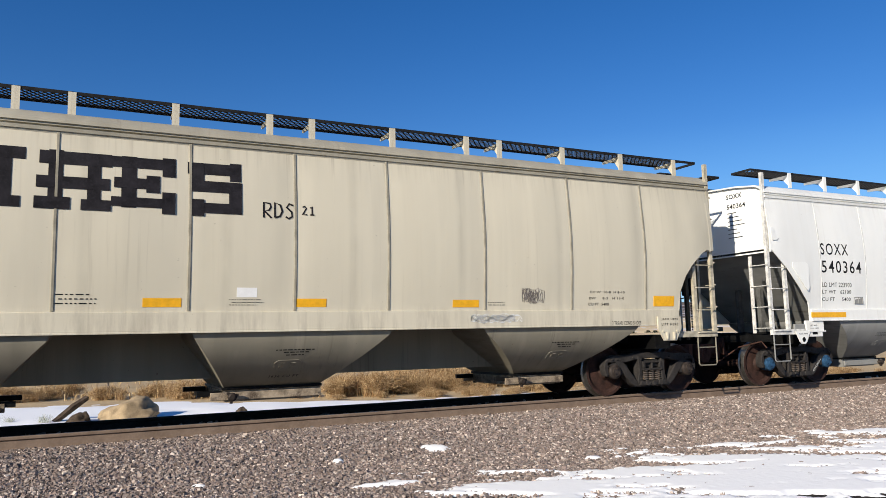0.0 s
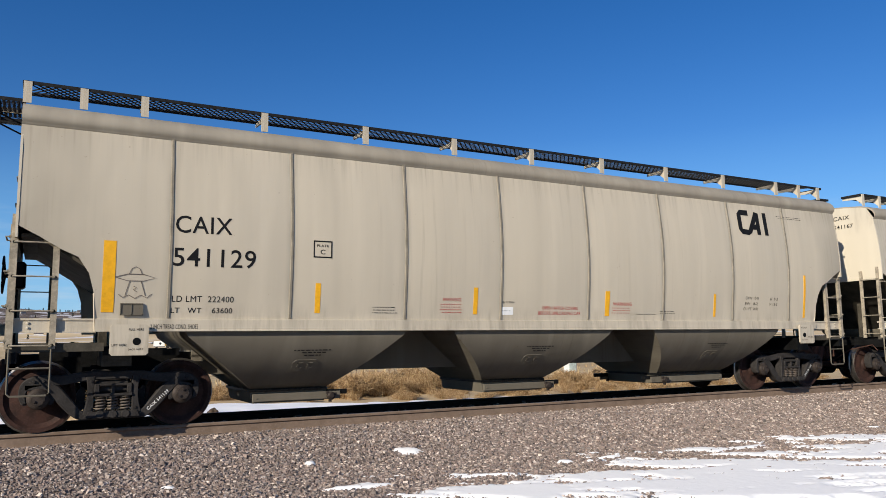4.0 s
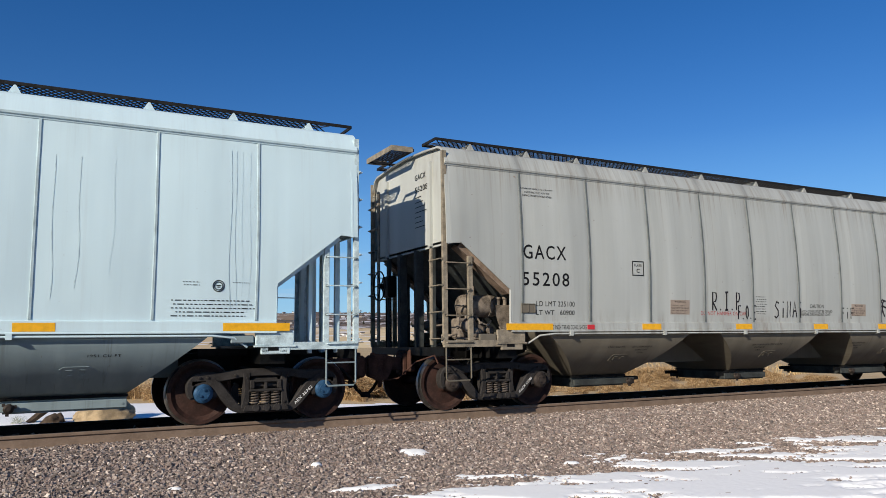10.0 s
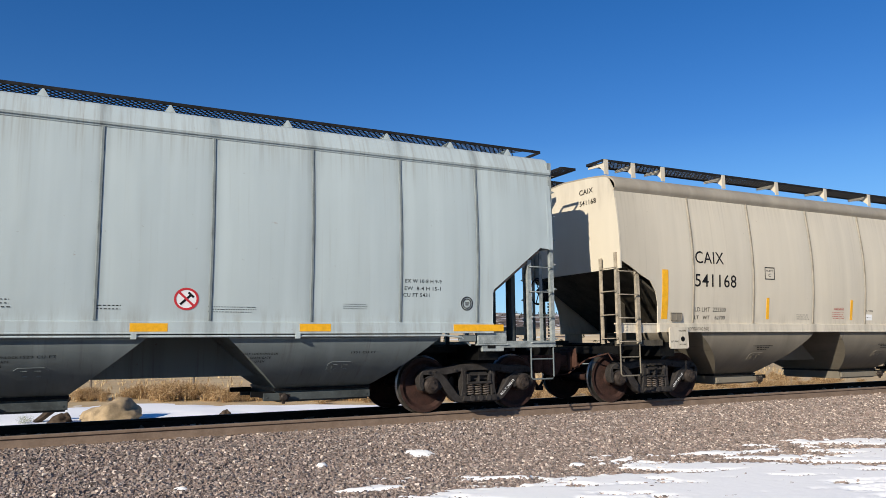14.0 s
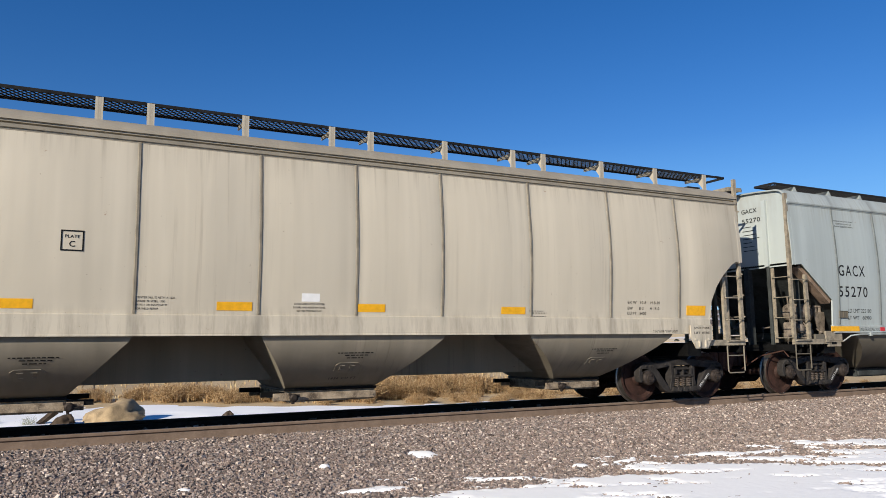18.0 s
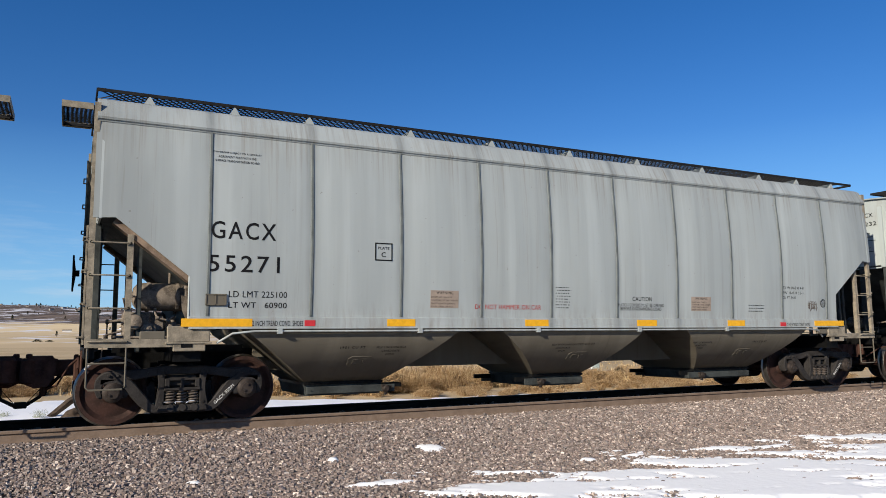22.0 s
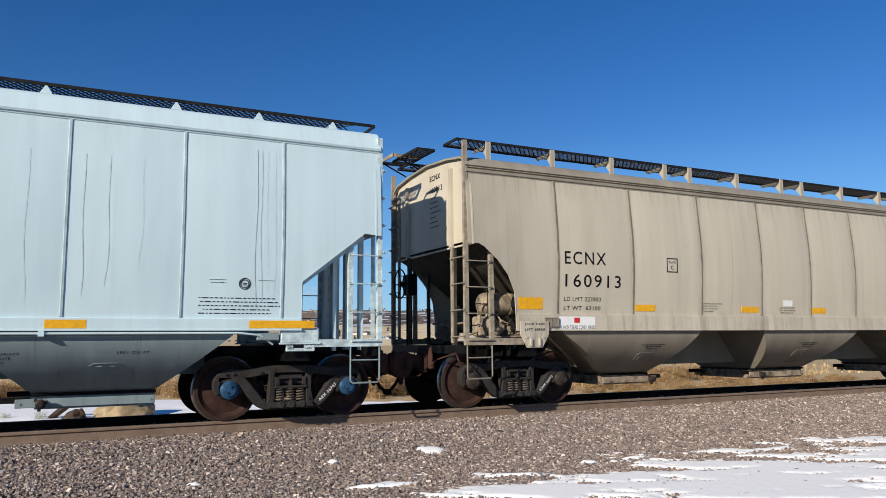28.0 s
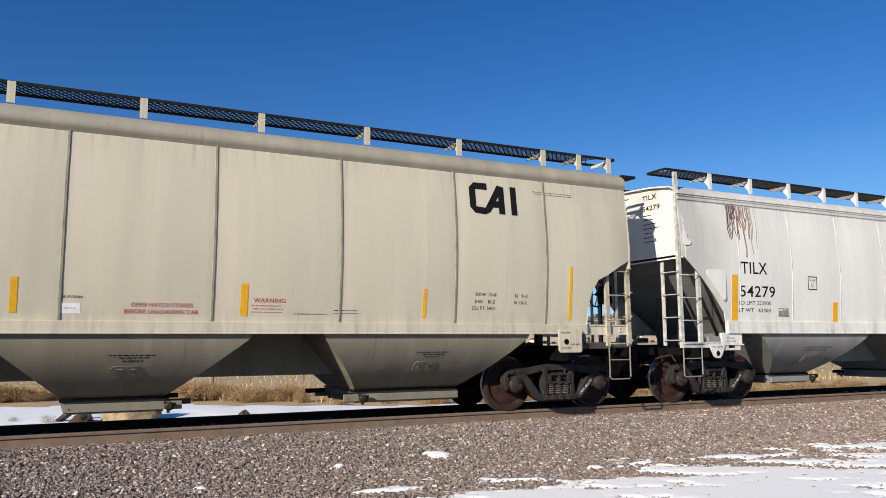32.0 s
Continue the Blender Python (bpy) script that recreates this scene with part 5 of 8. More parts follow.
def rung_bar(length, axis):
    def build(bm):
        e = Vector((length / 2, 0, 0)) if axis == "x" else Vector((0, length / 2, 0))
        o = Vector((0, -0.045, 0)) if axis == "x" else Vector((-0.045, 0, 0))
        tube(bm, [-e, -e + o * 0.99 + e * 0.02, e + o * 0.99 - e * 0.02, e], 0.0105, 6)
        for s in (-1, 1):
            lathe(bm, [(0.022, -0.012), (0.022, 0.004)], 6, "y" if axis == "x" else "x", e * s)
    return build


def sill_step(bm):
    """Bent bar stirrup below the ladder."""
    tube(bm, [(-0.23, 0, 1.14), (-0.23, 0, 0.56), (-0.20, 0, 0.525), (0.20, 0, 0.525), (0.23, 0, 0.56), (0.23, 0, 1.14)], 0.014, 6)
    tube(bm, [(-0.23, 0, 0.86), (0.23, 0, 0.86)], 0.012, 6)


def coupler(bm):
    """Knuckle coupler with its striker, pointing to -x, from the end sill."""
    box(bm, -0.02, 0.10, -0.27, 0.27, 0.64, 1.02, 0.02)
    box(bm, -0.10, -0.02, -0.16, 0.16, 0.58, 0.96, 0.02)
    box(bm, -0.46, 0.0, -0.09, 0.09, 0.66, 0.89, 0.02)
    prism(bm, [(-0.34, 0.64), (-0.30, 0.90), (-0.44, 0.94), (-0.66, 0.93), (-0.70, 0.88), (-0.70, 0.56), (-0.58, 0.50), (-0.42, 0.52)], -0.20, -0.07)
    lathe(bm, [(0.13, 0.54), (0.165, 0.58), (0.165, 0.90), (0.13, 0.95)], 12, "z", (-0.50, -0.05, 0))
    lathe(bm, [(0.07, 0.56), (0.11, 0.58), (0.11, 0.88), (0.07, 0.92)], 10, "z", (-0.66, -0.13, 0))
    lathe(bm, [(0.07, 0.56), (0.12, 0.59), (0.12, 0.89), (0.07, 0.93)], 10, "z", (-0.56, 0.14, 0))
    lathe(bm, [(0.03, 0.92), (0.045, 0.93), (0.04, 0.97), (0.02, 0.98)], 8, "z", (-0.66, -0.13, 0))
    lathe(bm, [(0.03, 0.38), (0.05, 0.43), (0.035, 0.58)], 8, "z", (-0.47, 0.0, 0))
    tube(bm, [(-0.44, -0.02, 0.48), (-0.30, -0.40, 0.54), (-0.16, -0.8, 0.82), (-0.06, -1.30, 0.93), (-0.06, -1.42, 0.80)], 0.014, 6)


def hose(bm):
    """Air hose drooping from the angle cock to the glad hand."""
    tube(bm, [(0.05, 0.28, 0.74), (-0.20, 0.30, 0.72), (-0.36, 0.26, 0.55), (-0.52, 0.16, 0.36), (-0.66, 0.06, 0.27), (-0.74, 0.0, 0.255)], 0.026, 8)
    box(bm, -0.78, -0.66, -0.04, 0.05, 0.22, 0.31, 0.015)
    tube(bm, [(0.05, 0.28, 0.62), (0.05, 0.28, 0.86)], 0.035, 8)
    tube(bm, [(-0.66, 0.06, 0.30), (-0.45, 0.02, 0.55), (-0.40, 0.0, 0.72)], 0.006, 5)


def tank(bm):
    lathe(bm, [(0.04, -0.40), (0.12, -0.385), (0.175, -0.34), (0.195, -0.28), (0.195, 0.28), (0.175, 0.34), (0.12, 0.385), (0.04, 0.40)], 20, "x")


def strap(bm):
    lathe(bm, [(0.197, -0.022), (0.206, -0.022), (0.206, 0.022), (0.197, 0.022)], 20, "x")
    box(bm, -0.02, 0.02, 0.10, 0.14, -0.42, -0.12)


def mount_plate(bm):
    """Triangular bracket plate beside the reservoir."""
    prism(bm, [(-0.16, 0.22), (0.14, 0.22), (0.16, 0.10), (0.10, -0.34), (0.02, -0.36), (-0.14, 0.02)], -0.02, 0.02)
    for x in (-0.08, 0.06):
        lathe(bm, [(0.035, 0.22), (0.035, 0.32), (0.05, 0.32), (0.05, 0.36)], 10, "z", (x, 0.03, 0))


# brake pipes winding between valve, reservoir and cylinder: points and radius
PIPES = (
    ([(0.50, -1.12, 1.56), (0.46, -1.16, 1.40), (0.58, -1.18, 1.28), (0.60, -1.16, 1.14)], 0.022),
    ([(1.30, -1.10, 1.40), (1.34, -1.20, 1.32), (1.22, -1.22, 1.24), (1.05, -1.20, 1.20), (1.00, -1.18, 1.10)], 0.022),
    ([(0.86, -1.10, 1.56), (0.90, -1.16, 1.46), (1.04, -1.16, 1.42), (1.14, -1.12, 1.50)], 0.016),
    ([(0.34, -1.26, 1.20), (0.70, -1.28, 1.19), (1.40, -1.28, 1.20)], 0.018),
    ([(1.10, -0.60, 1.60), (1.12, -0.55, 2.30), (1.20, -0.40, 2.45)], 0.02),
    ([(0.30, -0.50, 1.18), (0.30, -0.52, 1.42), (0.55, -0.60, 1.45)], 0.02))


def pipe(i):
    def build(bm):
        pts, r = PIPES[i]
        tube(bm, pts, r, 8)
        for p in pts[1:-1]:
            lathe(bm, [(r * 1.5, -0.022), (r * 1.7, 0.0), (r * 1.5, 0.022)], 8, "x", p)
    return build


def valve(bm):
    box(bm, -0.20, 0.16, -0.16, 0.10, -0.18, 0.16, 0.03)
    lathe(bm, [(0.03, -0.30), (0.10, -0.28), (0.11, -0.18), (0.07, -0.15)], 14, "y", (-0.06, 0, 0.02))
    lathe(bm, [(0.03, -0.24), (0.075, -0.22), (0.08, -0.14)], 12, "y", (0.10, 0, -0.08))
    box(bm, 0.14, 0.34, -0.12, 0.06, -0.10, 0.10, 0.02)
    tube(bm, [(0.30, -0.02, 0.0), (0.55, -0.02, -0.02), (0.62, -0.02, -0.22), (0.66, -0.1, -0.5)], 0.018, 6)
    tube(bm, [(-0.15, -0.05, 0.12), (-0.2, -0.1, 0.34), (0.05, -0.1, 0.40)], 0.016, 6)
    tube(bm, [(-0.2, -0.12, -0.1), (-0.42, -0.2, -0.16), (-0.45, -0.2, -0.45)], 0.016, 6)
    for x in (-0.1, 0.02, 0.22):
        lathe(bm, [(0.02, 0.15), (0.02, 0.22)], 6, "z", (x, -0.04, 0))


def fitting(f):
    """Cast pipe fitting with bolted flanges."""
    def build(bm):
        lathe(bm, [(0.03 * f, -0.14 * f), (0.085 * f, -0.13 * f), (0.085 * f, -0.08 * f), (0.055 * f, -0.06 * f), (0.07 * f, 0.03 * f), (0.04 * f, 0.10 * f)], 14, "y")
        lathe(bm, [(0.05 * f, -0.15 * f), (0.065 * f, -0.13 * f), (0.05 * f, 0.12 * f)], 10, "z")
        box(bm, -0.12 * f, 0.12 * f, -0.03 * f, 0.05 * f, -0.04 * f, 0.04 * f, 0.01)
    return build


def brake_cylinder(bm):
    lathe(bm, [(0.03, -0.42), (0.06, -0.40), (0.13, -0.24), (0.15, -0.22), (0.15, 0.10), (0.11, 0.14), (0.03, 0.15)], 18, "x")
    tube(bm, [(-0.42, 0, 0), (-0.62, 0, 0)], 0.025, 8)


def brake_wheel(bm):
    tube(bm, [(0, 0.275 * math.cos(q), 0.275 * math.sin(q)) for q in (2 * math.pi * i / 24 for i in range(25))], 0.014, 6)
    for i in range(5):
        q = 2 * math.pi * i / 5
        tube(bm, [(0.03, 0.03 * math.cos(q), 0.03 * math.sin(q)), (0, 0.27 * math.cos(q), 0.27 * math.sin(q))], 0.012, 5)
    lathe(bm, [(0.05, -0.01), (0.05, 0.09)], 10, "x")


def brake_gear(bm):
    box(bm, 0.06, 0.24, -0.15, 0.15, -0.16, 0.24, 0.03)
    for i in range(16):
        z = -0.20 - 0.06 * i
        box(bm, 0.13 - (0.014 if i % 2 else 0.006), 0.13 + (0.014 if i % 2 else 0.006), -0.10, -0.072, z - 0.038, z + 0.004)
    tube(bm, [(0.13, 0.1, 0), (0.13, 0.1, -1.2)], 0.016, 6)


def jack_pad(bm):
    """Jacking bracket below the sill over the bolster."""
    prism(bm, [(-0.28, 0.27), (0.28, 0.27), (0.28, 0.05), (0.15, -0.17), (-0.15, -0.17), (-0.28, 0.05)], -0.03, 0.0)
    for x in (-0.10, 0.07):
        box(bm, x, x + 0.03, -0.06, -0.03, -0.14, -0.02)
    for x in (-0.17, 0.17):
        lathe(bm, [(0.022, -0.045), (0.022, -0.03)], 8, "y", (x, 0, 0.0))


def end_beam(bm):
    """Flanged beam that carries the side sill on to the corner ladder, running to +x."""
    box(bm, 0.0, 1.0, -0.012, 0.012, 1.31, 1.47)
    box(bm, -0.01, 1.0, -0.028, 0.05, 1.455, 1.48)
    box(bm, -0.01, 1.0, -0.028, 0.05, 1.30, 1.315)
    for z in (1.36, 1.42):
        lathe(bm, [(0.018, -0.012), (0.018, -0.026), (0.010, -0.030)], 8, "y", (0.22, 0, z))


def jack_plate(bm):
    """Rounded jacking plate over the bolster end."""
    prism(bm, [(-0.235, 0.16), (-0.205, 0.19), (0.205, 0.19), (0.235, 0.16), (0.235, -0.18), (0.205, -0.21), (-0.205, -0.21), (-0.235, -0.18)], -0.03, 0.0)


def cover_plate(bm):
    """Welded box that closes the bolster end under the side sill."""
    box(bm, -0.28, 0.28, -0.055, 0.0, 1.12, 1.34, 0.012)
    box(bm, -0.20, 0.22, -0.058, 0.0, 1.00, 1.125, 0.01)
    box(bm, -0.30, 0.30, -0.075, -0.01, 1.10, 1.125, 0.004)


def pull_lug(bm):
    prism(bm, [(-0.22, 0.08), (0.22, 0.08), (0.10, -0.14), (0.05, -0.18), (-0.05, -0.18), (-0.10, -0.14)], -0.025, 0.0)
    lathe(bm, [(0.055, -0.027), (0.055, -0.03)], 14, "y", (0, 0, -0.09))


def card_board(bm):
    box(bm, -0.14, 0.14, -0.008, 0.0, -0.08, 0.08)
    for z in (-0.075, 0.065):
        box(bm, -0.14, 0.14, -0.018, -0.008, z, z + 0.012)
    for x in (-0.14, -0.01, 0.128):
        box(bm, x, x + 0.012, -0.018, -0.008, -0.075, 0.075)


def sill_pipe(k):
    def build(bm):
        n = KINDS[k]["n"]
        y = -side_y(k, 1.4) - 0.03
        z = KINDS[k]["sill"][0] - 0.035
        pts = [(-n / 2 + 1.65, y + 0.10, z - 0.16), (-n / 2 + 1.85, y + 0.03, z - 0.03), (-n / 2 + 2.15, y, z), (0, y, z), (n / 2 - 2.15, y, z), (n / 2 - 1.85, y + 0.03, z - 0.03), (n / 2 - 1.65, y + 0.10, z - 0.16)]
        tube(bm, pts, 0.016, 8)
        for x in np.arange(-n / 2 + 2.5, n / 2 - 2.4, 2.2):
            box(bm, x - 0.035, x + 0.035, y - 0.03, y + 0.03, z - 0.035, z + 0.04)
    return build


def step_grating(k):
    z = KINDS[k]["board"] + 0.04
    return lattice(-0.46, 0.10, 0.35, 1.0, z, 0.06)


def step_frame(k):
    """Pale angle-iron rim of the crossover platform."""
    def build(bm):
        z = KINDS[k]["board"] + 0.04
        for y in (0.33, 1.02):
            box(bm, -0.48, 0.10, y - 0.01, y + 0.01, z - 0.06, z + 0.005)
        box(bm, -0.49, -0.47, 0.32, 1.03, z - 0.06, z + 0.005)
    return build


def step_bracket(k):
    def build(bm):
        z = KINDS[k]["board"]
        tube(bm, [(-0.40, 0, z), (0.08, 0, z - 0.22)], 0.014, 6)
    return build


def corner_rail(k):
    """Bent bar from the corner post up to the roof walkway, at the right end."""
    def build(bm):
        q = KINDS[k]
        z, y = q["board"], side_y(k, q["eave"])
        tube(bm, [(-0.03, -y - 0.01, q["eave"] - 0.5), (-0.03, -y - 0.02, z - 0.16), (-0.05, -y + 0.03, z - 0.07), (-0.10, -y + 0.08, z - 0.03), (-0.42, -1.28, z - 0.015)], 0.022, 8)
    return build


def gusset(bm):
    """Slanted reinforcing plate with rounded corners beside the cut-away."""
    prism(bm, [(0.62, 2.50), (0.66, 2.55), (1.02, 2.56), (1.10, 2.52), (1.12, 2.44), (1.10, 2.02), (1.06, 1.96), (1.02, 1.98), (0.64, 2.44)], -0.012, 0.0)


def small_gusset(bm):
    prism(bm, [(0.06, 3.02), (0.06, 3.24), (0.10, 3.27), (0.14, 3.24), (0.16, 3.14), (0.24, 3.08), (0.26, 3.04), (0.22, 3.0), (0.10, 2.99)], -0.012, 0.0)


def slab(key, u0, u1, z0, z1, k, s=-1, lift=0.004):
    """A thin plate that lies on the bowed side, edges in (u, z) from the left post."""
    def build(bm):
        zs = np.linspace(z0, z1, max(2, int((z1 - z0) / 0.12) + 2))
        us = np.linspace(u0, u1, max(2, int((u1 - u0) / 0.25) + 2))
        n = KINDS[k]["n"] / 2
        low = 0.034 if z0 < KINDS[k]["sill"][1] - 0.03 else 0.0
        front = [[bm.verts.new((u - n, s * (side_y(k, z, u) + lift + low), z)) for u in us] for z in zs]
        for a, b in zip(front, front[1:]):
            for i in range(len(us) - 1):
                bm.faces.new((a[i], a[i + 1], b[i + 1], b[i]))
        rim = front[0] + [r[-1] for r in front[1:]] + front[-1][-2::-1] + [r[0] for r in front[-2:0:-1]]
        back = [bm.verts.new(v.co - Vector((0, s * 0.012, 0))) for v in rim]
        for i in range(len(rim)):
            j = (i + 1) % len(rim)
            bm.faces.new((rim[i], back[i], back[j], rim[j]))
    return build


FONT_MESH = {}


def glyphs(s, bold):
    """Flat outline mesh of a text from the built-in font, in a unit box."""
    if (s, bold) not in FONT_MESH:
        c = bpy.data.curves.new("lettering", "FONT")
        c.body, c.size, c.resolution_u, c.offset = s, 1.0, 3, 0.0 if "M" in s else bold * 0.6
        c.space_character = 1.22 if bold >= 0.0121 else 1.06
        ob = bpy.data.objects.new("lettering", c)
        scene.collection.objects.link(ob)
        me = bpy.data.meshes.new_from_object(ob.evaluated_get(bpy.context.evaluated_depsgraph_get()))
        co = np.empty(len(me.vertices) * 3)
        me.vertices.foreach_get("co", co)
        co = co.reshape(-1, 3)[:, :2]
        lo, hi = co.min(0), co.max(0)
        co = (co - lo) / (hi - lo)
        FONT_MESH[(s, bold)] = (co, [tuple(p.vertices) for p in me.polygons])
        bpy.data.objects.remove(ob)
        bpy.data.meshes.remove(me)
        bpy.data.curves.remove(c)
    return FONT_MESH[(s, bold)]


def end_lettering(car, k, s, y0, y1, z0, z1):
    """Words on the left end bulkhead, reading from y0 to y1 towards the near side."""
    co, faces = glyphs(s, 0.012)
    n = KINDS[k]["n"] / 2
    me = bpy.data.meshes.new("lettering")
    me.from_pydata([(-n + (0.022 if k == "B" else 0.092), y0 + a * (y1 - y0), z0 + b * (z1 - z0)) for a, b in co], [], faces)
    me.materials.append(INK)
    ob = new("lettering", me)
    ob.parent = car
    return ob


def letter_mesh(name, vs, faces, ink, parent):
    me = bpy.data.meshes.new(name)
    me.from_pydata(vs, [], faces)
    me.materials.append(ink)
    ob = new(name, me)
    ob.parent = parent
    return ob


def lettering(car, k, s, u0, u1, z0, z1, ink, bold=0.012, hopper_y=None):
    """Stencilled words on the near side, filling the box (u0..u1, z0..z1)."""
    co, faces = glyphs(s, bold)
    n = KINDS[k]["n"] / 2
    sl = KINDS[k]["sill"][1]
    vs = []
    for a, b in co:
        z = z0 + b * (z1 - z0)
        y = side_y(k, z, u0 + a * (u1 - u0)) + 0.003 + (0.034 if (z0 + z1) / 2 < sl + 0.01 else 0.0)
        if hopper_y:
            y = hopper_y(z)
        vs.append((u0 + a * (u1 - u0) - n, -y, z))
    if z1 - z0 < 0.2:
        ob = letter_mesh("lettering", vs, faces, ink, car)
        ob["kind"] = "stuff"
        return
    # tall characters are pieces of their own
    root = list(range(len(vs)))

    def top(i):
        while root[i] != i:
            i = root[i]
        return i
    for f in faces:
        for i in f[1:]:
            root[top(i)] = top(f[0])
    groups = defaultdict(list)
    for f in faces:
        groups[top(f[0])].append(f)
    for fs in groups.values():
        ids = sorted({i for f in fs for i in f})
        at = {v: i for i, v in enumerate(ids)}
        letter_mesh("letter", [vs[i] for i in ids], [tuple(at[i] for i in f) for f in fs], ink, car)


def arm_print(car, x, words):
    """Stencilled marks up the slanting arm of the near side frame."""
    co, faces = glyphs(words, 0.012)
    d = Vector((0.27, 0.25)).normalized()
    vs = []
    for a, b in co:
        p = Vector((0.45, 0.245)) + d * a * 0.36 + Vector((-d.y, d.x)) * b * 0.045
        vs.append((x + p.x, -1.089, p.y))
    letter_mesh("stencil", vs, faces, INKWHITE, car)["kind"] = "stuff"


def bars(u0, u1, z0, z1, k, lines, seed):
    """Small print too fine to read: rows of short bars."""
    def build(bm):
        r = random.Random(seed)
        n = KINDS[k]["n"] / 2
        sl = KINDS[k]["sill"][1]
        h = (z1 - z0) / lines
        for i in range(lines):
            z = z1 - (i + 0.5) * h
            u = u0 + (0 if i % 2 == 0 else r.random() * 0.1 * (u1 - u0))
            e = u1 - r.random() * 0.18 * (u1 - u0)
            while u < e:
                w = min(h * r.uniform(0.35, 0.8), e - u) if r.random() < 0.8 else min(h * 1.6, e - u)
                y = side_y(k, z, u) + 0.004 + (0.034 if z < sl - 0.02 else 0.0)
                bm.faces.new([bm.verts.new((x - n, -y, zz)) for x, zz in ((u, z - h * 0.13), (u + w, z - h * 0.13), (u + w, z + h * 0.13), (u, z + h * 0.13))])
                u += w + h * 0.45
    return build


def bay_bars(k):
    """Rows of short bars on a bay side: print too faint to read."""
    def build(bm):
        r = random.Random(31)
        for z, x, e in ((1.02, -0.12, 0.46), (0.985, 0.0, 0.34), (0.945, 0.04, 0.30)):
            while x < e:
                w = r.uniform(0.03, 0.09)
                bm.faces.new([bm.verts.new((xx, -bay_side(k, zz) - 0.004, zz)) for xx, zz in ((x, z), (x + w, z), (x + w, z + 0.014), (x, z + 0.014))])
                x += w + 0.018
    return build


def ribbon(bm, k, pts, w, lift=0.0055):
    """A flat painted stroke on the near side along points (u, z) from the left post."""
    n = KINDS[k]["n"] / 2
    sl = KINDS[k]["sill"][1]
    pts = [Vector(p) for p in pts]
    rows = []
    for i, p in enumerate(pts):
        d = (pts[min(i + 1, len(pts) - 1)] - pts[max(i - 1, 0)])
        d = d.normalized() if d.length else Vector((1, 0))
        o = Vector((-d.y, d.x)) * w / 2
        row = []
        for q in (p - o, p + o):
            y = side_y(k, q.y, q.x) + lift + (0.034 if q.y < sl - 0.01 else 0.0)
            row.append(bm.verts.new((q.x - n, -y, q.y)))
        rows.append(row)
    for a, b in zip(rows, rows[1:]):
        bm.faces.new((a[0], b[0], b[1], a[1]))


def outline_rect(u0, u1, z0, z1, w):
    return [((u0, z0), (u1, z0)), ((u1, z0 - w / 2), (u1, z1 + w / 2)), ((u1, z1), (u0, z1)), ((u0, z1 + w / 2), (u0, z0 - w / 2))]


def drawing(car, k, name, key, lines, w, ink, label=""):
    def build(bm):
        for pts in lines:
            ribbon(bm, k, pts, w)
    ob = part(name, (name, k, key), build, ink, car, label=label)
    if len(lines) > 1:
        ob["kind"] = "stuff"
    return ob


def plate(c, k, u0, u1, z0, z1):
    """The clearance-plate box: a frame with two lines of letters."""
    drawing(c, k, "plate_frame", (u0, z0), outline_rect(u0, u1, z0, z1, 0.018), 0.018, INK)
    w, h = u1 - u0, z1 - z0
    lettering(c, k, "PLATE", u0 + 0.16 * w, u1 - 0.16 * w, z0 + 0.64 * h, z0 + 0.80 * h, INK)
    lettering(c, k, "C", u0 + 0.36 * w, u1 - 0.36 * w, z0 + 0.18 * h, z0 + 0.48 * h, INK, 0.02)


def block(lines, u0, u1, z0, z1, bold=0.012, ink="", middle=False):
    """Lines of print filling a box from the top down, as rows for the marks of a car."""
    step = (z1 - z0) / (len(lines) - 0.45)
    most = max(len(x) for x in lines)
    out = []
    for i, x in enumerate(lines):
        w = (u1 - u0) * len(x) / most
        a = (u0 + u1 - w) / 2 if middle else u0
        top = z1 - i * step
        out.append((x, a, a + w, top - step * 0.56, top, bold, ink))
    return out


VIBRATOR = ("DO NOT APPLY VIBRATOR", "TO ANY PART OF THE CAR BODY", "EXCEPT VIBRATOR BRACKETS", "USE ON LOADED CAR ONLY")


def warning(c, k, u0, u1, z0, z1):
    """Faded brown warning panel with dark print."""
    part("panel", ("notice", k, u0, z0), slab(None, u0, u1, z0, z1, k, lift=0.002), NOTICE, c)
    w, h = u1 - u0, z1 - z0
    for x, a, b, p, q, bold, ink in block(("WARNING",), u0 + 0.2 * w, u1 - 0.2 * w, z1 - 0.21 * h, z1 - 0.05 * h, 0.02) + block(VIBRATOR, u0 + 0.03 * w, u1 - 0.03 * w, z0 + 0.04 * h, z1 - 0.34 * h, 0.015):
        lettering(c, k, x, a, b, p, q, INKRED if k == "B" else INK, bold)


def ring_pts(u, z, a, b, n=24, q0=0.0, q1=360.0):
    return [(u + a * math.cos(radians(q0 + (q1 - q0) * i / n)), z + b * math.sin(radians(q0 + (q1 - q0) * i / n))) for i in range(n + 1)]


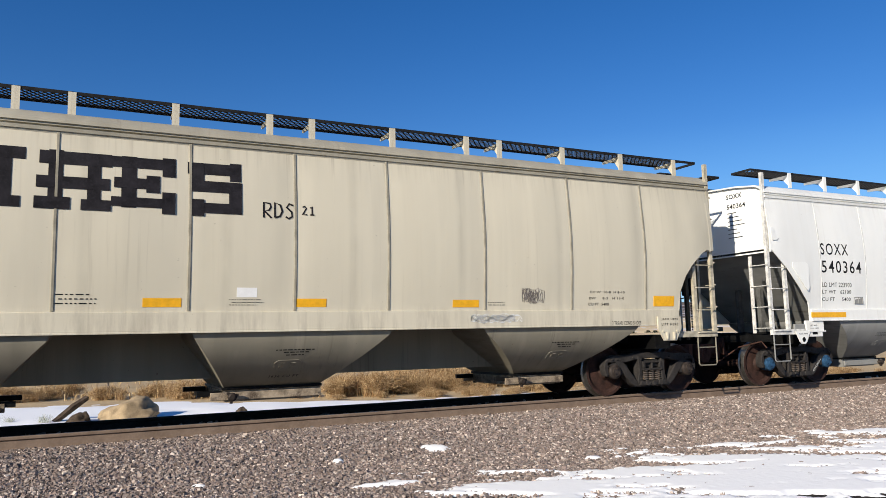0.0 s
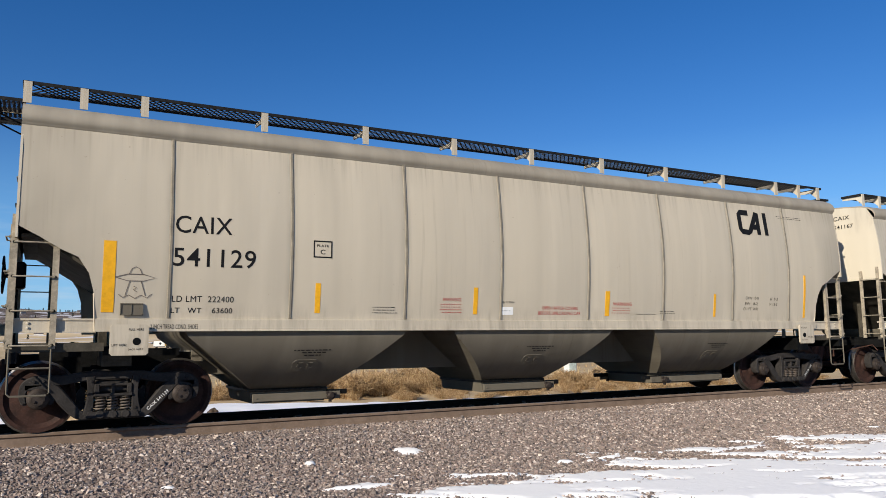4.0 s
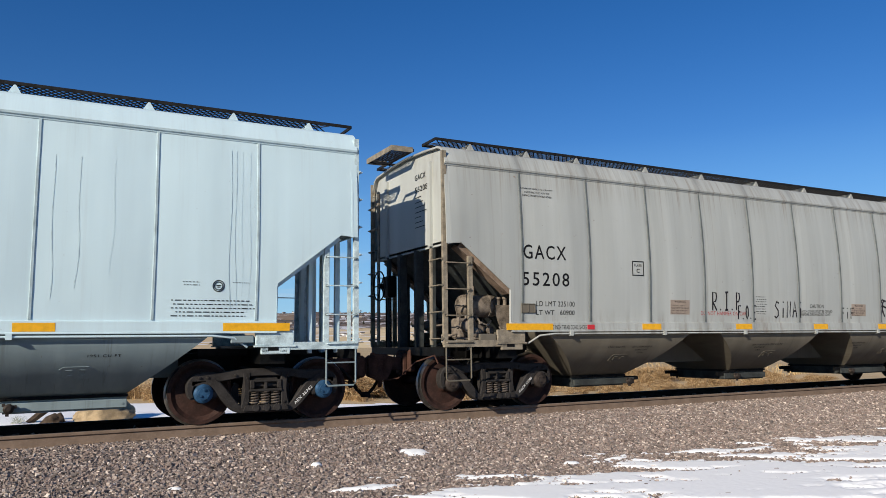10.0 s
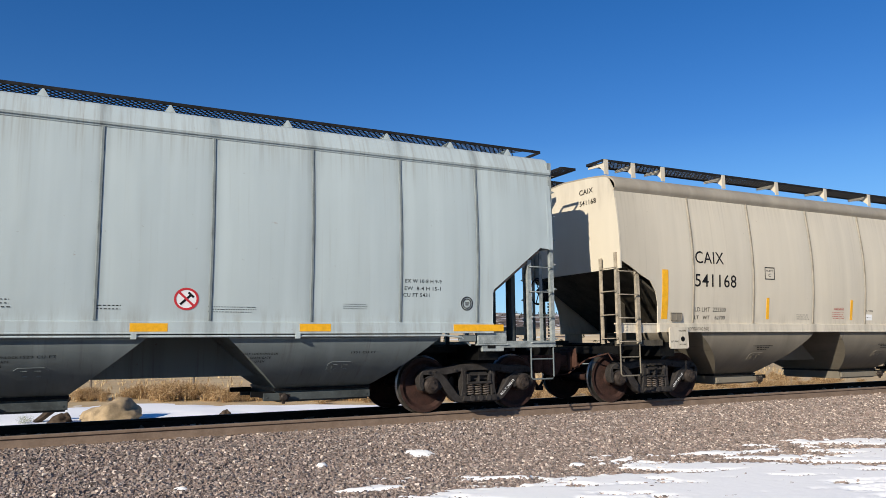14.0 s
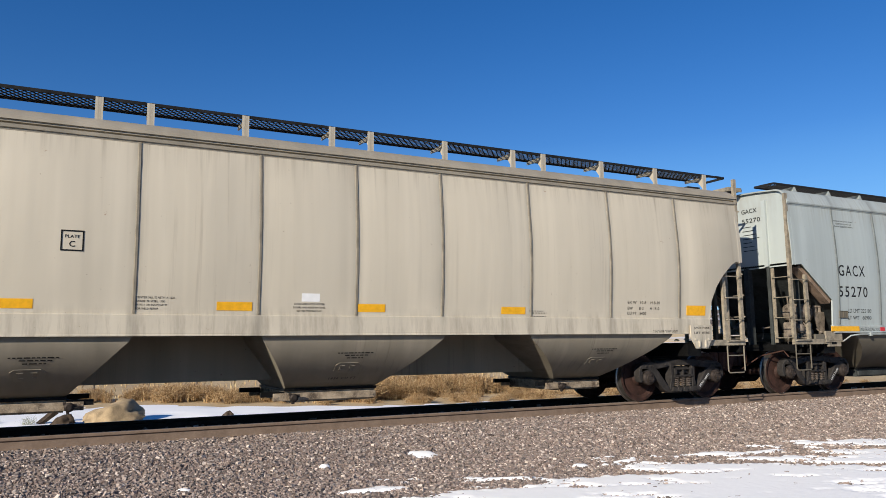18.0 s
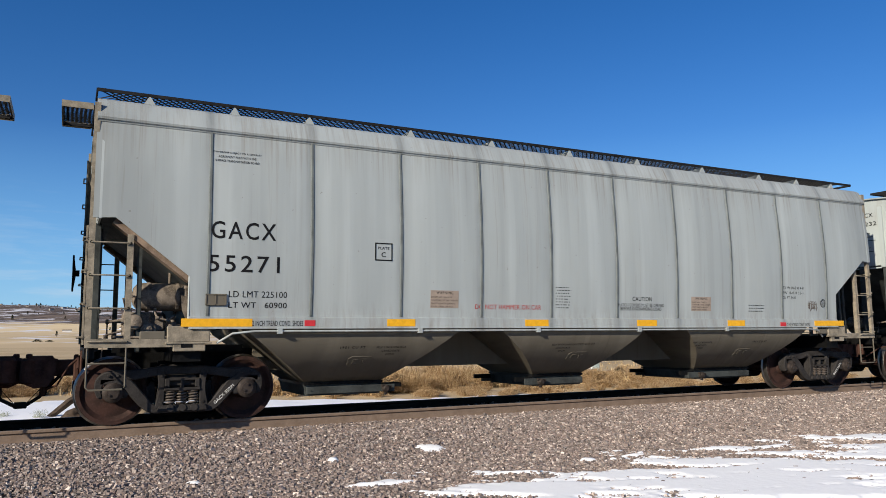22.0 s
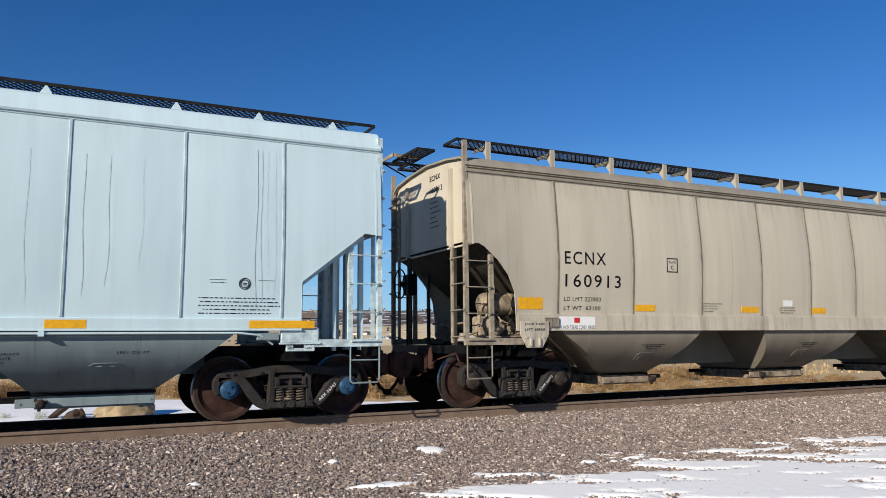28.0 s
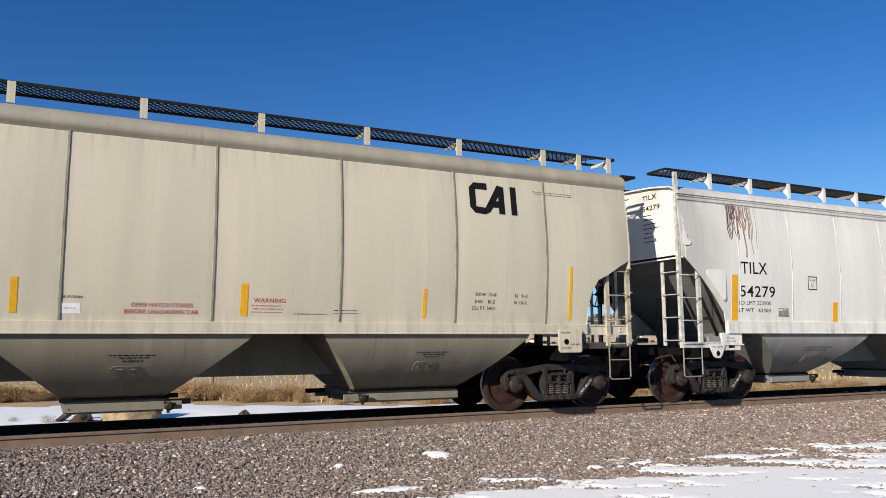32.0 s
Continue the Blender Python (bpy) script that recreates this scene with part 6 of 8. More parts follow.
def nohammer(c, k, u0, u1, z0, z1):
    """Round white sign with a red ring over two crossed hammers."""
    u, z, a, b = (u0 + u1) / 2, (z0 + z1) / 2, (u1 - u0) / 2, (z1 - z0) / 2

    def disc(bm):
        n = KINDS[k]["n"] / 2
        bm.faces.new([bm.verts.new((x - n, -side_y(k, zz, x) - 0.0025, zz)) for x, zz in ring_pts(u, z, a, b)[:-1]])
    part("sign_disc", ("disc", k, u0), disc, PANELW, c, label="round prohibition sign")
    drawing(c, k, "sign_ring", ("ring", u0), [ring_pts(u, z, a * 0.92, b * 0.92), ((u - a * 0.6, z + b * 0.6), (u + a * 0.6, z - b * 0.6))], 0.03, REDTAG)
    drawing(c, k, "sign_hammer", ("ham", u0), [((u - a * 0.5, z - b * 0.5), (u + a * 0.4, z + b * 0.4)), ((u + a * 0.15, z + b * 0.6), (u + a * 0.6, z + b * 0.15))], 0.03, INK)


def seal(c, k, u0, u1, z0, z1):
    """Small round emblem in plain shapes."""
    u, z, a, b = (u0 + u1) / 2, (z0 + z1) / 2, (u1 - u0) / 2, (z1 - z0) / 2
    b = a = min(a, b)
    drawing(c, k, "emblem", ("seal", u0, z0), [ring_pts(u, z, a, b), ring_pts(u, z, a * 0.72, b * 0.72, 16), ((u - a * 0.4, z + b * 0.1), (u + a * 0.4, z + b * 0.1)), ((u - a * 0.3, z - b * 0.2), (u + a * 0.3, z - b * 0.2))], a * 0.16, INK)


def logo_cai(c, k, u0, u1, z0, z1):
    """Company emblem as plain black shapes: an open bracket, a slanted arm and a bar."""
    w, h = u1 - u0, z1 - z0
    t = 0.115

    def at(pts):
        return [(u0 + a * w, z0 + b * h) for a, b in pts]
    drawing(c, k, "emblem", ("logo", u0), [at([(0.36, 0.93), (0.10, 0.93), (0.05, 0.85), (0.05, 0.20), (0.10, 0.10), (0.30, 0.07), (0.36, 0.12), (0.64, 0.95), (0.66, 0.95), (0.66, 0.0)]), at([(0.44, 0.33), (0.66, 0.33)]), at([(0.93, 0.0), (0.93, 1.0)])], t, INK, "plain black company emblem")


STROKES = {
    "R": [((0, 0), (0, 1), (0.6, 0.95), (0.7, 0.72), (0.5, 0.5), (0.05, 0.45), (0.75, 0.0))], "D": [((0, 0), (0, 1), (0.55, 0.85), (0.75, 0.45), (0.5, 0.1), (0, 0))],
    "S": [((0.75, 0.9), (0.35, 1), (0.1, 0.75), (0.6, 0.45), (0.65, 0.15), (0.3, 0), (0, 0.12))], "I": [((0.4, 0), (0.4, 1)), ((0.1, 0.98), (0.7, 1.0)), ((0.1, 0), (0.7, 0.02))],
    "P": [((0.1, 0), (0.1, 1), (0.6, 0.95), (0.7, 0.7), (0.5, 0.5), (0.1, 0.48))], "F": [((0.1, 0), (0.1, 1), (0.75, 1)), ((0.1, 0.55), (0.6, 0.55))],
    "O": [((0.4, 1), (0.1, 0.75), (0.1, 0.25), (0.4, 0), (0.7, 0.25), (0.7, 0.75), (0.4, 1))], "E": [((0.75, 1), (0.1, 1), (0.1, 0), (0.75, 0)), ((0.1, 0.5), (0.6, 0.5))],
    "N": [((0.05, 0), (0.1, 1), (0.65, 0.05), (0.7, 1))], "A": [((0, 0), (0.4, 1), (0.75, 0)), ((0.2, 0.4), (0.6, 0.4))],
    "H": [((0.05, 0), (0.1, 1)), ((0.65, 0), (0.7, 1)), ((0.08, 0.5), (0.68, 0.5))], "L": [((0.3, 1), (0.25, 0.0), (0.5, 0.02))], "i": [((0.4, 0), (0.42, 0.6)), ((0.42, 0.92), (0.45, 1.0))], "a": [((0.6, 0.55), (0.3, 0.6), (0.1, 0.3), (0.3, 0.02), (0.58, 0.2), (0.6, 0.55), (0.7, 0.0))], "K": [((0.1, 0), (0.12, 1)), ((0.7, 1), (0.15, 0.45), (0.75, 0))], "B": [((0.05, 0), (0.1, 1), (0.6, 0.9), (0.5, 0.55), (0.1, 0.5), (0.7, 0.35), (0.6, 0.05), (0.05, 0))],
    "2": [((0, 0.85), (0.35, 1), (0.6, 0.75), (0, 0), (0.7, 0))], "1": [((0.1, 0.8), (0.4, 1), (0.4, 0)), ((0.1, 0), (0.7, 0))], ".": [((0.3, 0.0), (0.4, 0.06))],
}


def hand_letters(word, w, ink):
    def draw(c, k, u0, u1, z0, z1):
        step = (u1 - u0) / len(word)
        r = random.Random(len(word))
        lines = []
        for i, ch in enumerate(word):
            j = r.uniform(-0.06, 0.06) * (z1 - z0)
            for s in STROKES[ch]:
                lines.append([(u0 + (i + 0.92 * a) * step, z0 + j + b * (z1 - z0)) for a, b in s])
        drawing(c, k, "graffiti", (word, u0), lines, w, ink, "hand-drawn graffiti letters")
    return draw


def sketch(key, lines, w, ink):
    """Hand-drawn strokes given in a unit box."""
    def draw(c, k, u0, u1, z0, z1):
        drawing(c, k, "graffiti", (key, u0), [[(u0 + a * (u1 - u0), z0 + b * (z1 - z0)) for a, b in s] for s in lines], w, ink, "hand-drawn graffiti strokes")
    return draw


def scrawl(seed, w, ink, loops=7):
    """A looping illegible tag."""
    def draw(c, k, u0, u1, z0, z1):
        r = random.Random(seed)
        lines = []
        for j in range(3):
            pts, n = [], loops * 6
            ph, sp = r.uniform(0, 6), r.uniform(0.8, 1.3)
            for i in range(n + 1):
                q = i / n
                a = u0 + (u1 - u0) * min(1, max(0, q + 0.09 * math.sin(ph + q * loops * 6.28 * sp)))
                b = z0 + (z1 - z0) * (0.5 + 0.36 * math.sin(q * loops * 6.28 + j) * r.uniform(0.75, 1.1) + 0.12 * math.sin(ph + q * 9))
                pts.append((a, b))
            cut = r.randint(n // 3, n)
            lines.append(pts[:cut] if j else pts)
        drawing(c, k, "graffiti", ("scrawl", seed, u0), lines, w, ink, "illegible spray-can tag")
    return draw


def block_piece(c, k, u0, u1, z0, z1):
    """Row of big rolled-on black slab shapes; u0..u1, z0..z1 frame the last one."""
    lo, hi = z0 + 0.01, z1
    shapes = {
        (4.28, 4.79): ((0.30, 0.72, 0, 1), (0.0, 1, 0.80, 1), (0.0, 0.92, 0, 0.18)),
        (4.90, 5.79): ((0.17, 0.36, 0.05, 1), (0.68, 0.86, 0.05, 0.95), (0.05, 1, 0.76, 0.98), (0.02, 0.98, 0.35, 0.55), (0, 0.46, 0, 0.20), (0.6, 1, 0, 0.18)),
        (5.79, 6.60): ((0.15, 0.38, 0.08, 0.98), (0.0, 0.98, 0.78, 0.97), (0.78, 0.99, 0.66, 1), (0.04, 0.72, 0.42, 0.60), (0.53, 0.74, 0.36, 0.66), (0, 0.98, 0.10, 0.26), (0.78, 0.99, 0, 0.38)),
        (6.75, 7.48): ((0.0, 0.98, 0.76, 0.97), (0.78, 0.99, 0.66, 1), (0.07, 0.3, 0.45, 0.97), (0.07, 0.99, 0.44, 0.64), (0.76, 1, 0.06, 0.64), (0.08, 1, 0.06, 0.24), (0.08, 0.3, 0.0, 0.3)),
    }
    for (a, b), rects in shapes.items():
        def build(bm, a=a, b=b, rects=rects):
            for i, (x0, x1, y0, y1) in enumerate(rects):
                slab(None, a + (b - a) * x0, a + (b - a) * x1, lo + (hi - lo) * y0, lo + (hi - lo) * y1, k, lift=0.006 + 0.0012 * i)(bm)
        part("graffiti_block", ("block", a), build, SPRAY, c, label="black rolled-on graffiti block")


def crown(c, k, u0, u1, z0, z1):
    """Red sprayed crown and fan of rays over a scrawled face."""
    def at(pts):
        return [(u0 + a * (u1 - u0), z0 + b * (z1 - z0)) for a, b in pts]
    drawing(c, k, "graffiti", "crown_thick", [at([(0.02, 0.73), (0.20, 0.50)]), at([(0.34, 0.66), (0.37, 0.55)])], 0.075, SPRAYRED, "red sprayed crown drawing")
    drawing(c, k, "graffiti", "crown_rays", [at([(0.20, 0.50), (0.32, 0.30), (0.40, 0.0)]), at([(1.0, 0.82), (0.82, 0.68), (0.66, 0.46), (0.55, 0.25), (0.51, 0.0)]), at([(0.34, 0.66), (0.37, 0.53), (0.42, 0.60), (0.45, 0.84), (0.46, 0.60), (0.50, 0.58), (0.54, 1.0), (0.53, 0.62), (0.57, 0.56), (0.62, 0.70), (0.60, 0.55), (0.68, 0.60), (0.62, 0.50)])], 0.045, SPRAYRED)
    drawing(c, k, "graffiti", "crown_face", [at([(0.24, 0.46), (0.36, 0.47), (0.50, 0.52), (0.60, 0.50)]), at([(0.28, 0.36), (0.36, 0.34), (0.42, 0.44), (0.36, 0.44), (0.36, 0.33), (0.46, 0.31), (0.50, 0.42), (0.46, 0.44), (0.46, 0.32), (0.56, 0.44), (0.53, 0.30), (0.60, 0.34), (0.66, 0.46), (0.74, 0.44), (0.72, 0.38), (0.60, 0.38)]), at([(0.38, 0.24), (0.48, 0.27), (0.44, 0.20), (0.47, 0.16), (0.46, 0.08)])], 0.030, SPRAYRED)
    drawing(c, k, "graffiti", "crown_tag", [at([(0.60, 0.18), (0.62, 0.28), (0.66, 0.26), (0.62, 0.21), (0.67, 0.15)]), at([(0.69, 0.14), (0.69, 0.26), (0.75, 0.22), (0.69, 0.13)]), at([(0.84, 0.33), (0.78, 0.26), (0.82, 0.20), (0.74, 0.15)])], 0.018, SPRAYRED)


def bay_tag(c, k, i):
    """Black sprayed face and a scrawled word on the side of a discharge bay."""
    u0 = sum(q_bottom(k, i)) / 2 - KINDS[k]["n"] / 2
    face = [ring_pts(0.62, 1.16, 0.17, 0.10, 18), ring_pts(0.62, 1.16, 0.09, 0.05, 10, 190, 350), [(0.57, 1.20), (0.57, 1.17)], [(0.67, 1.20), (0.67, 1.17)]]
    word = [[(0.50, 1.02), (0.42, 1.10), (0.36, 1.02), (0.46, 0.95), (0.40, 0.86), (0.30, 0.92)], [(0.36, 1.08), (0.44, 0.84)],
            [(0.52, 0.90), (0.55, 1.00), (0.59, 0.92), (0.63, 1.01), (0.67, 0.91)], [(0.72, 0.93), (0.74, 1.01)], [(0.75, 1.06), (0.76, 1.08)],
            [(0.80, 0.93), (0.84, 1.12)], [(0.89, 0.99), (0.98, 1.01), (0.95, 1.07), (0.89, 1.02), (0.91, 0.95), (1.00, 0.96)]]

    def build(bm):
        for pts in face + word:
            rows = []
            for j, (x, z) in enumerate(pts):
                (xa, za), (xb, zb) = pts[max(j - 1, 0)], pts[min(j + 1, len(pts) - 1)]
                m = math.hypot(xb - xa, zb - za) or 1.0
                ox, oz = -(zb - za) / m * 0.017, (xb - xa) / m * 0.017
                rows.append([bm.verts.new((u0 + x + e * ox, -bay_side(k, z + e * oz) - 0.004, z + e * oz)) for e in (-1, 1)])
            for a, b in zip(rows, rows[1:]):
                bm.faces.new((a[0], b[0], b[1], a[1]))
    part("graffiti", ("bay_tag", k, i), build, SPRAY, c, label="black sprayed smiling face and word")["kind"] = "stuff"


def saucer(c, k, u0, u1, z0, z1):
    """Thin line drawing of a domed saucer with a beam."""
    def at(pts):
        return [(u0 + a * (u1 - u0), z0 + b * (z1 - z0)) for a, b in pts]
    drawing(c, k, "graffiti", "saucer", [at([(0, 0.66), (0.3, 0.76), (0.7, 0.76), (1, 0.66), (0.7, 0.56), (0.3, 0.56), (0, 0.66)]), at([(0.34, 0.76), (0.4, 0.92), (0.5, 0.98), (0.6, 0.92), (0.66, 0.76)]), at([(0.36, 0.56), (0.26, 0.12)]), at([(0.64, 0.56), (0.76, 0.12)]), at([(0.1, 0.16), (0.2, 0.06), (0.35, 0.14), (0.5, 0.04), (0.65, 0.14), (0.8, 0.06), (0.92, 0.18)]), at([(0.46, 0.4), (0.54, 0.36), (0.46, 0.3), (0.54, 0.24)])], 0.010, SCRATCH, "thin line drawing of a flying saucer")


def drips(seed, count, tone, wide=0.035, full=0.75):
    """Thin strokes down the side from the roof edge: rust runs, and sheet creases drawn as grey lines."""
    def put(c, k, u0, u1, z0, z1):
        r = random.Random(seed)
        for i in range(count):
            u = u0 + (u1 - u0) * (i + r.uniform(0.1, 0.9)) / count
            low = z0 + (z1 - z0) * r.random() ** 0.8 * full
            pts = [(u + 0.03 * math.sin(j * 0.9 + i) * j / 8, z1 + (low - z1) * j / 8) for j in range(9)]
            drawing(c, k, "side_streak", ("side_streak", k, seed, i), [pts], r.uniform(0.25 * wide, wide), tone, "thin stroke standing for rust runs and sheet creases")
    return put


CARS = []


def brake_rig(c, n, D):
    """Reservoir, valve and pipework under the left slope sheet."""
    res = part("air_reservoir", "air_reservoir", tank, D, c, (-n / 2 + 0.98, -0.92, 1.76), "dusty air reservoir tank", 40)
    for x in (-0.19, 0.19):
        part("tank_strap", "tank_strap", strap, D, res, (x, 0, 0))
    part("mounting_plate", "mounting_plate", mount_plate, D, c, (-n / 2 + 1.36, -1.16, 1.55))
    for i in range(len(PIPES)):
        part("brake_pipe", ("brake_pipe", i), pipe(i), D, c, (-n / 2, 0, 0), "bent brake pipe with fittings", 50)
    part("control_valve", "control_valve", valve, D, c, (-n / 2 + 0.66, -1.0, 1.38), "dusty brake control valve with pipes")
    part("brake_cylinder", "brake_cylinder", brake_cylinder, D, c, (-n / 2 + 1.05, 0.55, 1.45), smooth=40)
    for x, y, z, w_ in ((0.80, -1.06, 1.30, 1.0), (1.12, -1.02, 1.34, 0.8)):
        part("pipe_fitting", ("pipe_fitting", w_), fitting(w_), D, c, (-n / 2 + x, y, z), smooth=40)



def car(left, k, colour, label, marks, stripes=(), cap=CAPRUST, tape=YELLOW, ladder=None, names=("", ""), fill=()):
    q = KINDS[k]
    n = q["n"]
    P, R, G = PAINTS[colour], RIBS[colour], GRIME_SHADE[colour]
    L = ladder or LADDERS[colour]
    D = DUST["tan" if k in "AB" else "grey"] if colour != "bluewhite" else P
    c = tagged(new("hopper_car"), label, "freight car", "covered hopper cars of the train")
    c.empty_display_size = 1.0
    CARS.append((c, left + n / 2))
    for s in (-1, 1):
        part("side_sheet", ("side_sheet", k, s), side_sheet(k, s), P, c, smooth=30)
        part("side_sill", ("side_sill", k, s), sill(k, s), P, c)
        for x in q["ribs"]:
            part("side_post", ("side_post", k, s, x), rib(k, x, s), R, c, (x - n / 2, 0, 0), "side post darkened by grime and by shade put into its colour", 40)
        g = part("running_board", ("running_board", k, s), lattice(0.02 - n / 2, n / 2 - 0.02, min(s * 0.76, s * 1.262), max(s * 0.76, s * 1.262), q["board"]), GRATE, c, label="dark expanded-metal roof walkway")
        for x in q["posts"]:
            part("walkway_bracket", ("walkway_bracket", k), board_post(k), P, g, (x - n / 2, 0, 0), turn=None if s < 0 else FLIP)
    part("roof", ("roof", k), roof(k), ROOFS[colour] if colour in ROOFS else P, c, smooth=25)
    for i in range(4):
        part("hatch_cover", "hatch_cover", hatch, P, c, ((i - 1.5) * 3.1, 0, q["eave"] + 0.40))
    # underframe parts are black: the shade under the body is in their colour
    part("centre_sill", ("centre_sill", k), centre_sill(k), BLACK, c)
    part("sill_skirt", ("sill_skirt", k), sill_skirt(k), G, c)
    for e in (-1, 1):
        part("body_bolster", "body_bolster", body_bolster, BLACK, c, (e * (n / 2 - 1.27), 0, 0))
        part("end_sill", "end_sill", end_sill, BLACK, c, (e * (n / 2 - 0.06), 0, 0))
    for i in range(3):
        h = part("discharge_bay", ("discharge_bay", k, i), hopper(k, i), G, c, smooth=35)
        part("bay_flange", ("bay_flange", k, i), bay_flange(k, i), BLACK, h)
        og = part("outlet_gate", ("outlet_gate", k, i), gate(k, i), D if k == "A" else G if k in "BS" or colour == "bluewhite" else SOOT_SHADE[colour], c, label="sliding outlet gate under the bay")
        for y in (-OUTLET, OUTLET):
            part("gate_channel", ("gate_channel", k, i, y), gate_channel(k, i, y), BLACK, og)
        a0, a1, b0, b1 = (v - n / 2 for v in q["hop"][i])
        part("capstan", "capstan", capstan, CAPRUST, og, (b1 + 0.06 if runs_right(k, i) else b0 + 0.10, 0, q["low"] - 0.13), smooth=30)
        z = 0.80
        slope = math.degrees(math.atan2(bay_side(k, 0.85) - bay_side(k, 0.75), 0.10))

        def bay_y(zz):
            return bay_side(k, zz) + 0.002
        if k == "S":
            u = (b0 + b1) / 2 + n / 2
            for j, words in enumerate(("CLEAN INSIDE GROOVES AND TOP", "OF SLIDES BEFORE CLOSING")):
                lettering(c, k, words, u - 0.25, u + 0.60 - 0.14 * j, 1.03 - 0.055 * j, 1.06 - 0.055 * j, INK, 0.015, bay_y)
            lettering(c, k, "OPEN", u + 0.62 - 0.9 * (i > 0), u + 0.80 - 0.9 * (i > 0), 0.78, 0.81, INK, 0.015, bay_y)
        if k == "A" and i == 1:
            u = (b0 + b1) / 2 + n / 2
            lettering(c, k, "1636 CU FT", u - 0.12, u + 0.32, 0.62, 0.655, INK, 0.015, bay_y)
        if k in "AB":
            part("small_print", ("bay_print", k), bay_bars(k), INK, h, ((b0 + b1) / 2, 0, 0), "faded print on the bay side")
        if k == "C":
            u = (b0 + b1) / 2 + n / 2
            lettering(c, k, ("1951 CU FT", "1529 CU FT", "1951 CU FT")[i], u - 0.28 + i * 0.25, u + 0.12 + i * 0.25, 1.00, 1.035, INK, 0.02, bay_y)
            for j in range(3):
                lettering(c, k, ("SELF LOCK/UNLOCK", "GEARS/GATE", "OPEN")[j], u + (0.30, 0.40, 0.48)[j] - i * 0.85, u + (0.80, 0.70, 0.62)[j] - i * 0.85, 1.0 - 0.055 * j, 1.03 - 0.055 * j, INK, 0.02, bay_y)
        part("vibrator_bracket", "vibrator_bracket", vibrator, G, h, ((b0 + b1) / 2 + 0.1, -bay_side(k, z) - 0.002, z), turn=pose(0, 0, 0, slope))
    for e in (-1, 1):
        T = Matrix() if e < 0 else FLIP
        x = e * n / 2
        part("end_sheet", ("end_sheet", k), end_sheet(k), P, c, (x, 0, 0), turn=T)
        part("slope_sheet", ("slope_sheet", k), slope_sheet(k), G if k == "S" or colour == "bluewhite" else SOOT_SHADE[colour], c, (x, 0, 0), "grimy slope sheet under the body end, shade put into its colour", turn=T)
        if k in "AC":
            for y in (-0.92, 0.92):
                part("end_post", ("end_post", k), end_posts(k), P, c, (x, y, 0), turn=T)
        # legs take the dark colour that carries the recess shade
        for j, (x0, x1, y, w, foot, head) in enumerate(end_legs(k)):
            part("end_leg", ("end_leg", k, j), lambda bm: box(bm, x0, x1, y - w, y + w, foot, head, 0.006), P if colour == "bluewhite" else SOOT_SHADE[colour], c, (x, 0, 0), turn=T)
        part("coupler", "coupler", coupler, COUPLER, c, (x, 0, 0), "rusty knuckle coupler", turn=T)
        part("air_hose", "air_hose", hose, RUBBER, c, (x, 0, 0), turn=T, smooth=50)
        for s in (-1, 1):
            # corner posts, ladders and stirrups
            yy = s * 1.53
            S = Matrix() if s < 0 else FLIP
            part("corner_post", ("corner_post", k), stile({"C": q["eave"] + 0.22, "B": 2.78}.get(k, q["eave"] + 0.52) - 1.1), L, c, (x - e * 0.03, yy, 1.1), turn=S)
            lad = part("side_ladder", ("side_ladder", k), stile(1.45), L, c, (x - e * 0.50, yy, 1.1), turn=S)
            for i in range(4):
                part("rung", "rung_x", rung_bar(0.47, "x"), L, lad, ((e if s < 0 else -e) * 0.235, 0, 0.04 + 0.43 * i), smooth=50)
            part("sill_step", "sill_step", sill_step, G, c, (x - e * 0.265, yy, 0), smooth=50)
            part("step_sill", ("step_sill",), lambda bm: box(bm, -0.55, 0.55, -0.02, 0.05, 1.06, 1.17), SOOT_SHADE[colour] if k == "B" else L, c, (x - e * 0.55, yy - s * (0.06 if k == "B" else 0), 0), turn=S)
            if k == "B":
                part("end_beam", "end_beam", end_beam, P, c, (x, s * 1.475, 0), turn=S if e < 0 else S @ Matrix.Scale(-1, 4, (1, 0, 0)))
            low = s * e > 0
            el = part("end_ladder", ("end_ladder", k, low), stile(1.6 if low else q["eave"] - 1.1), L, c, (x + e * 0.02, s * 1.12, 1.1), turn=pose(0, 0, 0, 0, 0, -90 * e * -1 if e > 0 else -90))
            for i in range(4 if low else 7):
                part("rung", "rung_y", rung_bar(0.40, "x"), L, el, (0.21 * s * (-1 if e < 0 else 1), 0, 0.10 + 0.43 * i), smooth=50)
    for e in (-1,) if k == "A" else (-1, 1):
        if k == "C" or (k == "B" and e > 0):
            continue
        cp = part("crossover_platform", ("crossover_platform", k), step_grating(k), GRATE, c, (e * n / 2, 0, 0), turn=None if e < 0 else FLIP)
        for y in (0.35, 1.0):
            part("step_bracket", ("step_bracket", k), step_bracket(k), GRATE, cp, (0, y, 0))
        part("platform_frame", ("platform_frame", k), step_frame(k), L, cp, label="pale steel platform rim")
    for e in (-1, 1):
        if k == "B" and e > 0:
            continue
        y0, y1 = (-0.40, 0.72) if e < 0 else (-0.72, 0.27)
        ew = part("end_walkway", ("end_walkway", k, e), end_lattice(-0.40 if k == "C" else -0.32, y0, y1, q["board"]), GRATE, c, (e * n / 2, 0, 0), turn=None if e < 0 else FLIP)
        if k == "C":
            part("walkway_rim", ("walkway_rim", k, e), end_rim(-0.40, y0, y1, q["board"]), L, ew, label="pale steel walkway rim")
    # brake gear at the left end
    if k in "AC":
        brake_rig(c, n, D)
    w = part("hand_brake", "hand_brake", brake_gear, BLACK, c, (-n / 2 - 0.10, 0.75, 2.15), "black hand-brake gearbox and chain")
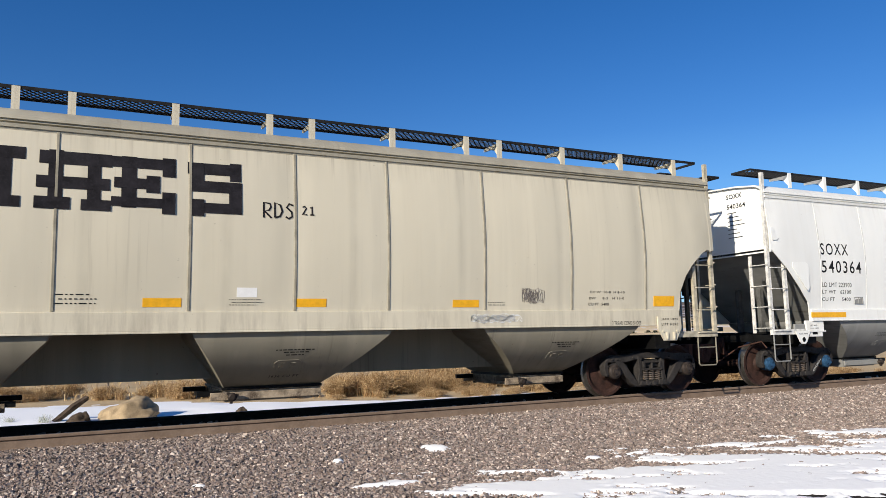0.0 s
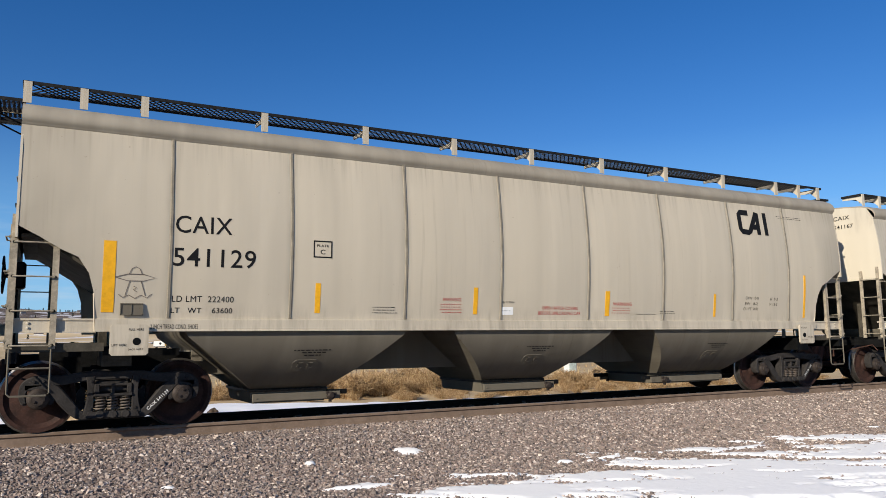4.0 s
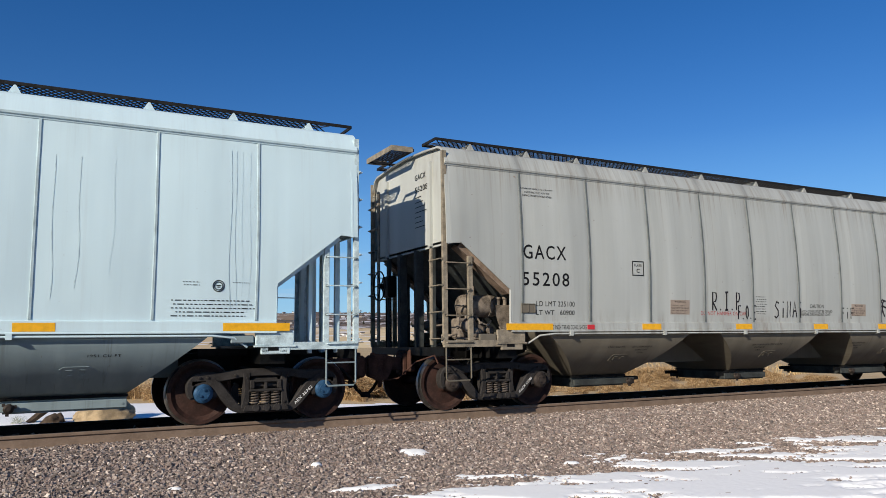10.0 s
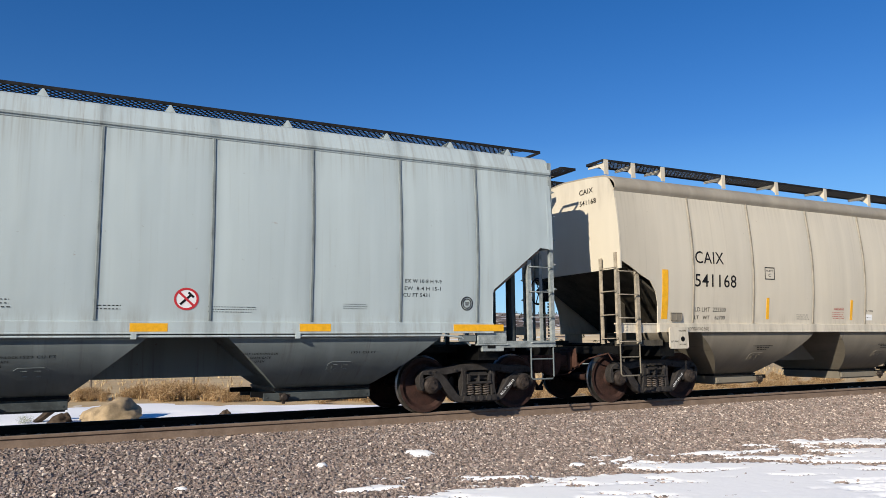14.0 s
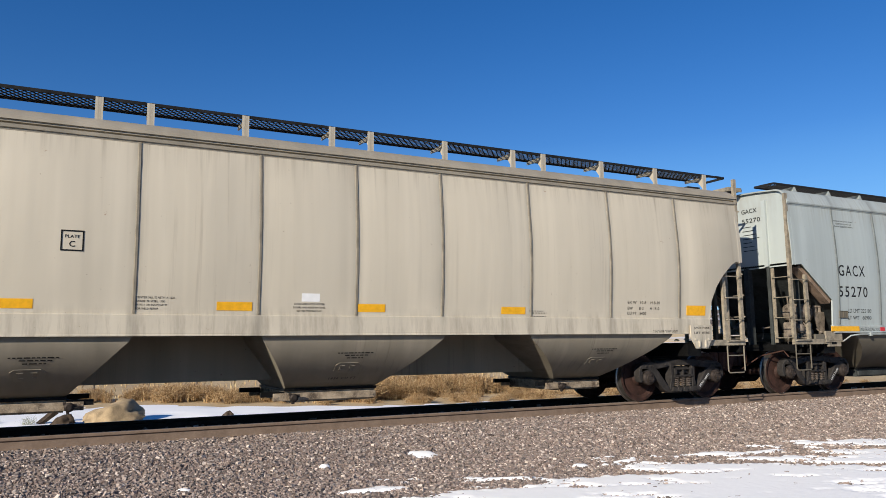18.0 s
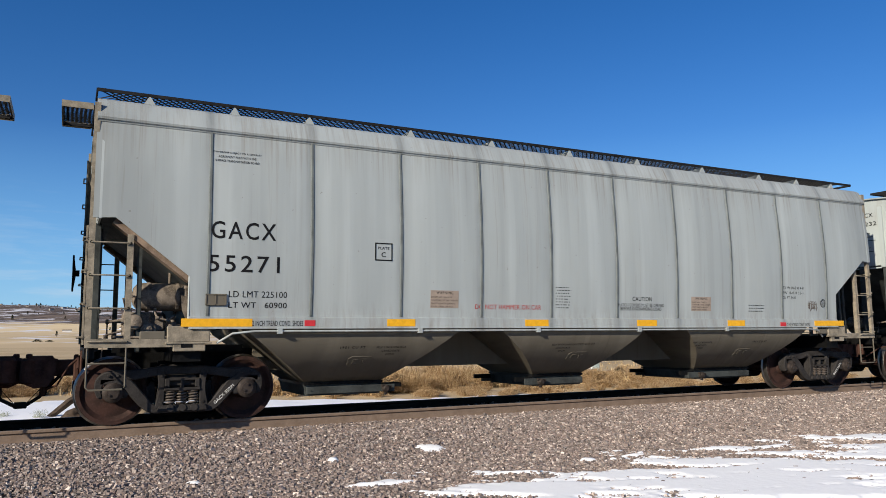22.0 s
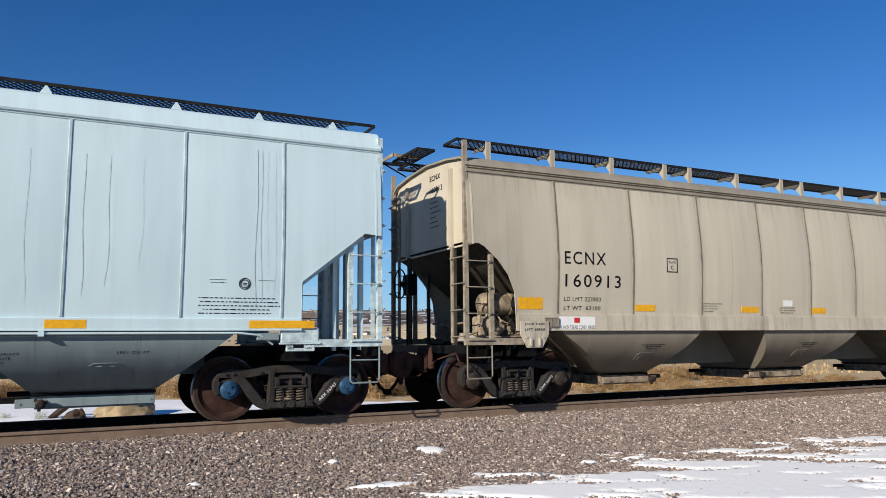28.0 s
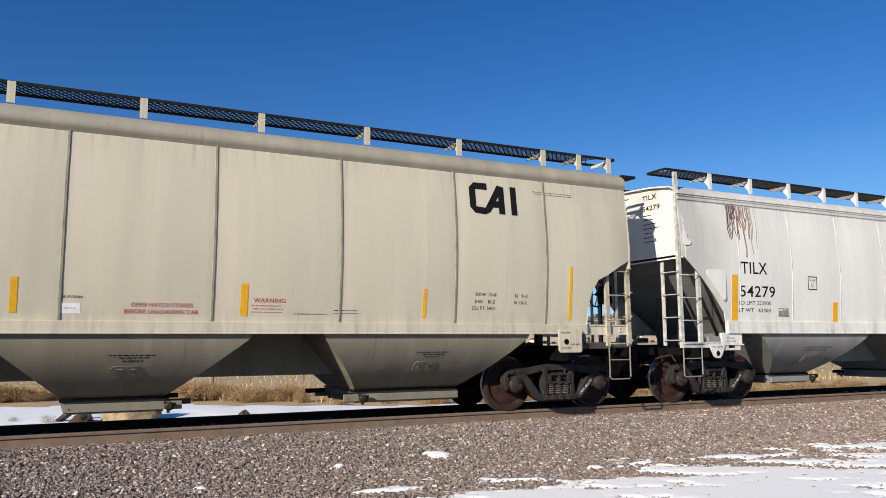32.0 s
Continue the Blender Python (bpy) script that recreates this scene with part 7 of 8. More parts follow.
    part("brake_wheel", "brake_wheel", brake_wheel, BLACK, w, (-0.06, 0, 0.05))
    for e in (-1, 1):
        x = e * (n / 2 - 1.27)
        bogie(c, x, cap)
        if names[0]:
            arm_print(c, x, " ".join(names))
        for s in (-1, 1):
            if k in "CS":
                bc = part("bolster_cover", "bolster_cover", cover_plate, P if k == "S" else L, c, (x, s * 1.50, 0), turn=None if s < 0 else FLIP)
                # flat black box stands in for the dark inside the slot
                part("jack_slot", "jack_slot", lambda bm: box(bm, -0.10, 0.05, -0.063, -0.058, 1.05, 1.12, 0.0), BLACK, bc)
                part("uncoupling_bracket", "bolster_bracket", lambda bm: box(bm, -0.62, -0.30, -0.05, 0.0, 1.16, 1.27, 0.012), G, bc)
            elif k == "B":
                jp = part("jack_pad", "jack_plate", jack_plate, P, c, (x - e * 0.12, s * 1.60, 1.21), turn=None if s < 0 else FLIP)
                # flat black disc stands in for the dark inside the hole
                part("jack_hole", "jack_hole", lambda bm: lathe(bm, [(0.001, -0.033), (0.05, -0.033), (0.05, -0.028)], 14, "y"), BLACK, jp, (e * s * 0.09, 0, -0.03))
            else:
                part("jack_pad", "jack_pad", jack_pad, P, c, (x, s * 1.60, 1.18), turn=None if s < 0 else FLIP)
        for words, a, z in () if k != "B" else (("PULL HERE", -0.09, 1.32), ("JACK HERE", -0.09, 1.06), ("LIFT HERE", 0.11, 1.12)):
            a = e * a - 0.10 - e * 0.12
            lettering(c, k, words, x + n / 2 + a, x + n / 2 + a + 0.18, z, z + 0.03, INK, 0.015, lambda zz: 1.634)
        for words, z in () if k != "A" else (("JACK HERE", 1.375), ("LIFT HERE", 1.285)):
            u = x + n / 2
            lettering(c, k, words, u - 0.20, u + 0.20, z, z + 0.045, INK, 0.02, lambda zz: 1.634)
    if k == "S":
        part("corner_rail", ("corner_rail", k), corner_rail(k), GALV, c, (n / 2, 0, 0), "bent grab rail at the roof corner", 50)
    if colour == "bluewhite":
        for e in (-1, 1):
            u = e * (n / 2 - 1.27) + n / 2
            for words, a, z in (("LIFT", -0.18, 1.08), ("HERE", -0.18, 1.03), ("JACK", 0.08, 1.08), ("HERE", 0.08, 1.03)):
                lettering(c, k, words, u + a, u + a + 0.09, z, z + 0.03, INK, 0.015, lambda zz: 1.561)
    if k == "S":
        for e in (-1, 1):
            y = -side_y(k, 2.3, 0.9) - 0.004
            part("gusset_plate", ("gusset_plate", e), lambda bm, e=e: (gusset(bm), bmesh.ops.transform(bm, matrix=Matrix.Diagonal((-e, 1, 1, 1)), verts=bm.verts[:])), P, c, (e * n / 2, y, 0), "rounded reinforcing plate")
            part("gusset_plate", ("small_gusset", e), lambda bm, e=e: (small_gusset(bm), bmesh.ops.transform(bm, matrix=Matrix.Diagonal((-e, 1, 1, 1)), verts=bm.verts[:])), P, c, (e * n / 2, -side_y(k, 3.1) - 0.001, 0), "rounded reinforcing plate")
            part("pull_lug", "pull_lug", pull_lug, P, c, (e * (n / 2 - 0.85), -1.56, 1.04))
            # black disc on the lug in place of its hole's dark inside
            part("lug_hole", "lug_hole", lambda bm: lathe(bm, [(0.001, -0.032), (0.05, -0.032), (0.05, -0.026)], 14, "y"), BLACK, c, (e * (n / 2 - 0.85), -1.56, 0.95))
            u = e * (n / 2 - 0.85) + n / 2
            lettering(c, k, "PULL HERE", u - 0.13, u + 0.13, 1.055, 1.085, INK, 0.015, lambda zz: 1.588)
            u = e * (n / 2 - 1.27) + n / 2
            lettering(c, k, "LIFT AND", u - 0.16, u + 0.06, 1.22, 1.25, INK, 0.015, lambda zz: 1.558)
            lettering(c, k, "JACK HERE", u - 0.16, u + 0.10, 1.16, 1.19, INK, 0.015, lambda zz: 1.558)
    if k == "C":
        for e in (-1, 1):
            for s in (-1, 1):
                part("slope_flange", ("slope_flange", s), lambda bm, s=s: prism(bm, [(0.27, 2.70), (0.33, 2.775), (1.30, 2.015), (1.25, 1.94)], min(s * 1.52, s * 1.30), max(s * 1.52, s * 1.30)), FLANGE if colour != "bluewhite" else P, c, (e * n / 2, 0, 0), "rust-stained edge flange, sunlit tone put into its colour", turn=Matrix() if e < 0 else FLIP)
        part("train_line", ("train_line", k), sill_pipe(k), P, c, smooth=50)
    part("card_board", "card_board", card_board, G, c, ({"A": 1.64, "B": 1.41, "C": 1.61, "S": 2.73}[k] - n / 2, -side_y(k, 1.65) - (0.004 if k != "A" else 0.04), {"A": 1.43, "B": 1.60, "C": 1.70, "S": 1.76}[k]))
    if names[0]:
        a = -0.30 if k == "C" else -0.05 if k == "A" else -0.5
        end_lettering(c, k, names[0], a, a - 0.42, 4.02, 4.12)
        end_lettering(c, k, names[1], a, a - 0.50, 3.80, 3.90)
        if k != "B":
            part("small_print", ("end_print", k), lambda bm: [bm.faces.new([bm.verts.new((0.092, a - d, z)) for d, z in ((0, 3.70 - 0.09 * i), (0.24 + 0.07 * (i * 5 % 4), 3.70 - 0.09 * i), (0.24 + 0.07 * (i * 5 % 4), 3.714 - 0.09 * i), (0, 3.714 - 0.09 * i))]) for i in range(7)], INK, c, (-n / 2, 0, 0), "small printed notice")
    for u0, u1, z0, z1 in stripes:
        part("reflective_strip", ("strip", k, u0, u1, z0, z1), slab(None, u0, u1, z0, z1, k), tape, c, label="amber reflective strip")
    for m in marks:
        kind, u0, u1, z0, z1 = m[0], *m[1:5]
        ink = {"r": INKRED, "w": INKWHITE}.get(m[6] if len(m) > 6 else "", INK)
        if kind == "|":
            part("small_print", ("print", k, u0, u1, z0, z1), bars(u0, u1, z0, z1, k, m[5], int(u0 * 100)), ink, c, label="small printed notice")
        elif kind == "#":
            part("panel", ("panel", k, u0, u1, z0, z1), slab(None, u0, u1, z0, z1, k, lift=0.002 if m[5] != REDTAG else 0.005), m[5], c)
        elif callable(kind):
            kind(c, k, u0, u1, z0, z1)
        else:
            kind = kind.format(*names, *fill)
            lettering(c, k, kind, u0, u1, z0, z1, ink, (m[5] if len(m) > 5 else 0.012) * (0.62 if z1 - z0 > 0.2 and k != "B" else 0.8))
    return c

# ------------------------------------------------------------------ the train, from front to back
C = {"A": ((0.99, 1.48, 1.65, 1.85), (3.51, 3.98, 1.64, 1.76), (6.21, 6.70, 1.64, 1.76), (8.25, 8.73, 1.64, 1.76), (10.82, 11.30, 1.63, 1.75), (14.99, 15.48, 1.64, 1.83)),
     "S": ((1.15, 2.25, 1.40, 1.51), (4.62, 5.08, 1.41, 1.52), (7.10, 7.55, 1.41, 1.52), (9.75, 10.2, 1.41, 1.52), (12.25, 12.7, 1.41, 1.52), (14.95, 15.8, 1.40, 1.51)),
     "B": ((1.04, 1.19, 1.56, 2.49), (3.92, 4.00, 1.57, 2.01), (6.64, 6.72, 1.57, 2.01), (9.44, 9.54, 1.56, 2.01), (12.24, 12.30, 1.56, 2.01), (15.00, 15.06, 1.55, 2.47)),
     "C": ((1.16, 2.11, 1.33, 1.44), (4.15, 4.62, 1.33, 1.44), (6.64, 7.11, 1.33, 1.44), (9.05, 9.52, 1.33, 1.44), (11.33, 11.80, 1.33, 1.44), (13.86, 14.80, 1.33, 1.44))}
LABEL = "{} covered hopper wagon rolling on the track"


MARK_GACX = [
    ("{0}", 1.52, 2.42, 2.548, 2.795, 0.02),
    ("{1}", 1.49, 2.48, 2.086, 2.322, 0.02),
    ("LD LMT 225100", 1.78, 2.60, 1.737, 1.826),
    ("LT WT   60900", 1.78, 2.60, 1.589, 1.671),
    *block(("OWNERSHIP SUBJECT TO A SECURITY", "AGREEMENT FILED WITH THE", "SURFACE TRANSPORTATION BOARD"), 1.52, 2.20, 3.649, 3.802, 0.012, "", True),
    (plate, 3.95, 4.22, 2.339, 2.596),
    (warning, 4.89, 5.39, 1.618, 1.897),
    ("DO NOT HAMMER ON CAR", 5.70, 6.98, 1.608, 1.686, 0.012, "r"),
    ("|", 7.28, 7.60, 1.621, 2.021, 8),
    ("CAUTION", 8.97, 9.43, 1.783, 1.862),
    ("HATCH COVERS MUST BE OPENED", 8.65, 9.73, 1.682, 1.740, 0.01),
    ("BEFORE DISCHARGING LOAD", 8.70, 9.66, 1.614, 1.672, 0.01),
    (warning, 10.41, 10.92, 1.617, 1.886),
    ("|", 11.95, 12.40, 1.596, 1.770, 3),
    ("EX W 10-8 H 4-8", 12.96, 13.57, 2.085, 2.142, 0.01),
    ("EW  8-4 H 15-1", 12.95, 13.56, 1.984, 2.040, 0.01),
    ("CU FT 5431", 12.94, 13.33, 1.883, 1.939, 0.01),
    (seal, 14.08, 14.28, 1.725, 1.888),
    ("2 INCH TREAD COND. SHOES", 2.11, 2.84, 1.338, 1.413, 0.012),
    ("#", 2.86, 3.02, 1.336, 1.421, REDTAG),
    ("#", 12.82, 12.99, 1.302, 1.402, REDTAG),
    ("2 INCH TREAD COND. SHOES", 13.02, 13.70, 1.312, 1.391, 0.012),
]
MARK_NKLX = [
    ("NKLX", 1.57, 2.43, 2.861, 3.108, 0.02),
    ("200618", 1.54, 2.65, 2.436, 2.689, 0.02),
    ("LD LMT 225500", 1.93, 2.68, 1.754, 1.838),
    ("LT WT   60500", 1.92, 2.69, 1.609, 1.685),
    ("102250 KG", 3.00, 3.55, 1.757, 1.837),
    ("27450 KG", 3.04, 3.55, 1.598, 1.678),
    (plate, 3.05, 3.31, 2.634, 2.889),
    (nohammer, 5.83, 6.18, 1.634, 1.940),
    (nohammer, 9.59, 9.91, 1.621, 1.920),
    ("|", 4.40, 5.07, 1.594, 1.721, 3),
    ("|", 7.22, 7.72, 1.611, 1.753, 3),
    ("|", 8.63, 8.97, 1.603, 1.693, 2),
    ("|", 10.04, 10.76, 1.584, 1.688, 3),
    ("|", 12.00, 12.43, 1.653, 1.753, 3),
    ("EX W 10-8 H 9-9", 13.01, 13.64, 2.087, 2.145, 0.01),
    ("EW  8-4 H 15-1", 13.00, 13.63, 1.972, 2.030, 0.01),
    ("CU FT 5431", 12.98, 13.43, 1.868, 1.926, 0.01),
    (seal, 14.01, 14.22, 1.671, 1.884),
    (seal, 1.32, 1.46, 1.692, 1.870),
]
MARK_AEX = [
    ("AEX", 1.53, 2.18, 2.772, 3.027, 0.02),
    ("{1}", 1.51, 2.46, 2.383, 2.628, 0.02),
    ("LD LMT {2}", 1.90, 2.80, 1.928, 2.018),
    ("LT WT   {3}", 1.91, 2.80, 1.778, 1.861),
    ("CU FT     5431", 1.91, 2.80, 1.630, 1.711),
    ("{4} KG", 2.97, 3.59, 1.941, 2.028),
    ("{5} KG", 3.02, 3.59, 1.785, 1.872),
    ("153 CU M", 3.19, 3.70, 1.630, 1.709),
    ("CLOSE HOPPER SLIDES", 7.55, 8.18, 1.769, 1.816, 0.012),
    ("AND ROOF HATCHES", 7.57, 8.15, 1.703, 1.750, 0.012),
    ("BEFORE CAR IS MOVED", 7.53, 8.17, 1.636, 1.683, 0.012),
    ("|", 13.17, 14.35, 1.511, 1.775, 5),
    ("|", 13.31, 13.56, 1.939, 2.020, 2),
    ("|", 13.98, 14.22, 1.986, 2.022, 1),
    (seal, 13.68, 13.89, 1.875, 2.028),
    (seal, 1.28, 1.42, 1.867, 2.020),
]
MARK_CAIX = [
    ("CAIX", 1.92, 2.68, 2.645, 2.886, 0.012),
    ("{1}", 1.90, 3.02, 2.188, 2.442, 0.012),
    ("LD LMT  {2}", 1.91, 2.73, 1.707, 1.791),
    ("LT   WT    {3}", 1.90, 2.72, 1.556, 1.631),
    (plate, 3.88, 4.15, 2.397, 2.633),
    (logo_cai, 13.09, 13.98, 3.291, 3.783),
    ("WARNING", 6.06, 6.40, 1.777, 1.832, 0.01, "r"),
    ("|", 6.02, 6.44, 1.578, 1.750, 4, "r"),
    ("|", 4.84, 5.28, 1.561, 1.690, 3),
    ("JOB F17004", 7.16, 7.45, 1.747, 1.794, 0.01),
    ("#", 7.17, 7.43, 1.567, 1.699, PANELW),
    ("|", 7.20, 7.40, 1.615, 1.652, 1),
    ("OPEN HATCH COVERS", 8.03, 8.81, 1.661, 1.719, 0.012, "r"),
    ("BEFORE UNLOADING CAR", 7.95, 8.88, 1.572, 1.631, 0.012, "r"),
    ("WARNING", 9.62, 10.07, 1.748, 1.811, 0.01, "r"),
    ("|", 9.60, 10.06, 1.593, 1.728, 3, "r"),
    ("|", 10.20, 10.70, 1.576, 1.618, 1),
    ("|", 10.80, 11.21, 1.591, 1.677, 2),
    ("EXW 10-8", 13.17, 13.55, 1.920, 1.978, 0.01),
    ("EW   8-2", 13.16, 13.53, 1.803, 1.862, 0.01),
    ("CU FT 5401", 13.11, 13.54, 1.698, 1.756, 0.01),
    ("H  9-3", 13.91, 14.15, 1.908, 1.968, 0.01),
    ("H 15-2", 13.90, 14.14, 1.801, 1.860, 0.01),
    ("|", 14.32, 15.19, 3.687, 3.762, 2),
    ("2 INCH TREAD COND. SHOES", 1.65, 2.26, 1.338, 1.404, 0.01),
]
MARK_ECNX = [
    ("ECNX", 1.93, 2.82, 2.442, 2.668, 0.02),
    ("{1}", 1.94, 3.16, 2.045, 2.269, 0.02),
    ("LD LMT {2}", 1.92, 2.71, 1.800, 1.874),
    ("LT WT  {3}", 1.92, 2.71, 1.645, 1.718),
    (plate, 4.26, 4.51, 2.382, 2.631),
    *block(("CENTER SILL IS ASTM A 1036", "GRADE 70 STEEL. USE", "E9115-1 OR EQUIVALENT", "FOR WELD REPAIR"), 5.17, 5.66, 1.640, 1.816, 0.01),
    ("#", 7.41, 7.68, 1.780, 1.900, PANELW),
    *block(("CLOSE AND LOCK HOPPER", "DOORS AND ROOF HATCHES", "BEFORE MOVING CAR"), 7.29, 7.77, 1.631, 1.760, 0.01, "", True),
    ("|", 11.38, 11.68, 1.661, 1.713, 1),
]
MARK_SHOES_PANEL = [
    ("#", 1.81, 2.57, 1.300, 1.533, PANELW),
    ("#", 2.12, 2.24, 1.425, 1.514, REDTAG),
    ("2 INCH TREAD COND. SHOES", 1.83, 2.57, 1.314, 1.380, 0.015),
    ("#", 13.93, 14.70, 1.305, 1.509, PANELW),
    ("#", 14.21, 14.35, 1.396, 1.488, REDTAG),
]
MARK_DIMS_A = [
    ("EX W   10-8    H 8-10", 13.53, 14.30, 1.841, 1.894, 0.012),
    ("EW      8-3      H 15-0", 13.53, 14.29, 1.734, 1.787, 0.012),
    ("CU FT   5400", 13.52, 13.97, 1.642, 1.695, 0.012),
    ("|", 11.44, 11.76, 1.570, 1.681, 2),
    ("2 INCH HF COMP SHOES", 14.11, 14.72, 1.298, 1.360, 0.012),
]
MARK_SOXX = [
    ("SOXX", 1.55, 2.43, 2.734, 2.984, 0.02),
    ("540364", 1.55, 2.84, 2.349, 2.613, 0.02),
    ("LD LMT 223900", 1.54, 2.49, 2.046, 2.142),
    ("LT WT   62100", 1.55, 2.47, 1.904, 1.983),
    ("CU FT     5400", 1.54, 2.46, 1.746, 1.825),
    ("WARNING", 6.32, 6.81, 2.117, 2.176, 0.015),
    *block(VIBRATOR, 6.17, 7.00, 1.769, 2.047),
    ("CLOSE HOPPER SLIDES", 5.25, 5.80, 1.911, 1.957, 0.012),
    ("AND ROOF HATCHES", 5.25, 5.79, 1.836, 1.883, 0.012),
    ("BEFORE CAR IS MOVED", 5.24, 5.84, 1.762, 1.809, 0.012),
    ("DO NOT HAMMER ON CAR", 5.40, 6.74, 1.448, 1.532, 0.015),
    ("VENT CAR WHEN UNLOADING", 7.99, 9.01, 1.484, 1.545, 0.01),
    ("DO NOT HAMMER ON CAR", 10.32, 11.71, 1.453, 1.530, 0.012),
    ("WARNING", 10.08, 10.59, 2.115, 2.181, 0.012),
    *block(VIBRATOR, 9.91, 10.87, 1.771, 2.068),
    *block(("CLOSE HOPPER SLIDES", "AND ROOF HATCHES", "BEFORE CAR IS MOVED"), 11.08, 11.74, 1.767, 1.949),
    *block(("CONDITIONALLY", "APPROVED", "CONTROL VALVE", "IF DEFECTIVE, SEE", "AAR F.M. RULE 4"), 13.44, 13.92, 1.731, 2.080, 0.012, "", True),
    ("|", 14.40, 14.60, 1.90, 2.02, 3),
    ("LOT #52195", 15.08, 15.36, 1.965, 2.015, 0.012),
    ("EXTERIOR PAINT", 14.70, 15.06, 1.815, 1.86, 0.012),
    ("|", 14.70, 15.22, 1.75, 1.80, 1),
    ("PAINT APPLIED: 11 -22", 14.70, 15.24, 1.68, 1.725, 0.012),
    ("#", 14.71, 15.02, 1.940, 2.016, PANELW),
]
MARK_TILX = [
    ("TILX", 1.55, 2.27, 2.504, 2.740, 0.018),
    ("54279", 1.51, 2.48, 2.046, 2.269, 0.018),
    ("LD LMT 222800", 1.49, 2.37, 1.890, 1.968),
    ("LT WT   63300", 1.48, 2.36, 1.747, 1.824),
    (plate, 3.47, 3.73, 2.243, 2.504),
]
MARK_RDS = [
    ("|", 5.18, 5.66, 1.660, 1.831, 3),
    ("#", 7.43, 7.71, 1.776, 1.910, PANELW),
    ("|", 7.33, 7.81, 1.651, 1.760, 3),
    ("EX W  10-8  H 8-10", 13.54, 14.30, 1.873, 1.913, 0.01),
    ("EW     8-3   H 15-0", 13.52, 14.29, 1.764, 1.803, 0.01),
    ("CU FT  5400", 13.50, 13.95, 1.655, 1.704, 0.01),
    ("2 TREAD COND SHOES", 13.99, 14.65, 1.304, 1.374, 0.01),
    ("|", 11.47, 11.84, 1.647, 1.730, 2),
]

BLK, WHT = SPRAY, INKWHITE
FIGURE = (((0.5, 0.95), (0.3, 0.85), (0.45, 0.75), (0.65, 0.85), (0.5, 0.95)), ((0.5, 0.75), (0.45, 0.4), (0.2, 0.0)), ((0.45, 0.4), (0.7, 0.02)), ((0.1, 0.55), (0.5, 0.6), (0.95, 0.5)), ((0.55, 0.9), (0.9, 0.85)))
ARCS = (((0.0, 0.55), (0.1, 0.4), (0.28, 0.2)), ((0.1, 1.0), (0.2, 0.88)), ((0.62, 0.85), (0.70, 1.0), (0.84, 0.95), (0.86, 0.8)), ((0.62, 0.85), (0.7, 0.4), (0.95, 0.05)), ((0.15, 0.2), (0.5, 0.1), (0.9, 0.08)))
car(-5.37, "A", "cream", "cream steel covered hopper wagon with big black block graffiti", MARK_RDS + [(block_piece, 6.75, 7.48, 2.88, 3.67), (hand_letters("RDS", 0.028, BLK), 7.79, 8.27, 2.918, 3.139), (hand_letters("21", 0.022, BLK), 8.36, 8.57, 2.981, 3.107), (scrawl(3, 0.008, SCRATCH, 9), 12.12, 12.57, 1.665, 1.967), (scrawl(4, 0.012, INKWHITE, 11), 11.14, 12.10, 1.36, 1.53)], C["A"])
car(12.73, "S", "white", LABEL.format("clean white steel"), MARK_SOXX, C["S"], CAPBLUE, names=("SOXX", "540364"))
car(31.20, "B", "tan", LABEL.format("tan grimy steel"), MARK_CAIX + [(saucer, 1.19, 1.69, 1.726, 2.168)], C["B"], names=("CAIX", "541129"), fill=("222400", "63600"))
car(49.06, "B", "tan2", LABEL.format("tan steel faintly tagged"), MARK_CAIX + [(scrawl(5, 0.010, SCRATCH, 10), 11.30, 12.48, 1.525, 1.835), (scrawl(6, 0.008, SCRATCH, 8), 12.70, 13.53, 1.567, 1.751)], C["B"][:4] + ((12.33, 12.42, 1.56, 2.01), (15.25, 15.36, 1.55, 2.47)), names=("CAIX", "541167"), fill=("223100", "62900"))
car(66.90, "C", "bluewhite", LABEL.format("pale blue-white steel"), MARK_AEX + [(drips(7, 4, CREASE, 0.010, 0.1), 13.9, 14.25, 1.56, 3.9), (drips(8, 5, CREASE, 0.009, 0.3), 10.2, 12.8, 1.56, 3.6), (drips(9, 4, CREASE, 0.009, 0.5), 4.6, 8.4, 1.56, 3.9)], C["C"], CAPBLUE, names=("AEX", "36762"), fill=("225100", "60900", "102100", "27600"))
bay_tag(car(84.25, "C", "warmgrey", "grey streaked covered hopper wagon with black scrawled graffiti", MARK_GACX + [(hand_letters("R.I.P", 0.035, BLK), 6.02, 6.84, 1.70, 2.06), (hand_letters("F.O.E", 0.035, BLK), 6.74, 7.30, 1.53, 1.80), (hand_letters("SiNAi", 0.032, BLK), 7.83, 8.79, 1.56, 1.90), (hand_letters("FiF", 0.028, BLK), 10.04, 10.53, 1.56, 1.80), (sketch("figure", FIGURE, 0.04, BLK), 11.45, 11.72, 1.60, 2.03), (sketch("figure", FIGURE, 0.045, BLK), 11.82, 12.12, 1.58, 1.96), (hand_letters("HaiLO", 0.026, BLK), 12.14, 12.86, 1.53, 1.76), (hand_letters("F2", 0.022, BLK), 13.02, 13.24, 1.62, 1.75)], C["C"], names=("GACX", "55208")), "C", 2)
car(101.72, "C", "lightgrey", LABEL.format("light grey streaked steel"), MARK_NKLX, C["C"], names=("NKLX", "200618"))
car(119.01, "B", "tan2", LABEL.format("tan steel"), MARK_CAIX, C["B"], names=("CAIX", "541168"), fill=("223300", "62700"))
car(136.80, "A", "taupe", LABEL.format("taupe streaked steel"), MARK_ECNX + MARK_DIMS_A, C["A"], names=("ECNX", "160912"), fill=("224000", "62000"))
car(154.84, "C", "grey", LABEL.format("grey streaked steel"), MARK_GACX, C["C"], names=("GACX", "55270"))
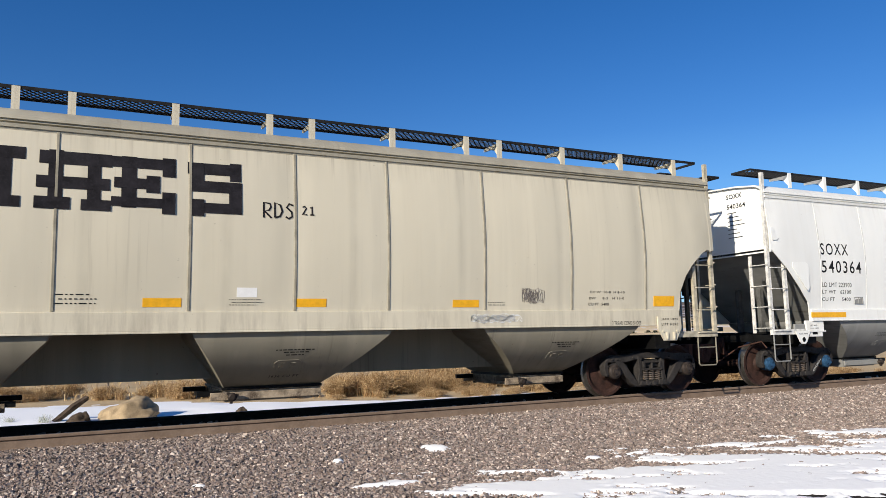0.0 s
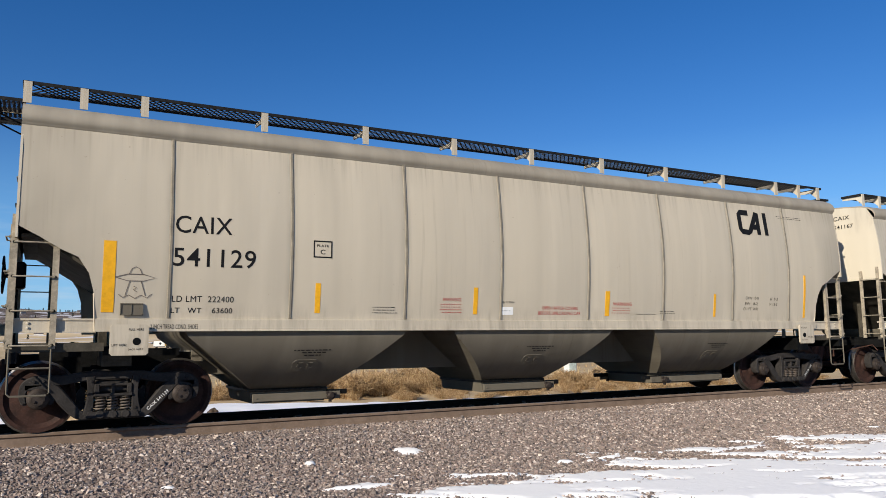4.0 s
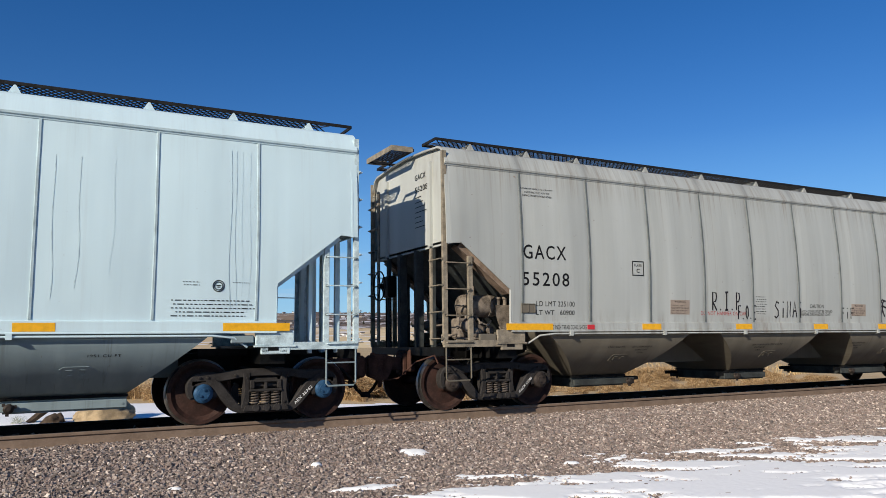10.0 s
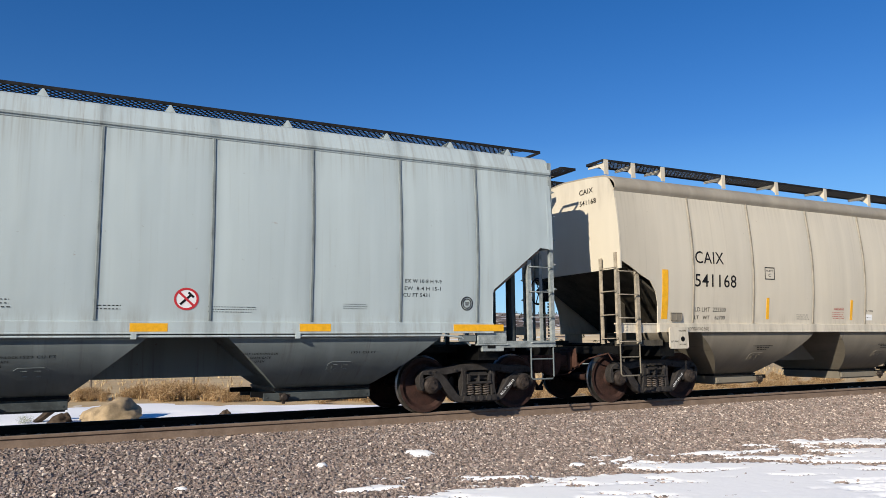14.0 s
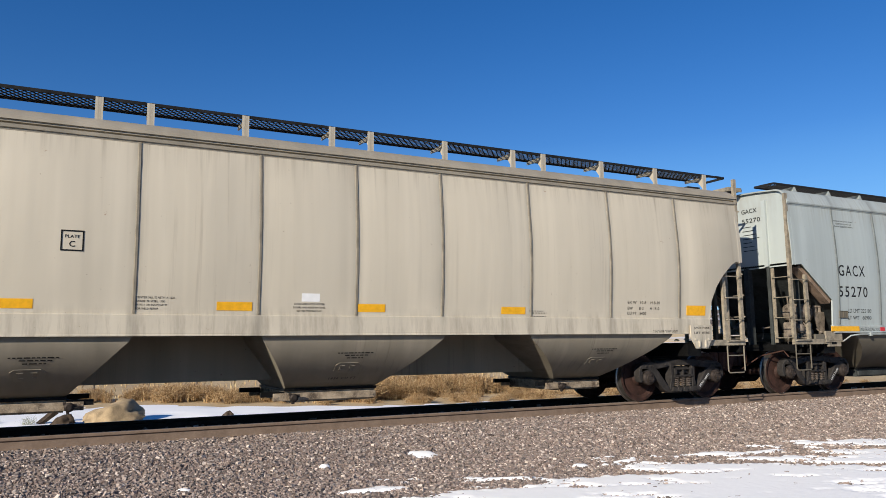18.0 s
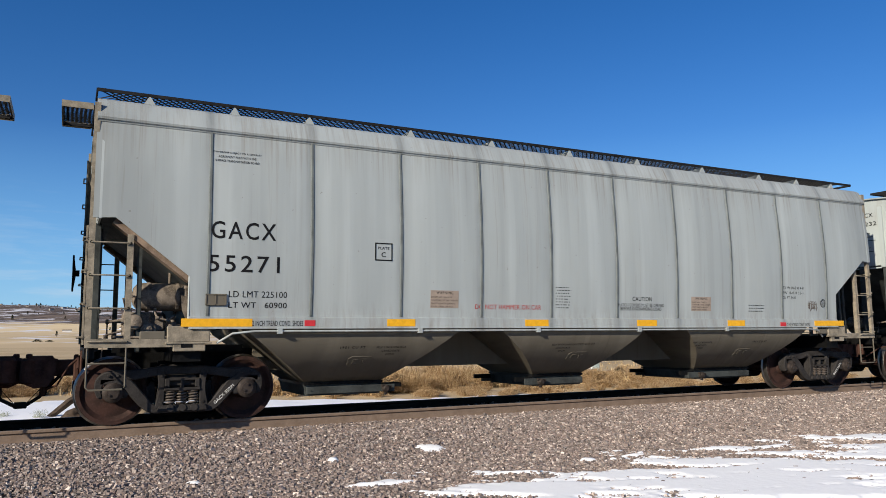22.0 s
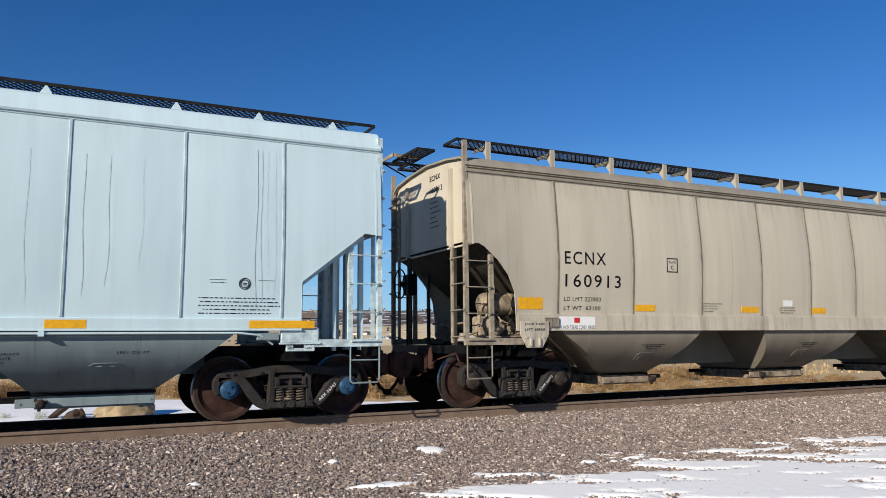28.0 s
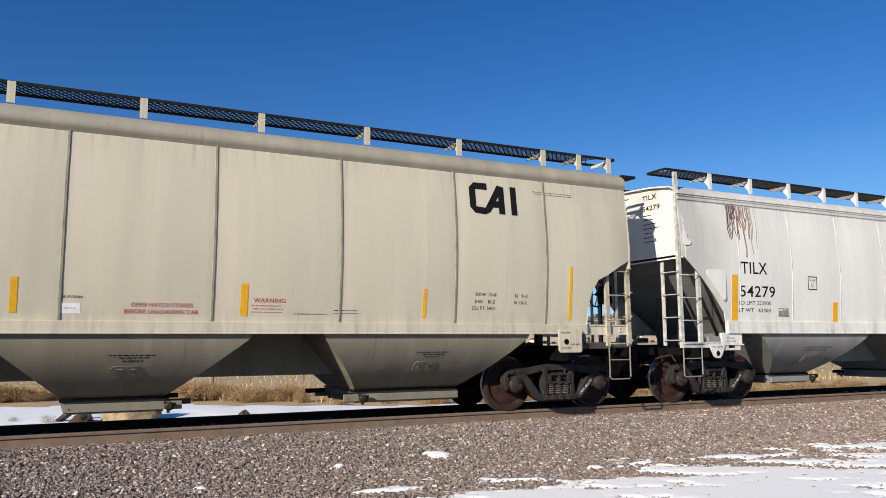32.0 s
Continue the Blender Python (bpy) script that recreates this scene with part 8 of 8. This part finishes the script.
car(172.20, "C", "grey2", LABEL.format("grey rain-streaked steel"), MARK_GACX + [(scrawl(12, 0.012, SCRATCH, 4), 13.70, 14.0, 1.62, 1.86)], C["C"], names=("GACX", "55271"))
car(189.52, "C", "grey", "grey covered hopper wagon with a red sprayed crown", MARK_GACX + [(crown, 2.61, 4.59, 1.333, 2.570), (sketch("arcs", ARCS, 0.026, WHT), 5.93, 6.78, 1.677, 2.208), (hand_letters("KAN", 0.02, WHT), 6.2, 6.65, 1.69, 1.86), (hand_letters("DBK", 0.018, BLK), 9.56, 10.16, 1.54, 2.0), (hand_letters("RDS", 0.022, BLK), 10.90, 11.89, 1.58, 1.95), (scrawl(16, 0.014, BLK, 7), 12.41, 13.50, 1.53, 2.01)], C["C"], names=("GACX", "55232"))
car(206.85, "C", "bluewhite", LABEL.format("pale blue-white steel"), MARK_AEX + [(drips(7, 4, CREASE, 0.010, 0.1), 13.9, 14.25, 1.56, 3.9), (drips(8, 5, CREASE, 0.009, 0.3), 10.2, 12.8, 1.56, 3.6), (drips(9, 4, CREASE, 0.009, 0.5), 4.6, 8.4, 1.56, 3.9)], C["C"], CAPBLUE, names=("AEX", "36747"), fill=("225000", "61000", "102050", "27650"))
car(224.17, "A", "taupe", LABEL.format("taupe streaked steel"), MARK_ECNX + MARK_SHOES_PANEL + MARK_DIMS_A[:4], C["A"], names=("ECNX", "160913"), fill=("223900", "62100"))
car(242.05, "B", "cream", LABEL.format("cream steel"), [(m[0], m[1] + 0.09, m[2] + 0.09, *m[3:]) for m in MARK_CAIX[:4]] + MARK_CAIX[4:], C["B"], names=("CAIX", "541114"), fill=("223000", "63000"))
car(259.62, "S", "dirtywhite", LABEL.format("rust-stained white steel"), MARK_TILX + [(drips(3, 13, RUNS), 1.34, 1.92, 2.78, 3.86), (drips(4, 9, RUNDARK), 1.28, 1.55, 3.1, 3.88), (drips(5, 6, RUNPALE), 1.5, 2.1, 3.0, 3.88)], ((1.29, 1.45, 1.569, 2.474), (4.23, 4.39, 1.546, 1.988)), names=("TILX", "54279"))

# distance that the train has rolled
ROLL = [(0, 0.0), (1, 7.917), (2, 15.809), (3, 23.692), (4, 31.542), (5.5, 43.30), (7, 55.055), (8, 62.921), (9, 70.774), (10, 78.600), (11, 86.414), (12, 94.253), (13, 102.083), (14, 109.886), (15.5, 121.58), (17, 133.273), (18, 141.060), (19, 148.807), (20, 156.556), (21, 164.286), (22, 171.988), (23, 179.711), (24, 187.457), (25, 195.199), (26.5, 206.82), (28, 218.441), (29, 226.184), (30, 233.930), (31, 241.681), (32, 249.436)]


def rolled(t):
    return float(np.interp(t, [a for a, _ in ROLL], [b for _, b in ROLL]))


def motions():
    for c, x in CARS:
        walk(c, [(t, pose(x - d, 0, 0)) for t, d in ROLL])
    times = [i / 15 for i in range(32 * 15 + 1)]
    turns = [(t, math.degrees(rolled(t) / 0.457)) for t in times]
    for w, x, c in WHEELS:
        walk(w, [(t, pose(x, 0, 0.457, 0, -a, 0)) for t, a in turns])


motions()
